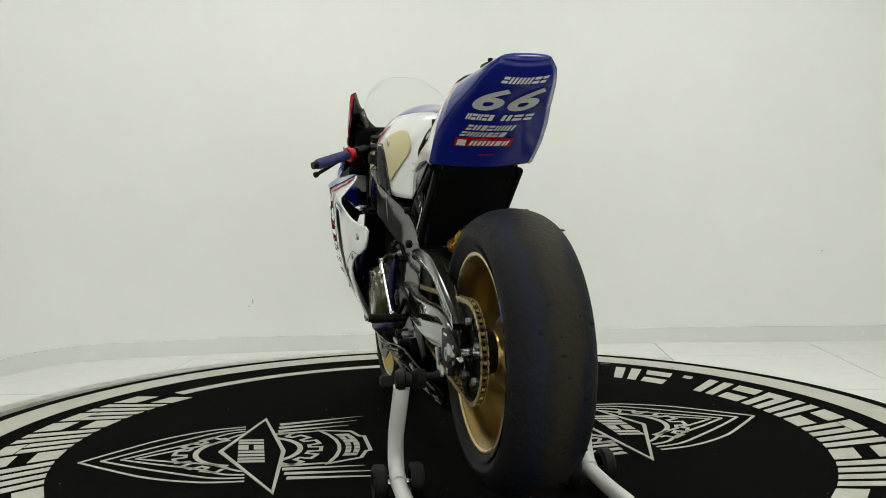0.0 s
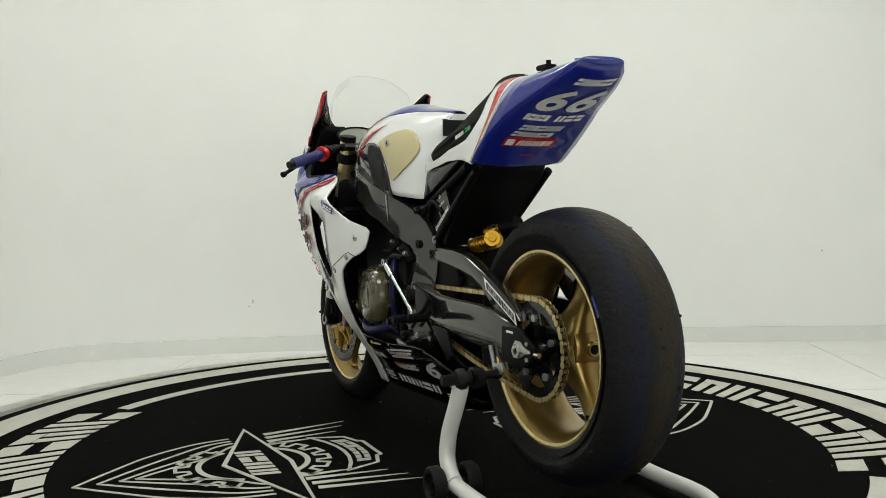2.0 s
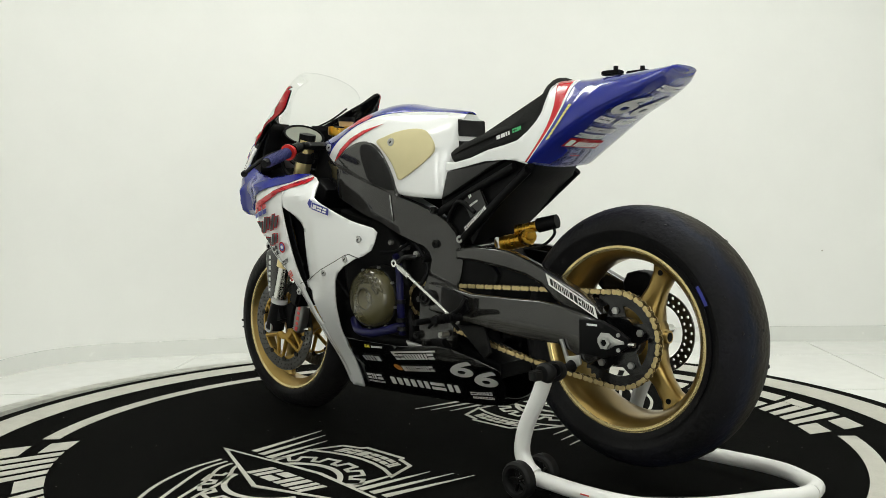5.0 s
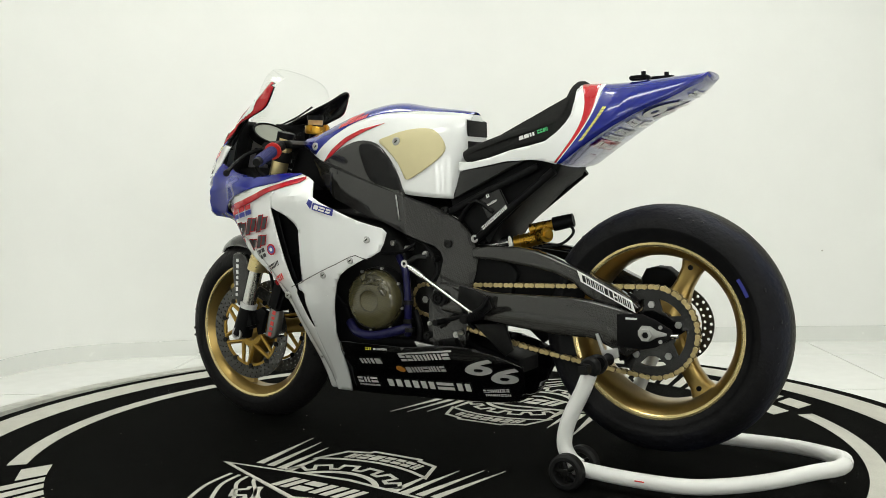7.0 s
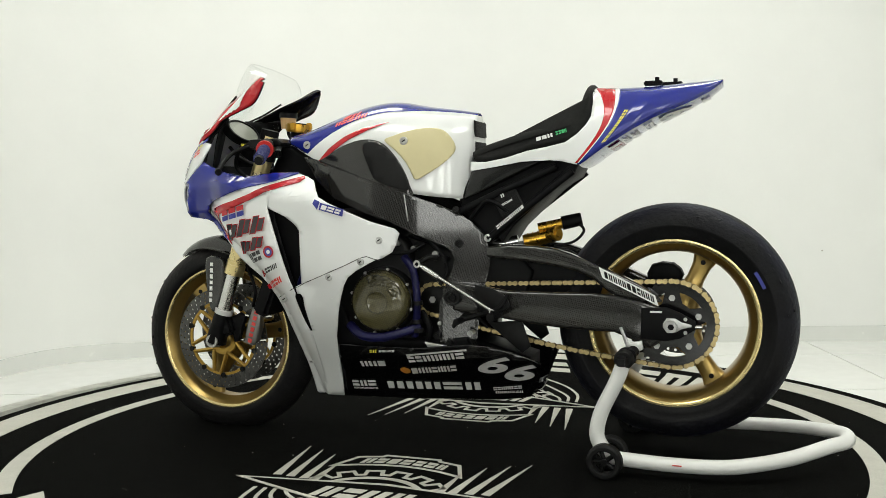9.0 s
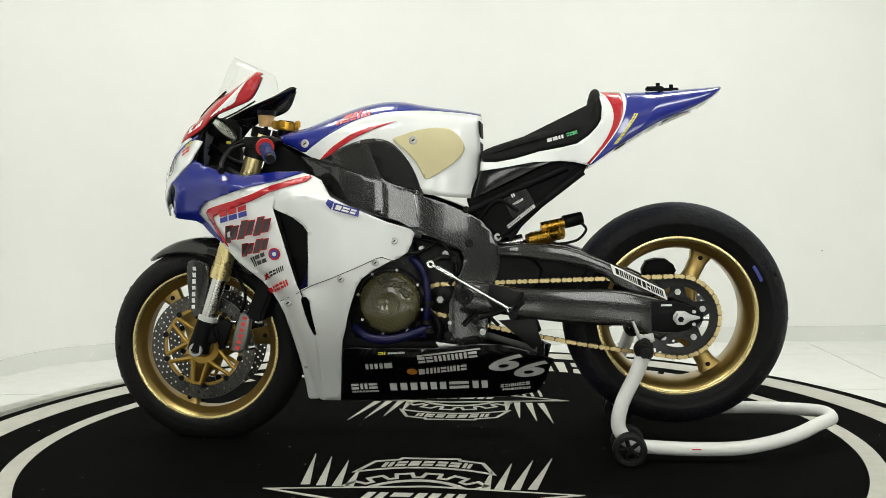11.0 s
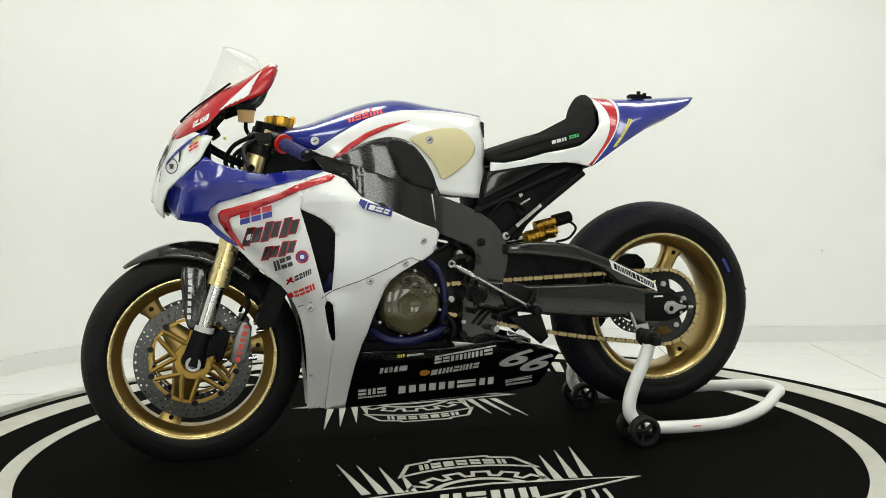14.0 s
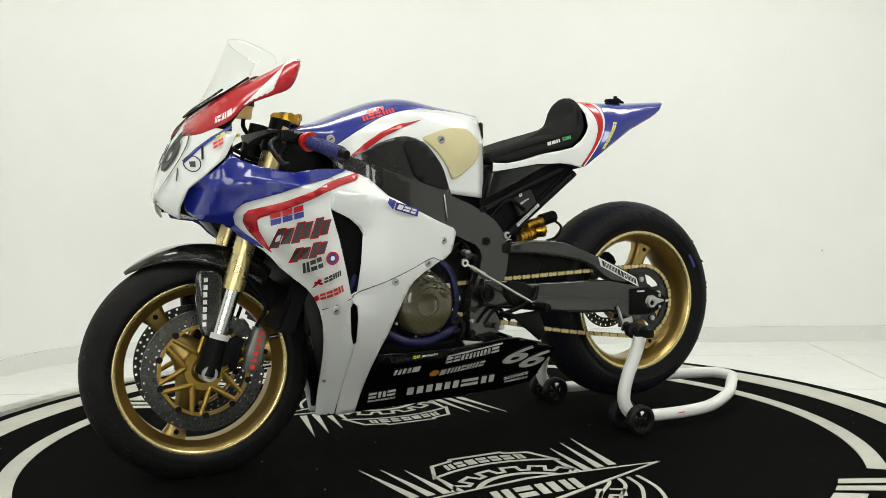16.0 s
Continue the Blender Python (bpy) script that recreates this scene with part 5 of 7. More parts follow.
                bike_part("carrier_arm", arm, CARRIER, disc)
        for k in range(10):
            a = 2 * math.pi * (k + 0.5) / 10
            bm = bmesh.new()
            c = Vector((FA[0] + 0.120 * math.cos(a), yd, FA[2] + 0.120 * math.sin(a)))
            rod(bm, c + Vector((0, -0.006, 0)), c + Vector((0, 0.006, 0)), 0.0085, seg=14)
            bike_part("disc_button", bm, DARKM, disc)
        # radial caliper
        bm = bmesh.new()
        m = Matrix.Rotation(radians(-16), 4, "Y")
        cal = [(0.020, -0.060), (0.024, 0.0), (0.018, 0.058), (0.002, 0.064), (-0.016, 0.050), (-0.022, 0.0), (-0.022, -0.045), (-0.008, -0.062)]
        line = [tuple((m @ Vector((x, 0, z))).xz + Vector((0.571, 0.336))) for x, z in cal]
        pod(bm, line, yd + s * 0.004 if s > 0 else yd - 0.036, yd + 0.036 if s > 0 else yd - 0.004, 0.007)
        cp = bike_part("brake_caliper", bm, CALI, bike, "grey brake caliper with red word bars")
        if s > 0:
            for i in range(6):
                bm = bmesh.new()
                p = m @ Vector((0.0, 0, 0.046 - i * 0.0185)) + Vector((0.571, yd + 0.0365, 0.336))
                box(bm, p, (0.013, 0.0012, 0.013 if i % 2 else 0.010), m)
                bike_part("caliper_mark", bm, REDDEC, cp, smooth=False)
        for dz in (-0.04, 0.04):
            p = m @ Vector((-0.03, 0, dz)) + Vector((0.571, yd + s * 0.02, 0.336))
            for d0, d1, r in ((0.0, -0.022, 0.007), (0.06, 0.075, 0.006)):
                bm = bmesh.new()
                rod(bm, p + Vector((d0, 0, 0)), p + Vector((d1, 0, 0.002)), r, seg=10)
                bike_part("caliper_bolt", bm, STEEL, cp)
        bm = bmesh.new()
        pod(bm, [(0.705, 0.33), (0.67, 0.355), (0.62, 0.378), (0.60, 0.365), (0.612, 0.330), (0.625, 0.288), (0.642, 0.284), (0.648, 0.318), (0.69, 0.290)], s * 0.090 - 0.010, s * 0.090 + 0.010, 0.005)
        bike_part("caliper_bracket", bm, BLACK, bike)
        bm = bmesh.new()
        tube(bm, [(0.57, s * 0.10, 0.40), (0.55, s * 0.12, 0.46), (0.60, s * 0.085, 0.56), (0.58, s * 0.05, 0.66)], 0.005)
        bike_part("brake_hose", bm, BLACK, bike)
    # mudguard
    bm = bmesh.new()
    rings = []
    for k in range(31):
        a = radians(55 + 72 * k / 30)
        wid = lerp([(0, 0.004), (3, 0.030), (8, 0.058), (16, 0.074), (30, 0.078)], k)
        skirt = lerp([(0, 0.0), (6, 0.018), (14, 0.045), (20, 0.060), (30, 0.055)], k)
        r = 0.313 + 0.010 * math.sin(math.pi * k / 30)
        ring = []
        for t in [i / 8 for i in range(-8, 9)]:
            rr = r + 0.008 * (1 - t * t) - skirt * max(0, abs(t) - 0.45) ** 1.5 * 2.4
            ring.append((FA[0] + rr * math.cos(a), wid * math.sin(t * math.pi / 2), FA[2] + rr * math.sin(a)))
        rings.append(ring)
    # angles run from the front tip back over the crown
    ring_sweep(bm, rings, closed_ring=False)
    thick(bike_part("front_mudguard", bm, CARBON, bike, "glossy dark carbon front mudguard"), 0.003)
    # yokes and radiator behind the forks
    bm = bmesh.new()
    pod(bm, [(0.60, 0.66), (0.53, 0.65), (0.52, 0.68), (0.59, 0.70)], -0.13, 0.13, 0.008)
    bike_part("lower_yoke", bm, BLACK, bike)
    bm = bmesh.new()
    box(bm, (0.45, 0, 0.54), (0.05, 0.34, 0.34), Matrix.Rotation(radians(-22), 4, "Y"), 0.01)
    bike_part("radiator", bm, BLACK, bike, "dark finned radiator")


def bike_rear(bike, rear):
    # swingarm: upper brace, lower beam and hanger, both sides
    up = [(-0.20, 0.590), (-0.266, 0.597), (-0.34, 0.594), (-0.397, 0.586), (-0.44, 0.572), (-0.50, 0.548), (-0.56, 0.522), (-0.62, 0.494), (-0.66, 0.470), (-0.685, 0.445), (-0.66, 0.44), (-0.62, 0.445), (-0.57, 0.455), (-0.54, 0.47), (-0.50, 0.505), (-0.45, 0.526), (-0.38, 0.540), (-0.27, 0.555), (-0.20, 0.560)]
    low = [(-0.10, 0.490), (-0.16, 0.485), (-0.265, 0.468), (-0.40, 0.466), (-0.50, 0.466), (-0.56, 0.460), (-0.63, 0.445), (-0.675, 0.432), (-0.692, 0.405), (-0.692, 0.365), (-0.680, 0.335), (-0.655, 0.318), (-0.61, 0.340), (-0.56, 0.360), (-0.477, 0.362), (-0.40, 0.368), (-0.314, 0.378), (-0.24, 0.39), (-0.15, 0.40), (-0.10, 0.41)]
    for s in (1, -1):
        for line, ya, yb, nm in ((up, 0.092, 0.130, "swingarm_brace"), (low, 0.108, 0.142, "swingarm_beam")):
            bm = bmesh.new()
            pod(bm, line, min(s * ya, s * yb), max(s * ya, s * yb), 0.010, 4)
            bike_part(nm, bm, CARBON, bike, "dark carbon swingarm")
        web = [(-0.10, 0.60), (-0.27, 0.585), (-0.40, 0.57), (-0.53, 0.50), (-0.51, 0.45), (-0.27, 0.44), (-0.12, 0.46)]
        bm = bmesh.new()
        pod(bm, web, min(s * 0.07, s * 0.086), max(s * 0.07, s * 0.086), 0.004)
        bike_part("swingarm_web", bm, BLACK, bike)
    bm = bmesh.new()
    pod(bm, [(-0.08, 0.50), (-0.16, 0.60), (-0.27, 0.59), (-0.33, 0.52), (-0.29, 0.40), (-0.16, 0.39)], -0.10, 0.10, 0.015)
    bike_part("swingarm_root", bm, BLACK, bike)
    # white word plate on the brace
    bm = bmesh.new()
    def brace(u, v):
        return (-0.528 - 0.150 * u + 0.010 * v, 0.1315, 0.537 - 0.0745 * u - 0.030 * (1 - v))
    part_bm = film_on([[(0, 0), (1, 0), (1, 1), (0, 1)]], brace)
    plate = bike_part("brace_plate", part_bm, WHITEDEC, bike, "white sticker with dark word bars", smooth=False)
    for f in glyph_bars(11, 1.0, 1.0, 0.02, 0.25, 33):
        bm = film_on([[(0.06 + u * 0.9, 0.18 + v * 0.64) for u, v in f]], lambda u, v: tuple(Vector(brace(u, v)) + Vector((0, 0.001, 0))))
        bike_part("brace_mark", bm, BLACKP, plate, smooth=False, weld=False)
    # axle block
    bm = bmesh.new()
    pod(bm, [(-0.632, 0.430), (-0.700, 0.432), (-0.735, 0.418), (-0.775, 0.396), (-0.775, 0.376), (-0.735, 0.350), (-0.70, 0.342), (-0.632, 0.346)], 0.136, 0.148, 0.004)
    block = bike_part("axle_block", bm, BLACK, bike, "black axle adjuster block")
    bm = bmesh.new()
    pod(bm, [(-0.690, 0.390), (-0.700, 0.404), (-0.722, 0.404), (-0.738, 0.394), (-0.764, 0.388), (-0.764, 0.382), (-0.738, 0.376), (-0.722, 0.366), (-0.700, 0.366), (-0.690, 0.380)], 0.1485, 0.1515, 0.0008)
    bike_part("axle_plate", bm, ALU, block, "pointed bright axle plate", angle=20)
    bm = bmesh.new()
    lathe(bm, [(0.0, 0.009), (0.006, 0.009), (0.006, 0.017), (0.0, 0.018)], (RA[0], 0.1515, RA[2]), 6)
    bike_part("rear_axle_nut", bm, ALU, block, smooth=False)
    # the hollow axle's inner shade, drawn as a black disc inside the nut
    bm = bmesh.new()
    rod(bm, (RA[0], 0.1515, RA[2]), (RA[0], 0.1535, RA[2]), 0.0095, seg=18)
    bike_part("axle_hole_shade", bm, BLACK, block)
    for x, z in ((-0.748, 0.402), (-0.748, 0.366)):
        bm = bmesh.new()
        rod(bm, (x, 0.147, z), (x, 0.151, z), 0.005, seg=12)
        bike_part("block_bolt", bm, ALU, block)
    bm = bmesh.new()
    rod(bm, (-0.772, 0.142, 0.381), (-0.790, 0.142, 0.381), 0.006, seg=12)
    bike_part("adjuster_screw", bm, STEEL, block)
    bm = bmesh.new()
    box(bm, (-0.672, 0.1484, 0.420), (0.030, 0.001, 0.005))
    bike_part("block_mark", bm, WHITEDEC, block, smooth=False)
    bm = bmesh.new()
    rod(bm, (RA[0], -0.15, RA[2]), (RA[0], 0.146, RA[2]), 0.012, seg=18)
    bike_part("rear_axle", bm, STEEL, bike)
    # sprocket with teeth and carrier
    SY = 0.098
    bm = bmesh.new()
    n = 40
    rings = []
    for k in range(n * 4):
        a = 2 * math.pi * k / (n * 4)
        r = (0.111, 0.118, 0.118, 0.111)[k % 4]
        ci, si = math.cos(a), math.sin(a)
        rings.append([(RA[0] + 0.088 * ci, SY - 0.003, RA[2] + 0.088 * si), (RA[0] + r * ci, SY - 0.003, RA[2] + r * si), (RA[0] + r * ci, SY + 0.003, RA[2] + r * si), (RA[0] + 0.088 * ci, SY + 0.003, RA[2] + 0.088 * si)])
    ring_sweep(bm, rings, loop=True)
    for k in range(5):
        a = 2 * math.pi * k / 5 + 0.3
        d, nn = Vector((math.cos(a), 0, math.sin(a))), Vector((-math.sin(a), 0, math.cos(a)))
        c = Vector((RA[0], SY, RA[2]))
        line = [c + d * 0.05 - nn * 0.028, c + d * 0.05 + nn * 0.028, c + d * 0.092 + nn * 0.018, c + d * 0.092 - nn * 0.018]
        pod(bm, [(p.x, p.z) for p in line], SY - 0.0028, SY + 0.0028, 0.0008, 1)
    lathe(bm, [(-0.003, 0.03), (-0.003, 0.062), (0.003, 0.062), (0.003, 0.03)], (RA[0], SY, RA[2]), 40)
    spr = bike_part("rear_sprocket", bm, BLACKP, rear, "black toothed sprocket")
    for k in range(5):
        a = 2 * math.pi * k / 5 + 0.3
        bm = bmesh.new()
        p = Vector((RA[0] + 0.072 * math.cos(a), SY, RA[2] + 0.072 * math.sin(a)))
        rod(bm, p, p + Vector((0, 0.010, 0)), 0.009, seg=6)
        bike_part("sprocket_bolt", bm, ALU, spr, smooth=False)
    bm = bmesh.new()
    lathe(bm, [(-0.05, 0.0), (-0.05, 0.05), (-0.01, 0.060), (-0.004, 0.060), (-0.004, 0.0)], (RA[0], SY, RA[2]), 40, closed=False)
    bike_part("sprocket_carrier", bm, DARKM, spr)
    # chain: links along the loop round both sprockets
    FS, fr, rr = (-0.030, 0.435), 0.044, 0.1165
    R2 = Vector((RA[0], RA[2]))
    F2 = Vector(FS)
    d = (R2 - F2)
    L = d.length
    base = math.atan2(d.y, d.x)
    off = math.asin((rr - fr) / L)
    pts = []
    def arc(c, r, a0, a1, n):
        return [c + Vector((math.cos(a0 + (a1 - a0) * i / n), math.sin(a0 + (a1 - a0) * i / n))) * r for i in range(n + 1)]
    # upper run leaves above, lower run sags
    top_a, low_a = base - math.pi / 2 - off, base + math.pi / 2 + off
    rear_arc = arc(R2, rr, top_a, low_a, 40)
    front_arc = arc(F2, fr, low_a, top_a + 2 * math.pi, 20)
    loop = rear_arc + front_arc
    dense = []
    for i, p in enumerate(loop):
        q = loop[(i + 1) % len(loop)]
        m = max(1, int((q - p).length / 0.002))
        for k in range(m):
            f = k / m
            pt = p.lerp(q, f)
            if m > 60 and pt.y < 0.40:
                pt = pt + Vector((0, -0.012 * math.sin(math.pi * f)))
            dense.append(pt)
    run = [0.0]
    for i in range(len(dense)):
        run.append(run[-1] + (dense[(i + 1) % len(dense)] - dense[i]).length)
    total = run[-1]
    n = int(total / 0.01587) // 2 * 2
    step = total / n
    chain = None
    def link_mesh(w, name, material):
        bm = bmesh.new()
        h = 0.0068
        for y in (-w, w):
            line = []
            for k in range(5):
                a = math.pi / 2 + math.pi * k / 4
                line.append((-step / 2 + h * math.cos(a), h * math.sin(a)))
            line.append((0, -h * 0.62))
            for k in range(5):
                a = -math.pi / 2 + math.pi * k / 4
                line.append((step / 2 + h * math.cos(a), h * math.sin(a)))
            line.append((0, h * 0.62))
            pod(bm, line, y - 0.001, y + 0.001, 0.0004, 1)
        rod(bm, (-step / 2, -w, 0), (-step / 2, w, 0), 0.0045, seg=8)
        me = bpy.data.meshes.new(name)
        bmesh.ops.recalc_face_normals(bm, faces=bm.faces)
        bm.to_mesh(me)
        bm.free()
        me.materials.append(material)
        return me
    # inner links take the shaded brass, so the highlights seem to alternate
    meshes = (link_mesh(0.0075, "outer_link", CHAINM), link_mesh(0.0052, "inner_link", CHAIN_SHADED))
    bm = bmesh.new()
    tube(bm, [(p.x, SY, p.y) for p in dense[::40]], 0.0018, 6, 1, False)
    chain = bike_part("chain", bm, DARKM, bike, "brass-coloured drive chain")
    i = 0
    for k in range(n):
        s = (k + 0.5) * step
        while run[i + 1] < s:
            i += 1
        p, q = dense[i], dense[(i + 3) % len(dense)]
        a = math.atan2(q.y - p.y, q.x - p.x)
        ob = new("link", meshes[k % 2])
        ob.parent = chain
        ob.matrix_basis = Matrix.Translation((p.x + XC, SY + YC, p.y)) @ Matrix.Rotation(-a, 4, "Y")
    # front sprocket
    bm = bmesh.new()
    lathe(bm, [(-0.003, 0.0), (-0.003, 0.040), (0.003, 0.040), (0.006, 0.018), (0.010, 0.014), (0.010, 0.0)], (FS[0], SY, FS[1]), 32, closed=False)
    bike_part("front_sprocket", bm, DARKM, bike)
    bm = bmesh.new()
    rod(bm, (FS[0], SY, FS[1]), (FS[0], SY + 0.014, FS[1]), 0.010, seg=6)
    bike_part("sprocket_nut", bm, ALU, bike)
    # shock with gold reservoir
    bm = bmesh.new()
    a, b = Vector((-0.285, 0.03, 0.600)), Vector((-0.370, 0.005, 0.618))
    rod(bm, a, b, 0.020, seg=24)
    for k in range(5):
        p = a.lerp(b, 0.15 + 0.17 * k)
        rod(bm, p, p.lerp(b, 0.06), 0.0225, seg=24)
    shock = bike_part("rear_shock", bm, GOLDA, bike, "gold anodised rear shock body")
    bm = bmesh.new()
    c = Vector((-0.362, 0.018, 0.620))
    rod(bm, c, c + Vector((-0.024, 0.014, 0.004)), 0.022, 0.021, seg=28)
    rod(bm, c + Vector((-0.024, 0.014, 0.004)), c + Vector((-0.029, 0.017, 0.005)), 0.012, 0.010, seg=20)
    bike_part("shock_adjuster", bm, GOLDA, shock, "round gold adjuster knob")
    bm = bmesh.new()
    rod(bm, (-0.325, 0.012, 0.638), (-0.394, 0.0, 0.652), 0.015, seg=20)
    bike_part("shock_reservoir", bm, GOLDA, shock)
    bm = bmesh.new()
    rod(bm, (-0.392, 0.0, 0.652), (-0.447, -0.012, 0.664), 0.020, 0.019, seg=20)
    bike_part("reservoir_cap", bm, BLACK, shock, "black reservoir cap")
    bm = bmesh.new()
    rod(bm, (-0.14, 0.05, 0.58), (-0.27, 0.03, 0.602), 0.018, seg=20)
    bike_part("shock_shaft", bm, STEEL, shock)
    bm = bmesh.new()
    tube(bm, [(-0.44, 0.0, 0.652), (-0.458, 0.015, 0.63), (-0.43, 0.03, 0.60), (-0.38, 0.05, 0.59)], 0.004)
    bike_part("hose", bm, BLACK, bike)
    # rear caliper and disc on the far side
    bm = bmesh.new()
    drilled_disc(bm, (RA[0], -0.082, RA[2]), 0.075, 0.108, 0.005, 2, 30)
    bike_part("rear_brake_disc", bm, DISC, rear, smooth=False)
    bm = bmesh.new()
    pod(bm, smoothed([(-0.64, 0.53), (-0.70, 0.535), (-0.73, 0.50), (-0.70, 0.475), (-0.63, 0.48)], 2), -0.10, -0.05, 0.008)
    bike_part("rear_caliper", bm, BLACK, bike)
    # spool pins on the swingarm
    for s in (1, -1):
        bm = bmesh.new()
        lathe(bm, [(0, 0.0), (0, 0.012), (s * 0.01, 0.016), (s * 0.02, 0.010), (s * 0.06, 0.010), (s * 0.065, 0.016), (s * 0.075, 0.016), (s * 0.075, 0.0)], (-0.612, s * 0.142, 0.312), 20, closed=False)
        bike_part("spool", bm, BLACK, bike)
        bm = bmesh.new()
        pod(bm, [(-0.575, 0.375), (-0.583, 0.377), (-0.600, 0.335), (-0.635, 0.342), (-0.640, 0.32), (-0.612, 0.303), (-0.598, 0.31)], min(s * 0.144, s * 0.152), max(s * 0.144, s * 0.152), 0.002)
        bike_part("spool_bracket", bm, ALU, bike)


def bike_engine(bike):
    bm = bmesh.new()
    pod(bm, [(0.32, 0.70), (0.10, 0.66), (0.04, 0.60), (0.018, 0.50), (0.015, 0.36), (0.03, 0.29), (0.24, 0.29), (0.30, 0.40)], -0.135, 0.120, 0.02)
    bike_part("engine_block", bm, DARKM, bike, "dark cast engine block")
    bm = bmesh.new()
    pod(bm, [(0.06, 0.62), (-0.09, 0.58), (-0.12, 0.48), (-0.09, 0.33), (0.04, 0.29)], -0.130, 0.084, 0.015)
    bike_part("gearbox", bm, DARKM, bike, "dark cast gearbox housing")
    c = (0.110, 0.0, 0.434)
    bm = bmesh.new()
    lathe(bm, [(0.10, 0.098), (0.150, 0.096), (0.158, 0.094), (0.160, 0.091)], c, 48, closed=False)
    rim = bike_part("cover_flange", bm, DARKM, bike)
    bm = bmesh.new()
    lathe(bm, [(0.150, 0.089), (0.172, 0.088), (0.188, 0.083), (0.197, 0.072), (0.200, 0.035), (0.197, 0.031), (0.197, 0.0)], c, 64, closed=False)
    cov = bike_part("engine_cover", bm, CARBONG, bike, "olive carbon-kevlar engine cover")
    bm = bmesh.new()
    lathe(bm, [(0.197, 0.030), (0.2005, 0.031), (0.2005, 0.034), (0.197, 0.035)], c, 40)
    bike_part("cover_ring", bm, SCRAPE, cov)
    # crumpled, scraped patch on the cover
    rnd = random.Random(5)
    bm = bmesh.new()
    rings = []
    for i in range(15):
        row = []
        for j in range(9):
            r, a = 0.046 + 0.036 * j / 8 + rnd.uniform(-0.002, 0.002), radians(62 + 105 * i / 14 + rnd.uniform(-2, 2))
            edge = i in (0, 14) or j in (0, 8)
            y = lerp([(0.035, 0.2), (0.072, 0.197), (0.083, 0.188), (0.088, 0.172)], r) + (-0.003 if edge else rnd.uniform(-0.001, 0.0055))
            row.append((c[0] + r * math.cos(a), y, c[2] + r * math.sin(a)))
        rings.append(row)
    ring_sweep(bm, rings, closed_ring=False)
    bike_part("cover_scrape", bm, SCRAPE, cov, "crumpled scraped patch on the cover", smooth=False)
    for k in range(8):
        a = 2 * math.pi * (k + 0.3) / 8
        bm = bmesh.new()
        p = Vector((c[0] + 0.095 * math.cos(a), 0.156, c[2] + 0.095 * math.sin(a)))
        rod(bm, p, p + Vector((0, 0.008, 0)), 0.0042, seg=10)
        bike_part("cover_bolt", bm, ALU, cov)
    for line, r in (([(0.215, 0.15, 0.360), (0.17, 0.175, 0.335), (0.11, 0.18, 0.330), (0.04, 0.165, 0.345), (0.0, 0.14, 0.36)], 0.0135), ([(0.02, 0.13, 0.33), (0.005, 0.15, 0.40), (0.002, 0.155, 0.46), (0.015, 0.145, 0.52), (0.05, 0.125, 0.56)], 0.011), ([(0.34, 0.19, 0.56), (0.33, 0.2, 0.52), (0.35, 0.19, 0.48)], 0.018)):
        bm = bmesh.new()
        tube(bm, line, r)
        bike_part("coolant_hose", bm, HOSE, bike, "dark blue silicone hose")
    for p in ((0.0, 0.155, 0.43), (0.005, 0.15, 0.375), (0.0, 0.15, 0.35)):
        bm = bmesh.new()
        rod(bm, (p[0], p[1], p[2] - 0.006), (p[0], p[1], p[2] + 0.006), 0.0155, seg=16)
        bike_part("hose_clip", bm, DARKM, bike)
    for s in (1, -1):
        bm = bmesh.new()
        pod(bm, [(0.36, 0.50), (0.24, 0.40), (0.22, 0.33), (0.03, 0.32), (-0.14, 0.33), (-0.16, 0.29), (0.27, 0.27), (0.37, 0.34)], min(s * 0.07, s * 0.128), max(s * 0.07, s * 0.128), 0.01)
        bike_part("lower_casing", bm, BLACK, bike)
    # belly pan
    pan = [(0.293, 0.124), (0.285, 0.180), (0.268, 0.262), (0.258, 0.300), (0.208, 0.305), (0.176, 0.302), (0.111, 0.302), (0.015, 0.300), (-0.05, 0.305), (-0.148, 0.315), (-0.213, 0.310), (-0.29, 0.290), (-0.355, 0.264), (-0.349, 0.247), (-0.333, 0.193), (-0.308, 0.154), (-0.22, 0.141), (-0.05, 0.134), (0.119, 0.128)]
    panel("belly_pan", pan, pan_wide, BLACKP, bike, "black gloss belly pan with white word bars", depth=0.005)
    bm = bmesh.new()
    rings = []
    for k in range(17):
        x = 0.355 - 0.685 * k / 16
        zb = lerp([(-0.35, 0.200), (-0.31, 0.158), (-0.22, 0.143), (0.119, 0.130), (0.37, 0.126)], x)
        rings.append([(x, pan_wide(x, zb) * t, zb - 0.012 * (1 - t * t)) for t in [i / 6 for i in range(-6, 7)]])
    ring_sweep(bm, rings, closed_ring=False)
    thick(bike_part("pan_floor", bm, BLACKP, bike), 0.005)
    bm = bmesh.new()
    pod(bm, [(0.40, 0.52), (0.30, 0.44), (0.16, 0.33), (0.0, 0.32), (-0.14, 0.32), (-0.24, 0.29), (-0.31, 0.27), (-0.31, 0.23), (-0.25, 0.21), (0.29, 0.20), (0.35, 0.22), (0.37, 0.36)], -0.07, 0.07, 0.012)
    bike_part("sump", bm, BLACK, bike)
    # shift rod, levers and rearsets
    bm = bmesh.new()
    rod(bm, (-0.020, 0.186, 0.540), (-0.230, 0.196, 0.419), 0.0050, seg=12)
    rod(bm, (-0.030, 0.1865, 0.534), (-0.075, 0.189, 0.508), 0.0085, seg=12)
    rodp = bike_part("shift_rod", bm, STEEL, bike, "polished shift rod")
    bm = bmesh.new()
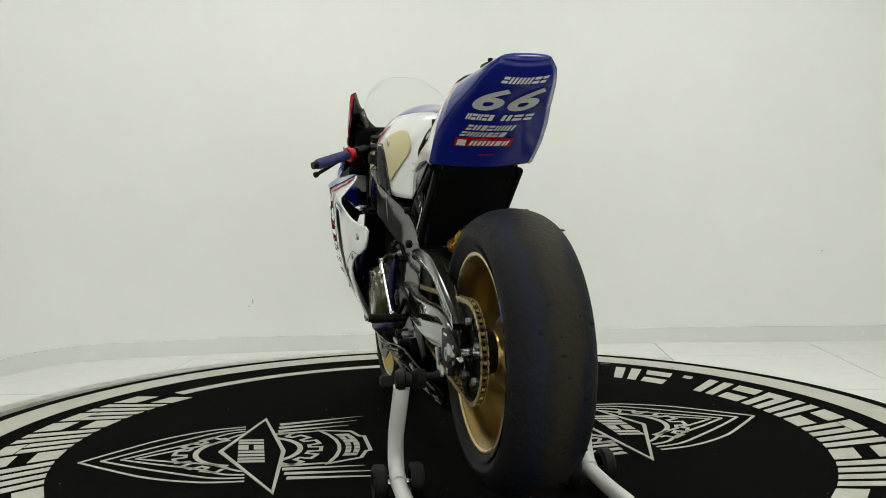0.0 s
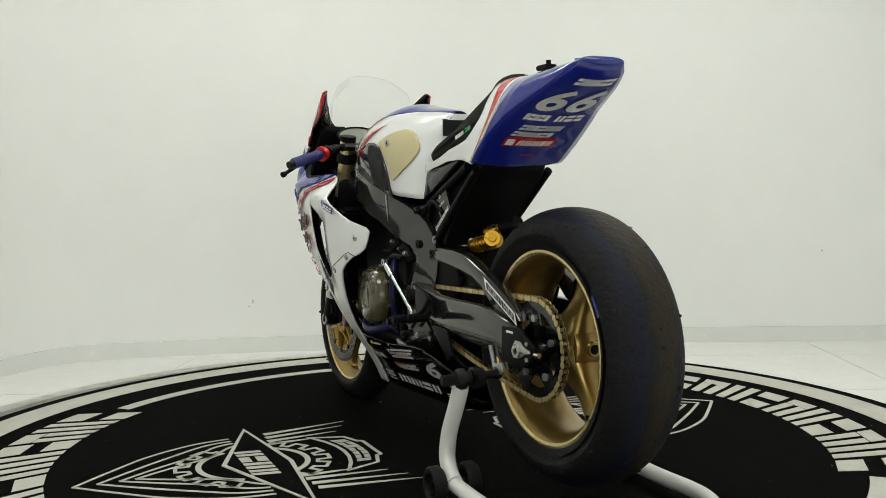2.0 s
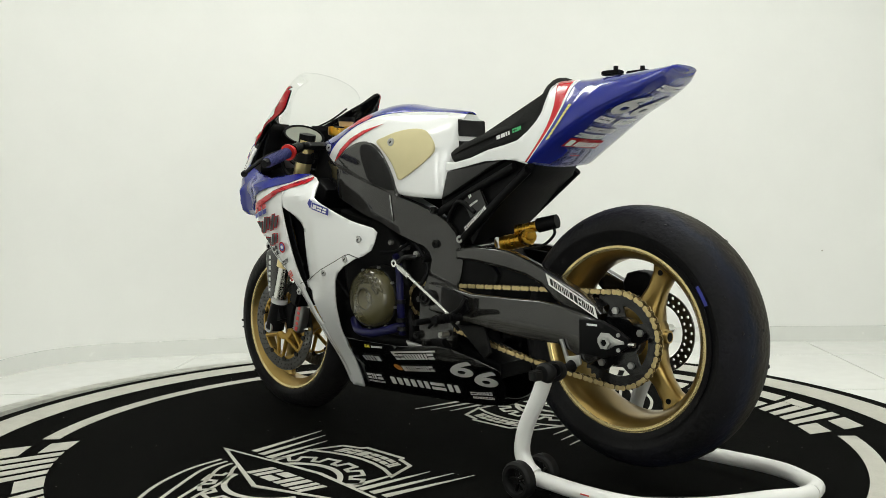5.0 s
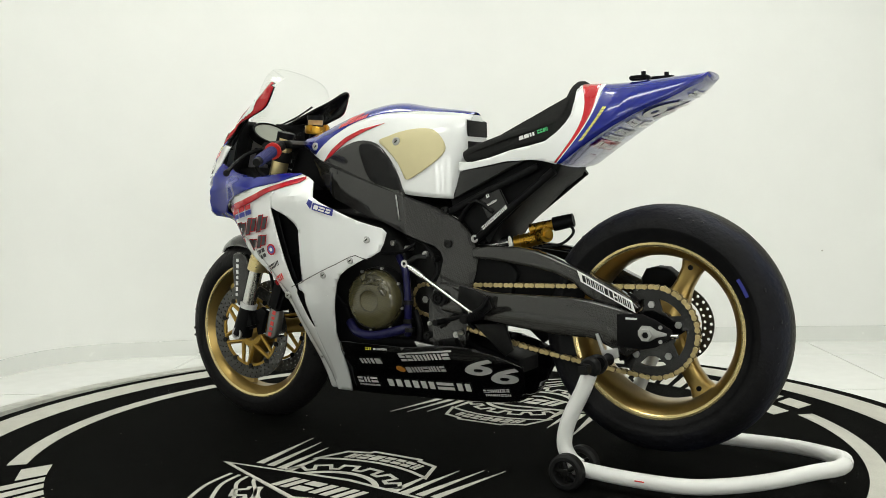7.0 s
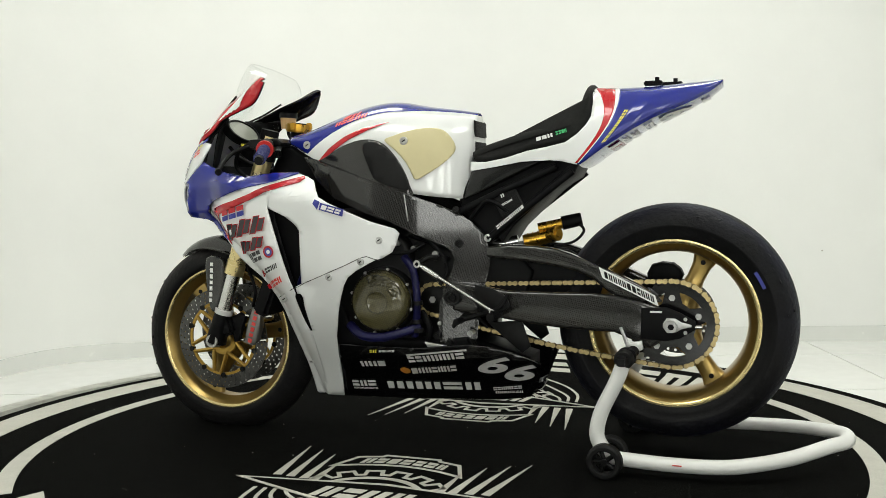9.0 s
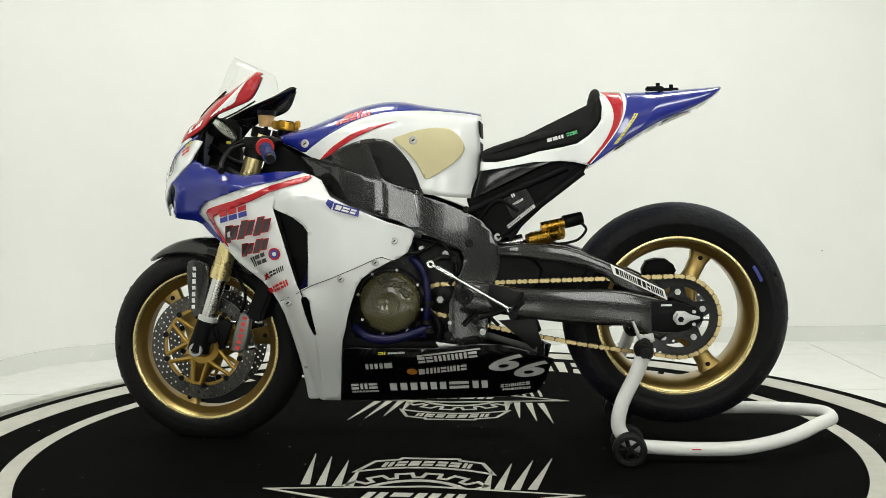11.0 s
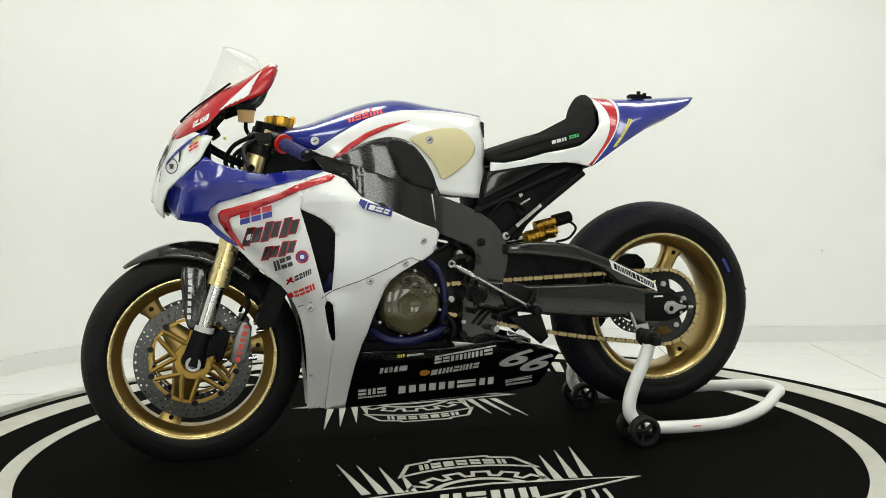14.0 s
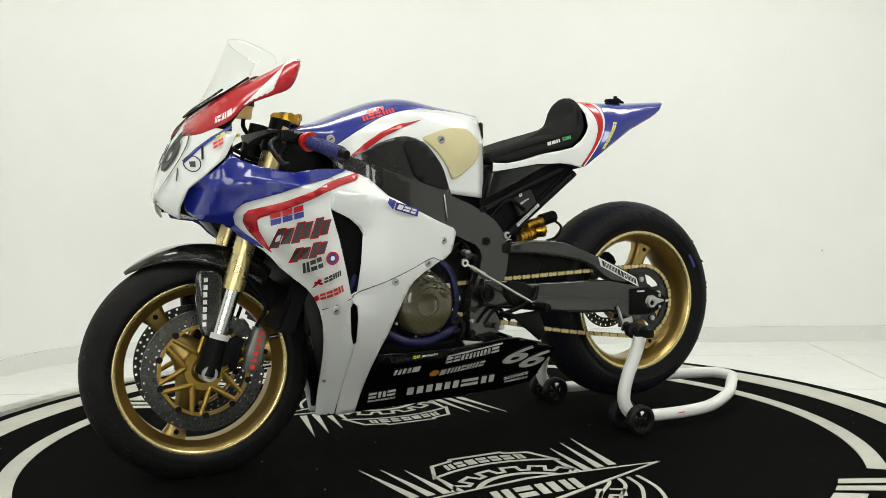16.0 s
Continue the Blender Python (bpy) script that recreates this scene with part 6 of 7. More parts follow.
    lathe(bm, [(-0.006, 0.005), (-0.006, 0.011), (0.006, 0.011), (0.006, 0.005)], (-0.013, 0.186, 0.545), 20)
    bike_part("rod_end", bm, STEEL, rodp)
    bm = bmesh.new()
    lathe(bm, [(-0.006, 0.004), (-0.006, 0.008), (0.006, 0.008), (0.006, 0.004)], (-0.234, 0.196, 0.416), 20)
    bike_part("rod_end", bm, STEEL, rodp)
    bm = bmesh.new()
    tube(bm, [(-0.013, 0.176, 0.545), (-0.04, 0.17, 0.562), (-0.06, 0.15, 0.56)], 0.008)
    bike_part("shift_arm", bm, DARKM, bike)
    for s in (1, -1):
        bm = bmesh.new()
        pod(bm, [(-0.175, 0.485), (-0.225, 0.475), (-0.265, 0.455), (-0.275, 0.425), (-0.24, 0.40), (-0.19, 0.405), (-0.17, 0.44)], min(s * 0.150, s * 0.162), max(s * 0.150, s * 0.162), 0.003)
        rs = bike_part("rearset_plate", bm, DARKM, bike, "dark footrest plate")
        bm = bmesh.new()
        rod(bm, (-0.245, s * 0.16, 0.405), (-0.245, s * 0.262, 0.408), 0.011, seg=14)
        for k in range(6):
            rod(bm, (-0.245, s * (0.19 + 0.012 * k), 0.407), (-0.245, s * (0.195 + 0.012 * k), 0.407), 0.013, seg=14)
        bike_part("footpeg", bm, BLACK, rs)
        bm = bmesh.new()
        tube(bm, [(-0.27, s * 0.165, 0.46), (-0.25, s * 0.175, 0.425), (-0.20, s * 0.180, 0.405), (-0.14, s * 0.180, 0.388)], 0.0065)
        rod(bm, (-0.14, s * 0.175, 0.388), (-0.14, s * 0.235, 0.388), 0.009, seg=12)
        bike_part("foot_lever", bm, BLACK, rs)
        bm = bmesh.new()
        pod(bm, [(-0.20, 0.375), (-0.30, 0.383), (-0.325, 0.31), (-0.30, 0.29)], min(s * 0.118, s * 0.128), max(s * 0.118, s * 0.128), 0.004)
        bike_part("heel_guard", bm, DARKM, rs)
    for p, r in (((-0.055, 0.150, 0.335), 0.011), ((-0.155, 0.150, 0.345), 0.009), ((-0.09, 0.150, 0.312), 0.010), ((-0.05, 0.14, 0.57), 0.009), ((-0.075, 0.14, 0.555), 0.010), ((0.07, 0.13, 0.60), 0.008), ((0.02, 0.13, 0.585), 0.008), ((-0.06, 0.14, 0.37), 0.006)):
        bm = bmesh.new()
        rod(bm, (p[0], p[1] - 0.03, p[2]), p, r, seg=14)
        rod(bm, p, (p[0], p[1] + 0.004, p[2]), r * 0.55, seg=6)
        bike_part("engine_bolt", bm, ALU if r < 0.0095 else DARKM, bike)
    bm = bmesh.new()
    pod(bm, [(-0.02, 0.318), (-0.09, 0.308), (-0.095, 0.298), (-0.03, 0.300)], 0.146, 0.156, 0.003)
    bike_part("bracket_plate", bm, ALU, bike)
    for line, r in (([(0.02, 0.12, 0.62), (-0.04, 0.13, 0.60), (-0.08, 0.12, 0.53), (-0.06, 0.13, 0.48)], 0.006), ([(0.0, 0.12, 0.40), (-0.03, 0.14, 0.36), (-0.02, 0.13, 0.31)], 0.009), ([(0.10, 0.14, 0.57), (0.03, 0.145, 0.575), (-0.02, 0.14, 0.60)], 0.005), ([(-0.10, 0.14, 0.36), (-0.15, 0.13, 0.40), (-0.20, 0.12, 0.36)], 0.005)):
        bm = bmesh.new()
        tube(bm, line, r)
        bike_part("cable", bm, BLACK, bike)


PAN_Z = [(0.10, 0.17), (0.13, 0.27), (0.16, 0.37), (0.205, 0.50), (0.24, 0.68), (0.28, 0.86), (0.33, 0.95)]


def pan_wide(x, z):
    base = lerp([(-0.36, 0.160), (-0.25, 0.168), (-0.05, 0.184), (0.2, 0.190), (0.27, 0.168), (0.37, 0.165)], x)
    return base * lerp(PAN_Z, z)


def bike_cockpit(bike):
    for s in (1, -1):
        a, b = Vector((0.487, s * 0.120, 0.910)), Vector((0.402, s * 0.332, 0.846))
        at = lambda k: a.lerp(b, k)
        bm = bmesh.new()
        rod(bm, at(0.0), at(1.0), 0.011, seg=16)
        bar = bike_part("handlebar", bm, BLACK, bike)
        bm = bmesh.new()
        rod(bm, at(0.47), at(0.985), 0.0165, seg=20)
        for k in range(12):
            rod(bm, at(0.50 + 0.04 * k), at(0.515 + 0.04 * k), 0.0180, seg=20)
        bike_part("grip", bm, GRIP, bar, "dark blue rubber grip")
        bm = bmesh.new()
        rod(bm, at(0.42), at(0.46), 0.026, seg=20)
        rod(bm, at(0.36), at(0.42), 0.019, seg=20)
        bike_part("grip_flange", bm, REDA, bar, "red grip flange")
        bm = bmesh.new()
        rod(bm, at(0.985), at(1.06), 0.014, 0.012, seg=16)
        bike_part("bar_end", bm, DARKM, bar)
        bm = bmesh.new()
        rod(bm, at(0.15), at(0.32), 0.018, seg=16)
        box(bm, at(0.24) + Vector((0.03, 0, 0.004)), (0.05, 0.035, 0.028), bevel=0.006)
        bike_part("lever_clamp", bm, DARKM, bar)
        bm = bmesh.new()
        tube(bm, [at(0.24) + Vector((0.05, 0, 0)), at(0.4) + Vector((0.098, s * 0.01, -0.008)), at(0.70) + Vector((0.128, 0, -0.020)), at(0.94) + Vector((0.138, -s * 0.004, -0.032))], 0.0065)
        tube(bm, [at(0.94) + Vector((0.138, -s * 0.004, -0.032)), at(0.98) + Vector((0.136, -s * 0.004, -0.033))], 0.010, smooth=False)
        bike_part("lever", bm, BLACK, bar, "black lever")
    # top yoke, gold nut and caps
    bm = bmesh.new()
    pod(bm, [(0.537, 0.918), (0.452, 0.918), (0.437, 0.905), (0.442, 0.895), (0.532, 0.892)], -0.135, 0.135, 0.006)
    bike_part("top_yoke", bm, DARKM, bike)
    for s in (1, -1):
        bm = bmesh.new()
        rod(bm, (0.497, s * 0.104, 0.915), (0.489, s * 0.104, 0.945), 0.0275, seg=24)
        bike_part("fork_cap", bm, BLACK, bike)
    bm = bmesh.new()
    lathe_axis = Vector((-0.13, 0, 0.99)).normalized()
    p = Vector((0.448, 0.005, 0.922))
    rod(bm, p, p + lathe_axis * 0.022, 0.024, seg=20)
    bike_part("steering_stem", bm, BLACK, bike)
    bm = bmesh.new()
    q = p + lathe_axis * 0.020
    rod(bm, q, q + lathe_axis * 0.008, 0.037, 0.040, seg=24)
    rod(bm, q + lathe_axis * 0.008, q + lathe_axis * 0.026, 0.040, seg=24)
    for k in range(4):
        a = math.pi / 2 * k
        c = q + lathe_axis * 0.018 + Vector((0.036 * math.cos(a), 0.036 * math.sin(a), 0))
        box(bm, c, (0.016, 0.016, 0.022), Matrix.Rotation(a, 4, "Z"), 0.003)
    bike_part("steering_damper", bm, GOLDA, bike, "gold anodised steering damper cap")
    bm = bmesh.new()
    rod(bm, q + lathe_axis * 0.026, q + lathe_axis * 0.030, 0.022, seg=20)
    bike_part("damper_centre", bm, BLACK, bike)
    # fluid reservoir on its bracket
    bm = bmesh.new()
    rod(bm, (0.536, -0.098, 0.963), (0.534, -0.098, 0.998), 0.022, 0.026, seg=24)
    res = bike_part("fluid_reservoir", bm, AMBER, bike, "amber brake fluid reservoir with a black lid")
    bm = bmesh.new()
    rod(bm, (0.534, -0.098, 0.998), (0.533, -0.098, 1.014), 0.029, seg=24)
    bike_part("lid", bm, BLACK, res)
    bm = bmesh.new()
    tube(bm, [(0.536, -0.098, 0.963), (0.535, -0.105, 0.94), (0.515, -0.11, 0.912)], 0.006)
    bike_part("reservoir_hose", bm, BLACK, res)
    # dash
    bm = bmesh.new()
    m = Matrix.Translation((0.645, 0.004, 0.950)) @ Matrix.Rotation(radians(-52), 4, "Y")
    oval = lambda k, h: [tuple(m @ Vector((0.048 * k * math.cos(math.pi * i / 18), 0.088 * k * math.sin(math.pi * i / 18), h))) for i in range(36)]
    ring_sweep(bm, [oval(0.84, -0.020), oval(0.96, -0.018), oval(1.0, 0.0), oval(0.97, 0.008), oval(0.90, 0.009), oval(0.87, 0.003)])
    dash = bike_part("dashboard", bm, BLACK, bike, "black oval dash with a pale display")
    bm = bmesh.new()
    ring_sweep(bm, [oval(0.86, 0.001), oval(0.86, 0.0045)])
    bike_part("display", bm, DASHG, dash, "pale grey display")
    for y in (0.05, 0.065):
        bm = bmesh.new()
        box(bm, (0.60, y + 0.02, 0.905), (0.008, 0.008, 0.008), bevel=0.001)
        bike_part("connector", bm, YELLOWDEC, dash)
    for line in ([(0.66, 0.06, 0.90), (0.60, 0.09, 0.86), (0.54, 0.08, 0.84), (0.48, 0.09, 0.87)], [(0.65, 0.03, 0.88), (0.58, 0.05, 0.84), (0.50, 0.04, 0.82)], [(0.52, 0.15, 0.91), (0.58, 0.14, 0.88), (0.60, 0.12, 0.83), (0.55, 0.11, 0.79)], [(0.5, -0.14, 0.91), (0.57, -0.13, 0.87), (0.58, -0.11, 0.80)]):
        bm = bmesh.new()
        tube(bm, line, 0.006)
        bike_part("cable", bm, BLACK, bike)
    bm = bmesh.new()
    pod(bm, [(0.47, 0.905), (0.43, 0.90), (0.33, 0.845), (0.33, 0.80), (0.42, 0.72), (0.50, 0.68), (0.55, 0.70), (0.53, 0.78)], -0.075, 0.075, 0.02)
    bike_part("steering_head", bm, BLACK, bike)
    bm = bmesh.new()
    pod(bm, [(0.545, 0.795), (0.42, 0.800), (0.37, 0.76), (0.40, 0.70), (0.50, 0.66), (0.585, 0.675)], -0.128, 0.128, 0.015)
    bike_part("fork_shroud", bm, BLACK, bike, "black shroud round the steering head")
    bm = bmesh.new()
    pod(bm, [(0.66, 0.84), (0.71, 0.83), (0.72, 0.72), (0.62, 0.69), (0.56, 0.78)], -0.12, 0.12, 0.02)
    bike_part("air_box_duct", bm, BLACK, bike)


def bolt(bike, x, z, wide, r=0.0085, side=1, lift=0.006):
    y = wide(x, z) + lift
    bm = bmesh.new()
    lathe(bm, [(-0.008, r * 1.5), (-0.0015, r * 1.5), (-0.0008, r * 1.35), (-0.0008, r * 0.8), (-0.003, r * 0.7), (-0.003, 0.0)], (x, y, z), 22, closed=False)
    if side < 0:
        for v in bm.verts:
            v.co.y = -v.co.y
    ring = bike_part("panel_fastener", bm, ALU, bike)
    bm = bmesh.new()
    box(bm, (x, side * (y - 0.002), z), (r * 1.3, 0.0016, r * 0.4), Matrix.Rotation(radians(35), 4, "Y"))
    bike_part("slot", bm, DARKM, ring, smooth=False)


def bike_marks(bike):
    flank = flank_wide
    for x, z in ((0.081, 0.615), (0.134, 0.555), (0.232, 0.510), (0.392, 0.441)):
        bolt(bike, x, z, flank if x < 0.35 else fair_wide, r=0.0068)
        bolt(bike, x, z, flank, side=-1)
    bolt(bike, 0.036, 0.896, tank_wide, 0.008, lift=0.0115)
    bolt(bike, 0.357, 0.895, tank_wide, 0.008, lift=0.006)
    bolt(bike, 0.380, 0.231, front_wide, 0.004)
    # parting line of the fairing
    seam = [(0.421, 0.444), (0.389, 0.458), (0.354, 0.474), (0.324, 0.490), (0.260, 0.513), (0.181, 0.545), (0.135, 0.566), (0.116, 0.571), (0.099, 0.564), (0.081, 0.559)]
    line = [(x, z) for x, z in seam] + [(x, z - 0.0022) for x, z in reversed(seam)]
    panel("panel_joint", line, lambda x, z: (flank_wide(x, z) if x < 0.345 else front_wide(x, z)), GREYDEC, bike, "dark joint between fairing panels", depth=0.0006, lift=0.0032)
    red = [(0.320, 0.802), (0.350, 0.794), (0.379, 0.787), (0.426, 0.772), (0.466, 0.753), (0.529, 0.732), (0.616, 0.710), (0.626, 0.699), (0.624, 0.680), (0.608, 0.654), (0.584, 0.624), (0.570, 0.609), (0.558, 0.600), (0.573, 0.628), (0.591, 0.657), (0.599, 0.683), (0.591, 0.691), (0.530, 0.711), (0.467, 0.734), (0.420, 0.755), (0.377, 0.770), (0.328, 0.783), (0.316, 0.794)]
    panel("red_stripe", red, lambda x, z: front_wide(x, z) if x > 0.40 else max(front_wide(x, z), flank_wide(x, z)), RED, bike, "red angled stripe on the fairing", cell=0.02, depth=0.001, lift=0.008)
    W = lambda x, z: front_wide(x, z) + 0.007
    # words on the front flank, as bars in their colours
    for i in range(3):
        for v0, v1, material in ((0.0, 0.46, NAVYDEC), (0.54, 1.0, RED)):
            fs = [[(0.0295 * i + 0.006 * v + a, 0.030 * v) for a, v in ((0.0, v0), (0.025, v0), (0.025, v1), (0.0, v1))]]
            words("flank_mark", bike, material, W, 0.570, 0.670, 0, 0, 1, 14, faces=fs)
    # dark slanted blocks with red edges
    for x, z, n, step, hgt in ((0.566, 0.614, 6, 0.0238, 0.046), (0.517, 0.576, 4, 0.0215, 0.034)):
        for i in range(n):
            up = (0.0, 0.12, 0.04, 0.16, 0.02, 0.10)[i] * hgt
            tall = hgt * (0.95, 0.72, 1.0, 0.78, 1.0, 0.70)[i]
            for grow, material, lf in ((0.0024, RED, 0.0044), (0.0, GREYDEC, 0.0056)):
                w = step * 0.70
                fs = [[(-1.3 * grow, up - grow), (w + grow, up - grow), (w + 0.5 * tall + 1.3 * grow, up + tall + grow), (0.5 * tall - grow, up + tall + grow)]]
                words("flank_mark", bike, material, W, x - i * step, z + i * step * 0.22, 0, 0, 1, 8, faces=fs, lift=lf)
    words("flank_mark", bike, GREYDEC, W, 0.482, 0.545, 0.050, 0.028, 3, 20, 0.1, 6)
    for r0, material in ((0.0175, RED), (0.012, NAVYDEC), (0.006, WHITEDEC)):
        fs = [[(r0 * math.cos(math.pi * k / 8), r0 * math.sin(math.pi * k / 8)) for k in range(16)]]
        words("flank_mark", bike, material, W, 0.414, 0.583, 0, 0, 1, 0, faces=fs, lift=0.004 + 0.0008 * (0.0175 - r0) * 100)
    words("flank_mark", bike, RED, W, 0.456, 0.505, 0.022, 0.018, 1, 22, 0.5, 2, faces=[[(0, 0), (0.006, 0), (0.024, 0.012), (0.020, 0.020)], [(0.006, 0.012), (0.022, 0), (0.026, 0.004), (0.010, 0.016)]])
    words("flank_mark", bike, GREYDEC, W, 0.432, 0.518, 0.048, 0.014, 4, 24, 0.3, 4)
    words("flank_mark", bike, RED, W, 0.444, 0.468, 0, 0, 1, 25, faces=[[(0, 0), (0.012, 0), (0.012, 0.014), (0, 0.014)]])
    words("flank_mark", bike, REDDEC, W, 0.430, 0.471, 0.058, 0.018, 4, 25, 0.15, 8)
    R = lambda x, z: flank_wide(x, z) + 0.006
    words("flank_mark", bike, NAVYDEC, R, 0.263, 0.721, 0, 0, 1, -25, faces=[[(0, 0), (0.020, -0.010), (0.020, 0.014), (0, 0.014)]])
    words("flank_mark", bike, NAVYDEC, R, 0.244, 0.703, 0, 0, 1, -16, faces=[[(0.0, 0.0), (0.072, 0.0), (0.071, 0.021), (0.0, 0.021)]], lift=0.0036)
    words("flank_mark", bike, WHITEDEC, R, 0.238, 0.7055, 0.060, 0.013, 3, -16, 0.2, 8, lift=0.005)
    # words on the tank, red
    words("tank_mark", bike, REDDEC, tank_wide, 0.262, 0.945, 0.105, 0.013, 5, 16, 0.3, 11, lift=0.0045)
    words("tank_mark", bike, REDDEC, tank_wide, 0.245, 0.965, 0.06, 0.010, 2, 16, 0.8, 12, lift=0.0045)
    # belly pan words
    P = pan_wide
    k = dict(lift=0.0075)
    words("pan_mark", bike, YELLOWDEC, P, 0.147, 0.282, 0.024, 0.009, 2, 3, 0.2, 1, **k)
    words("pan_mark", bike, SILVERDEC, P, 0.118, 0.284, 0.050, 0.006, 6, 3, 0.2, 2, **k)
    words("pan_mark", bike, SILVERDEC, P, 0.190, 0.232, 0.084, 0.018, 3, 4, 0.1, 3, **k)
    words("pan_mark", bike, SILVERDEC, P, 0.032, 0.253, 0.178, 0.019, 7, 7, 0.0, 4, **k)
    words("pan_mark", bike, SILVERDEC, P, 0.034, 0.275, 0.184, 0.006, 1, 7, 0.0, 1, faces=[[(0, 0), (0.184, 0), (0.184, 0.0055), (0, 0.0055)], [(0, -0.003), (0.012, -0.003), (0.012, 0), (0, 0)]], **k)
    words("pan_mark", bike, AMBERDEC, P, 0.067, 0.218, 0, 0, 1, 0, faces=[[(0.012 + 0.016 * math.cos(math.pi * q / 6), 0.006 + 0.011 * math.sin(math.pi * q / 6)) for q in range(12)]], **k)
    words("pan_mark", bike, SILVERDEC, P, 0.036, 0.213, 0.146, 0.019, 7, 7, 0.15, 6, **k)
    words("pan_mark", bike, SILVERDEC, P, 0.245, 0.160, 0.086, 0.019, 3, 4, 0.05, 7, **k)
    words("pan_mark", bike, SILVERDEC, P, 0.244, 0.150, 0.084, 0.006, 9, 3, 0.05, 8, **k)
    words("pan_mark", bike, SILVERDEC, P, 0.126, 0.159, 0.299, 0.024, 5, 2, 0.0, 9, **k)
    words("pan_mark", bike, SILVERDEC, P, -0.202, 0.169, 0.088, 0.010, 7, 7, 0.1, 10, **k)
    words("pan_mark", bike, SILVERDEC, P, -0.207, 0.159, 0.084, 0.007, 7, 5, 0.1, 11, **k)
    for ox, oz in ((-0.166, 0.226), (-0.238, 0.204)):
        num = [[(u * 0.090 + 0.016 * (v - 0.5) + 0.008, v * 0.056) for u, v in f] for f in unit_digit("6")]
        words("pan_number", bike, SILVERDEC, P, ox, oz, 0, 0, 2, 0, faces=num, label="pale grey race number digit 6", **k)
    # nose: number and words
    N = nose_wide
    def on_nose(u, v):
        z = 0.808 + v * 0.112
        xs, xb, w = smooth_table(NOSE_X, z), smooth_table(NOSE_B, z), smooth_table(NOSE_W, z)
        return (xb + (xs - xb) * max(0.0, 1 - (u / w) ** 2) ** (1 / NOSE_P) + 0.006, u + math.copysign(0.006, u), z)
    for y0 in (0.008, -0.106):
        bike_part("nose_number", film_on([[(y0 + u * 0.098 + 0.010 * (v - 0.5), 0.04 + 1.12 * v) for u, v in f] for f in unit_digit("6")], on_nose), GREYDEC, bike, "dark grey race number digit 6", smooth=False, weld=False)
    border = curve([(0.004, 0.738, 0), (0.055, 0.762, 0), (0.100, 0.798, 0), (0.127, 0.835, 0), (0.134, 0.866, 0), (0.124, 0.893, 0), (0.092, 0.920, 0), (0.040, 0.938, 0)], 4)
    for s in (1, -1):
        strip = [[(s * p.x, p.y), (s * q.x, q.y), (s * (q.x - 0.005), q.y), (s * (p.x - 0.005), p.y)] for p, q in zip(border, border[1:])]
        bike_part("number_border", film_on(strip, lambda u, z: on_nose(u, (z - 0.808) / 0.112)), GREYDEC, bike, "dark line round the number field", smooth=False)
    panel("nose_line", [(0.757, 0.836), (0.729, 0.866), (0.695, 0.893), (0.647, 0.921), (0.645, 0.915), (0.692, 0.887), (0.726, 0.860), (0.754, 0.830)], N, NAVYDEC, bike, "thin blue line", cell=0.01, depth=0.0006, lift=0.009)
    bike_part("nose_mark", film_on([[(0.140, 0.785), (0.145, 0.785), (0.137, 0.817), (0.131, 0.817)]], lambda u, z: on_nose(u, (z - 0.808) / 0.112)), BLACKP, bike, smooth=False)
    ringf = []
    for q in range(20):
        a0, a1 = 2 * math.pi * q / 20, 2 * math.pi * (q + 1) / 20
        ringf.append([(0.017 * math.cos(a0), 0.021 * math.sin(a0)), (0.017 * math.cos(a1), 0.021 * math.sin(a1)), (0.0145 * math.cos(a1), 0.018 * math.sin(a1)), (0.0145 * math.cos(a0), 0.018 * math.sin(a0))])
    ringf.append([(-0.005, -0.008), (0.005, -0.008), (0.006, 0.006), (-0.006, 0.006)])
    words("nose_mark", bike, GREYDEC, N, 0.740, 0.827, 0, 0, 1, 0, faces=ringf, lift=0.010)
    words("nose_mark", bike, BLACKP, N, 0.722, 0.836, 0, 0, 1, 20, faces=[[(0, 0), (0.005, 0), (0.020, 0.030), (0.015, 0.030)]], lift=0.010)
    words("nose_mark", bike, REDDEC, N, 0.694, 0.862, 0.030, 0.013, 2, 30, 0.6, 8, lift=0.010)
    words("nose_mark", bike, YELLOWDEC, N, 0.684, 0.886, 0.028, 0.007, 2, 32, 0.2, 8, lift=0.010)
    for f in glyph_bars(6, 1.0, 1.0, 0.0, 0.2, 9):
        bike_part("shoulder_mark", film_on([f], lambda u, v: shoulder_point(8.2 + 4.0 * u, 0.86 - 0.20 * v, 1, 0.005)), WHITEDEC, bike, smooth=False, weld=False)
    # white wing of five feathers on each shoulder
    for s in (1, -1):
        for q in range(5):
            f = [(15.4 + 0.9 * q, 0.92 - 0.03 * q), (22.6 - 0.35 * q, 0.06 + 0.16 * q), (22.3 - 0.35 * q, 0.19 + 0.16 * q), (16.2 + 0.9 * q, 0.98 - 0.02 * q)]
            bike_part("wing_feather", film_on([f], lambda k, v: shoulder_point(k, v, s, 0.005)), WHITEDEC, bike, "white feather of a painted wing", smooth=False, weld=False)
    # seat words
    S = lambda x, z: 0.113
    words("seat_mark", bike, WHITEDEC, S, -0.345, 0.884, 0.050, 0.010, 3, 14, 0.1, 5, lift=0.002)
    words("seat_mark", bike, GREENDEC, S, -0.400, 0.899, 0.032, 0.010, 4, 14, 0.1, 6, lift=0.002)
    # subframe words
    words("frame_mark", bike, SILVERDEC, lambda x, z: 0.119, -0.232, 0.640, 0.10, 0.010, 9, 38, 0.1, 6, lift=0.002)
    words("frame_mark", bike, SILVERDEC, lambda x, z: 0.114, -0.245, 0.705, 0.035, 0.006, 5, 28, 0.1, 3, lift=0.002)
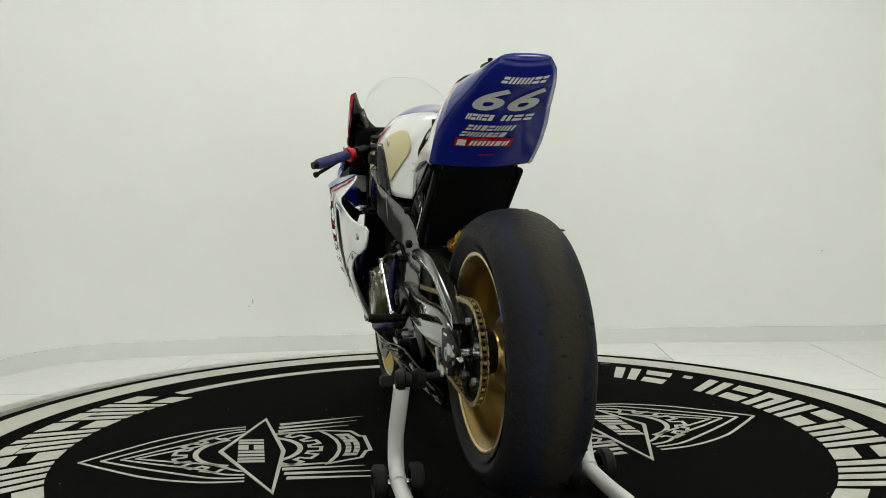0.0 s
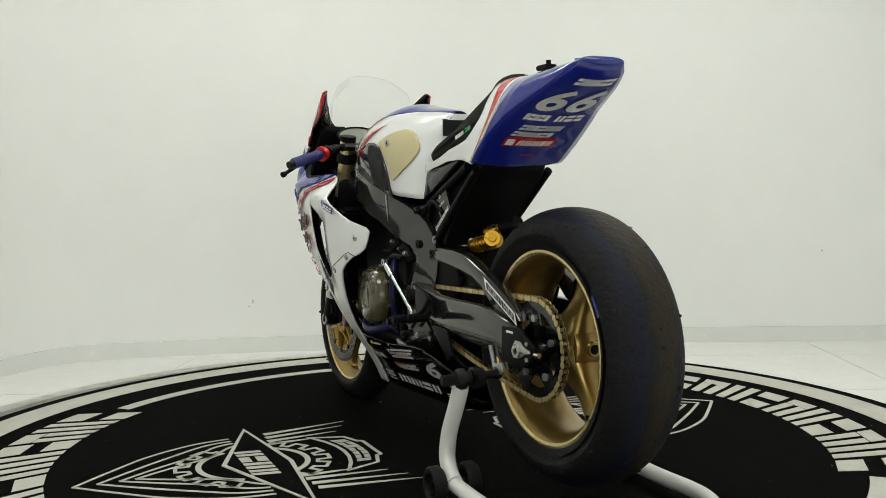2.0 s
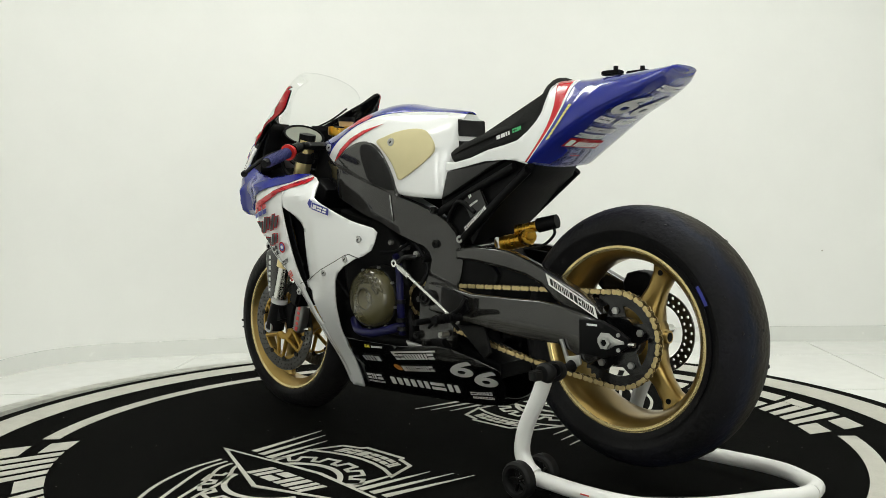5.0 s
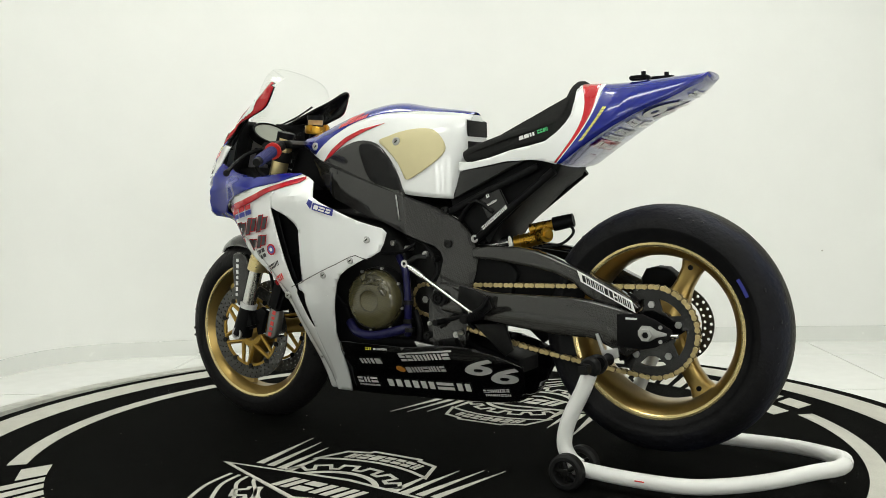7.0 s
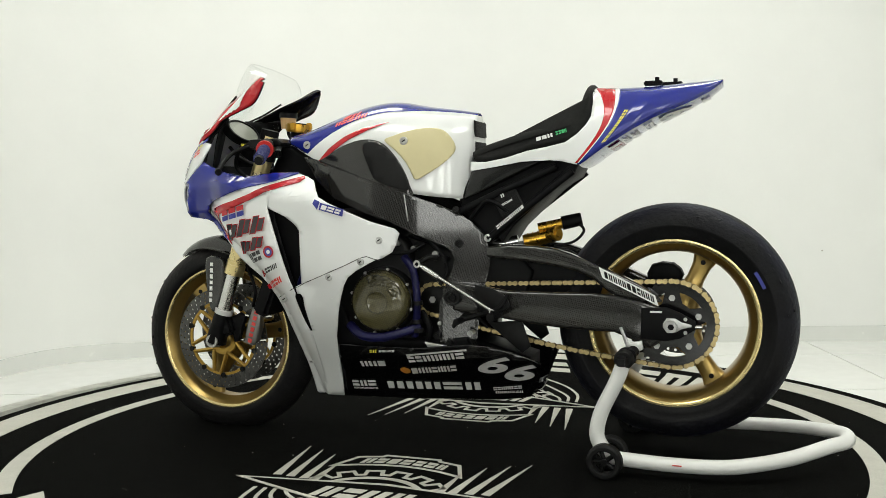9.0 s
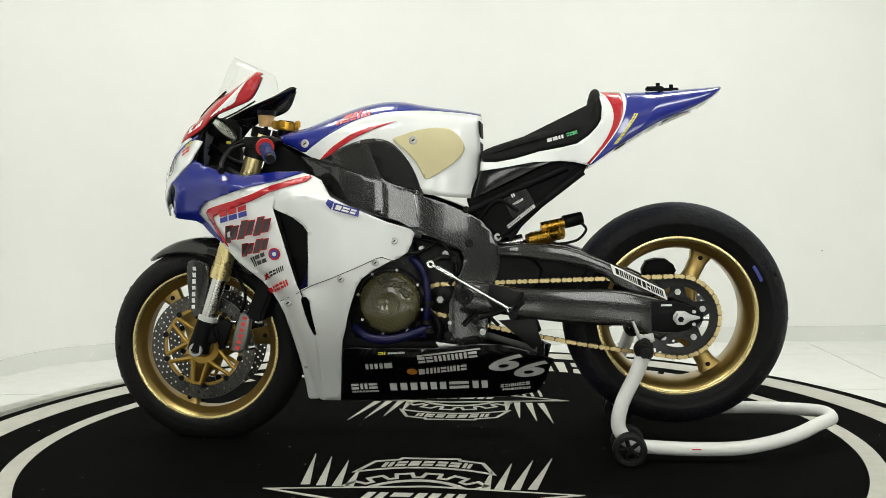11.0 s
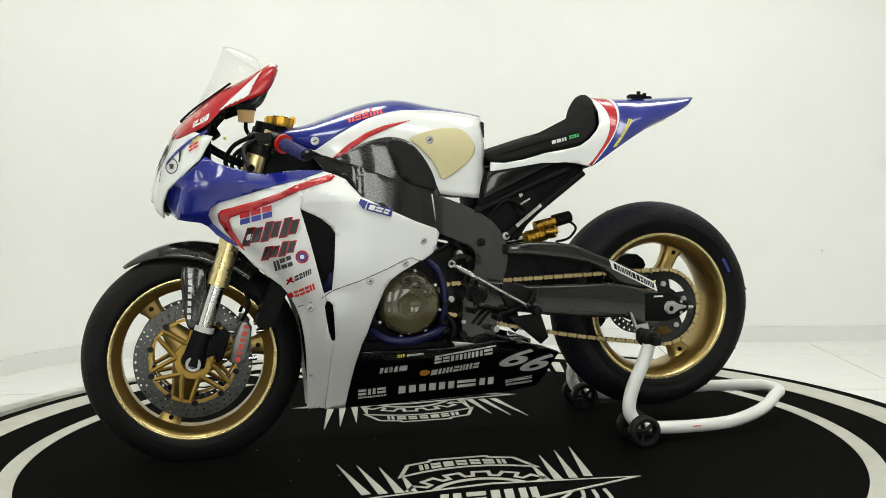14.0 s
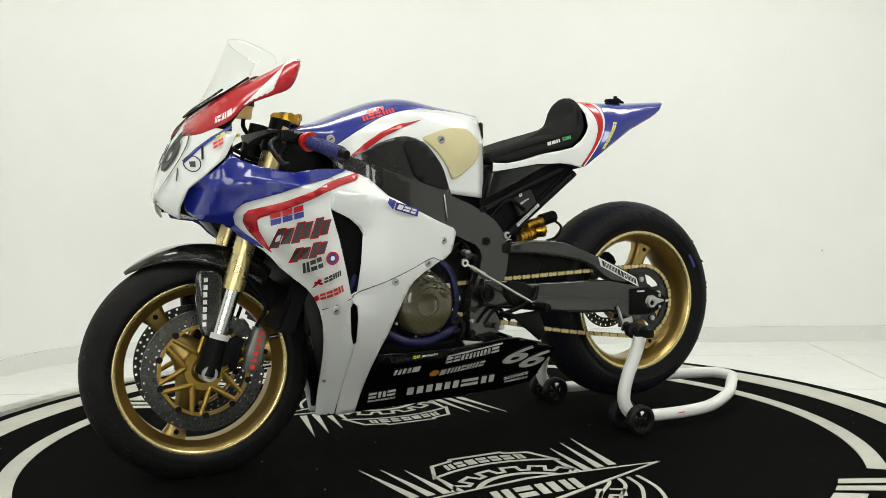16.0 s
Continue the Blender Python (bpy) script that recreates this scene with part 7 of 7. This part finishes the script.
    words("frame_mark", bike, SILVERDEC, lambda x, z: 0.114, -0.243, 0.728, 0.012, 0.010, 1, 28, 0.1, 3, lift=0.002)


# ---- build ----
build_room()
turntable, round_rug = build_platform()
paddock_stand = build_stand()
motorcycle = build_bike()


def motions():
    """Platform, rug, stand and motorcycle turn together about the platform's axis."""
    rows = [(float(t), pose(0, 0, 0, 0, 0, 101.2 + 6.472 * t)) for t in range(17)]
    for thing in (turntable, round_rug):
        walk(thing, rows)
    walk(paddock_stand, [(t, m @ pose(0.014, 0, 0)) for t, m in rows])
    # the machine stands a little askew on the platform
    walk(motorcycle, [(t, m @ pose(0, 0, 0, 0, 0, 1.64)) for t, m in rows])


motions()
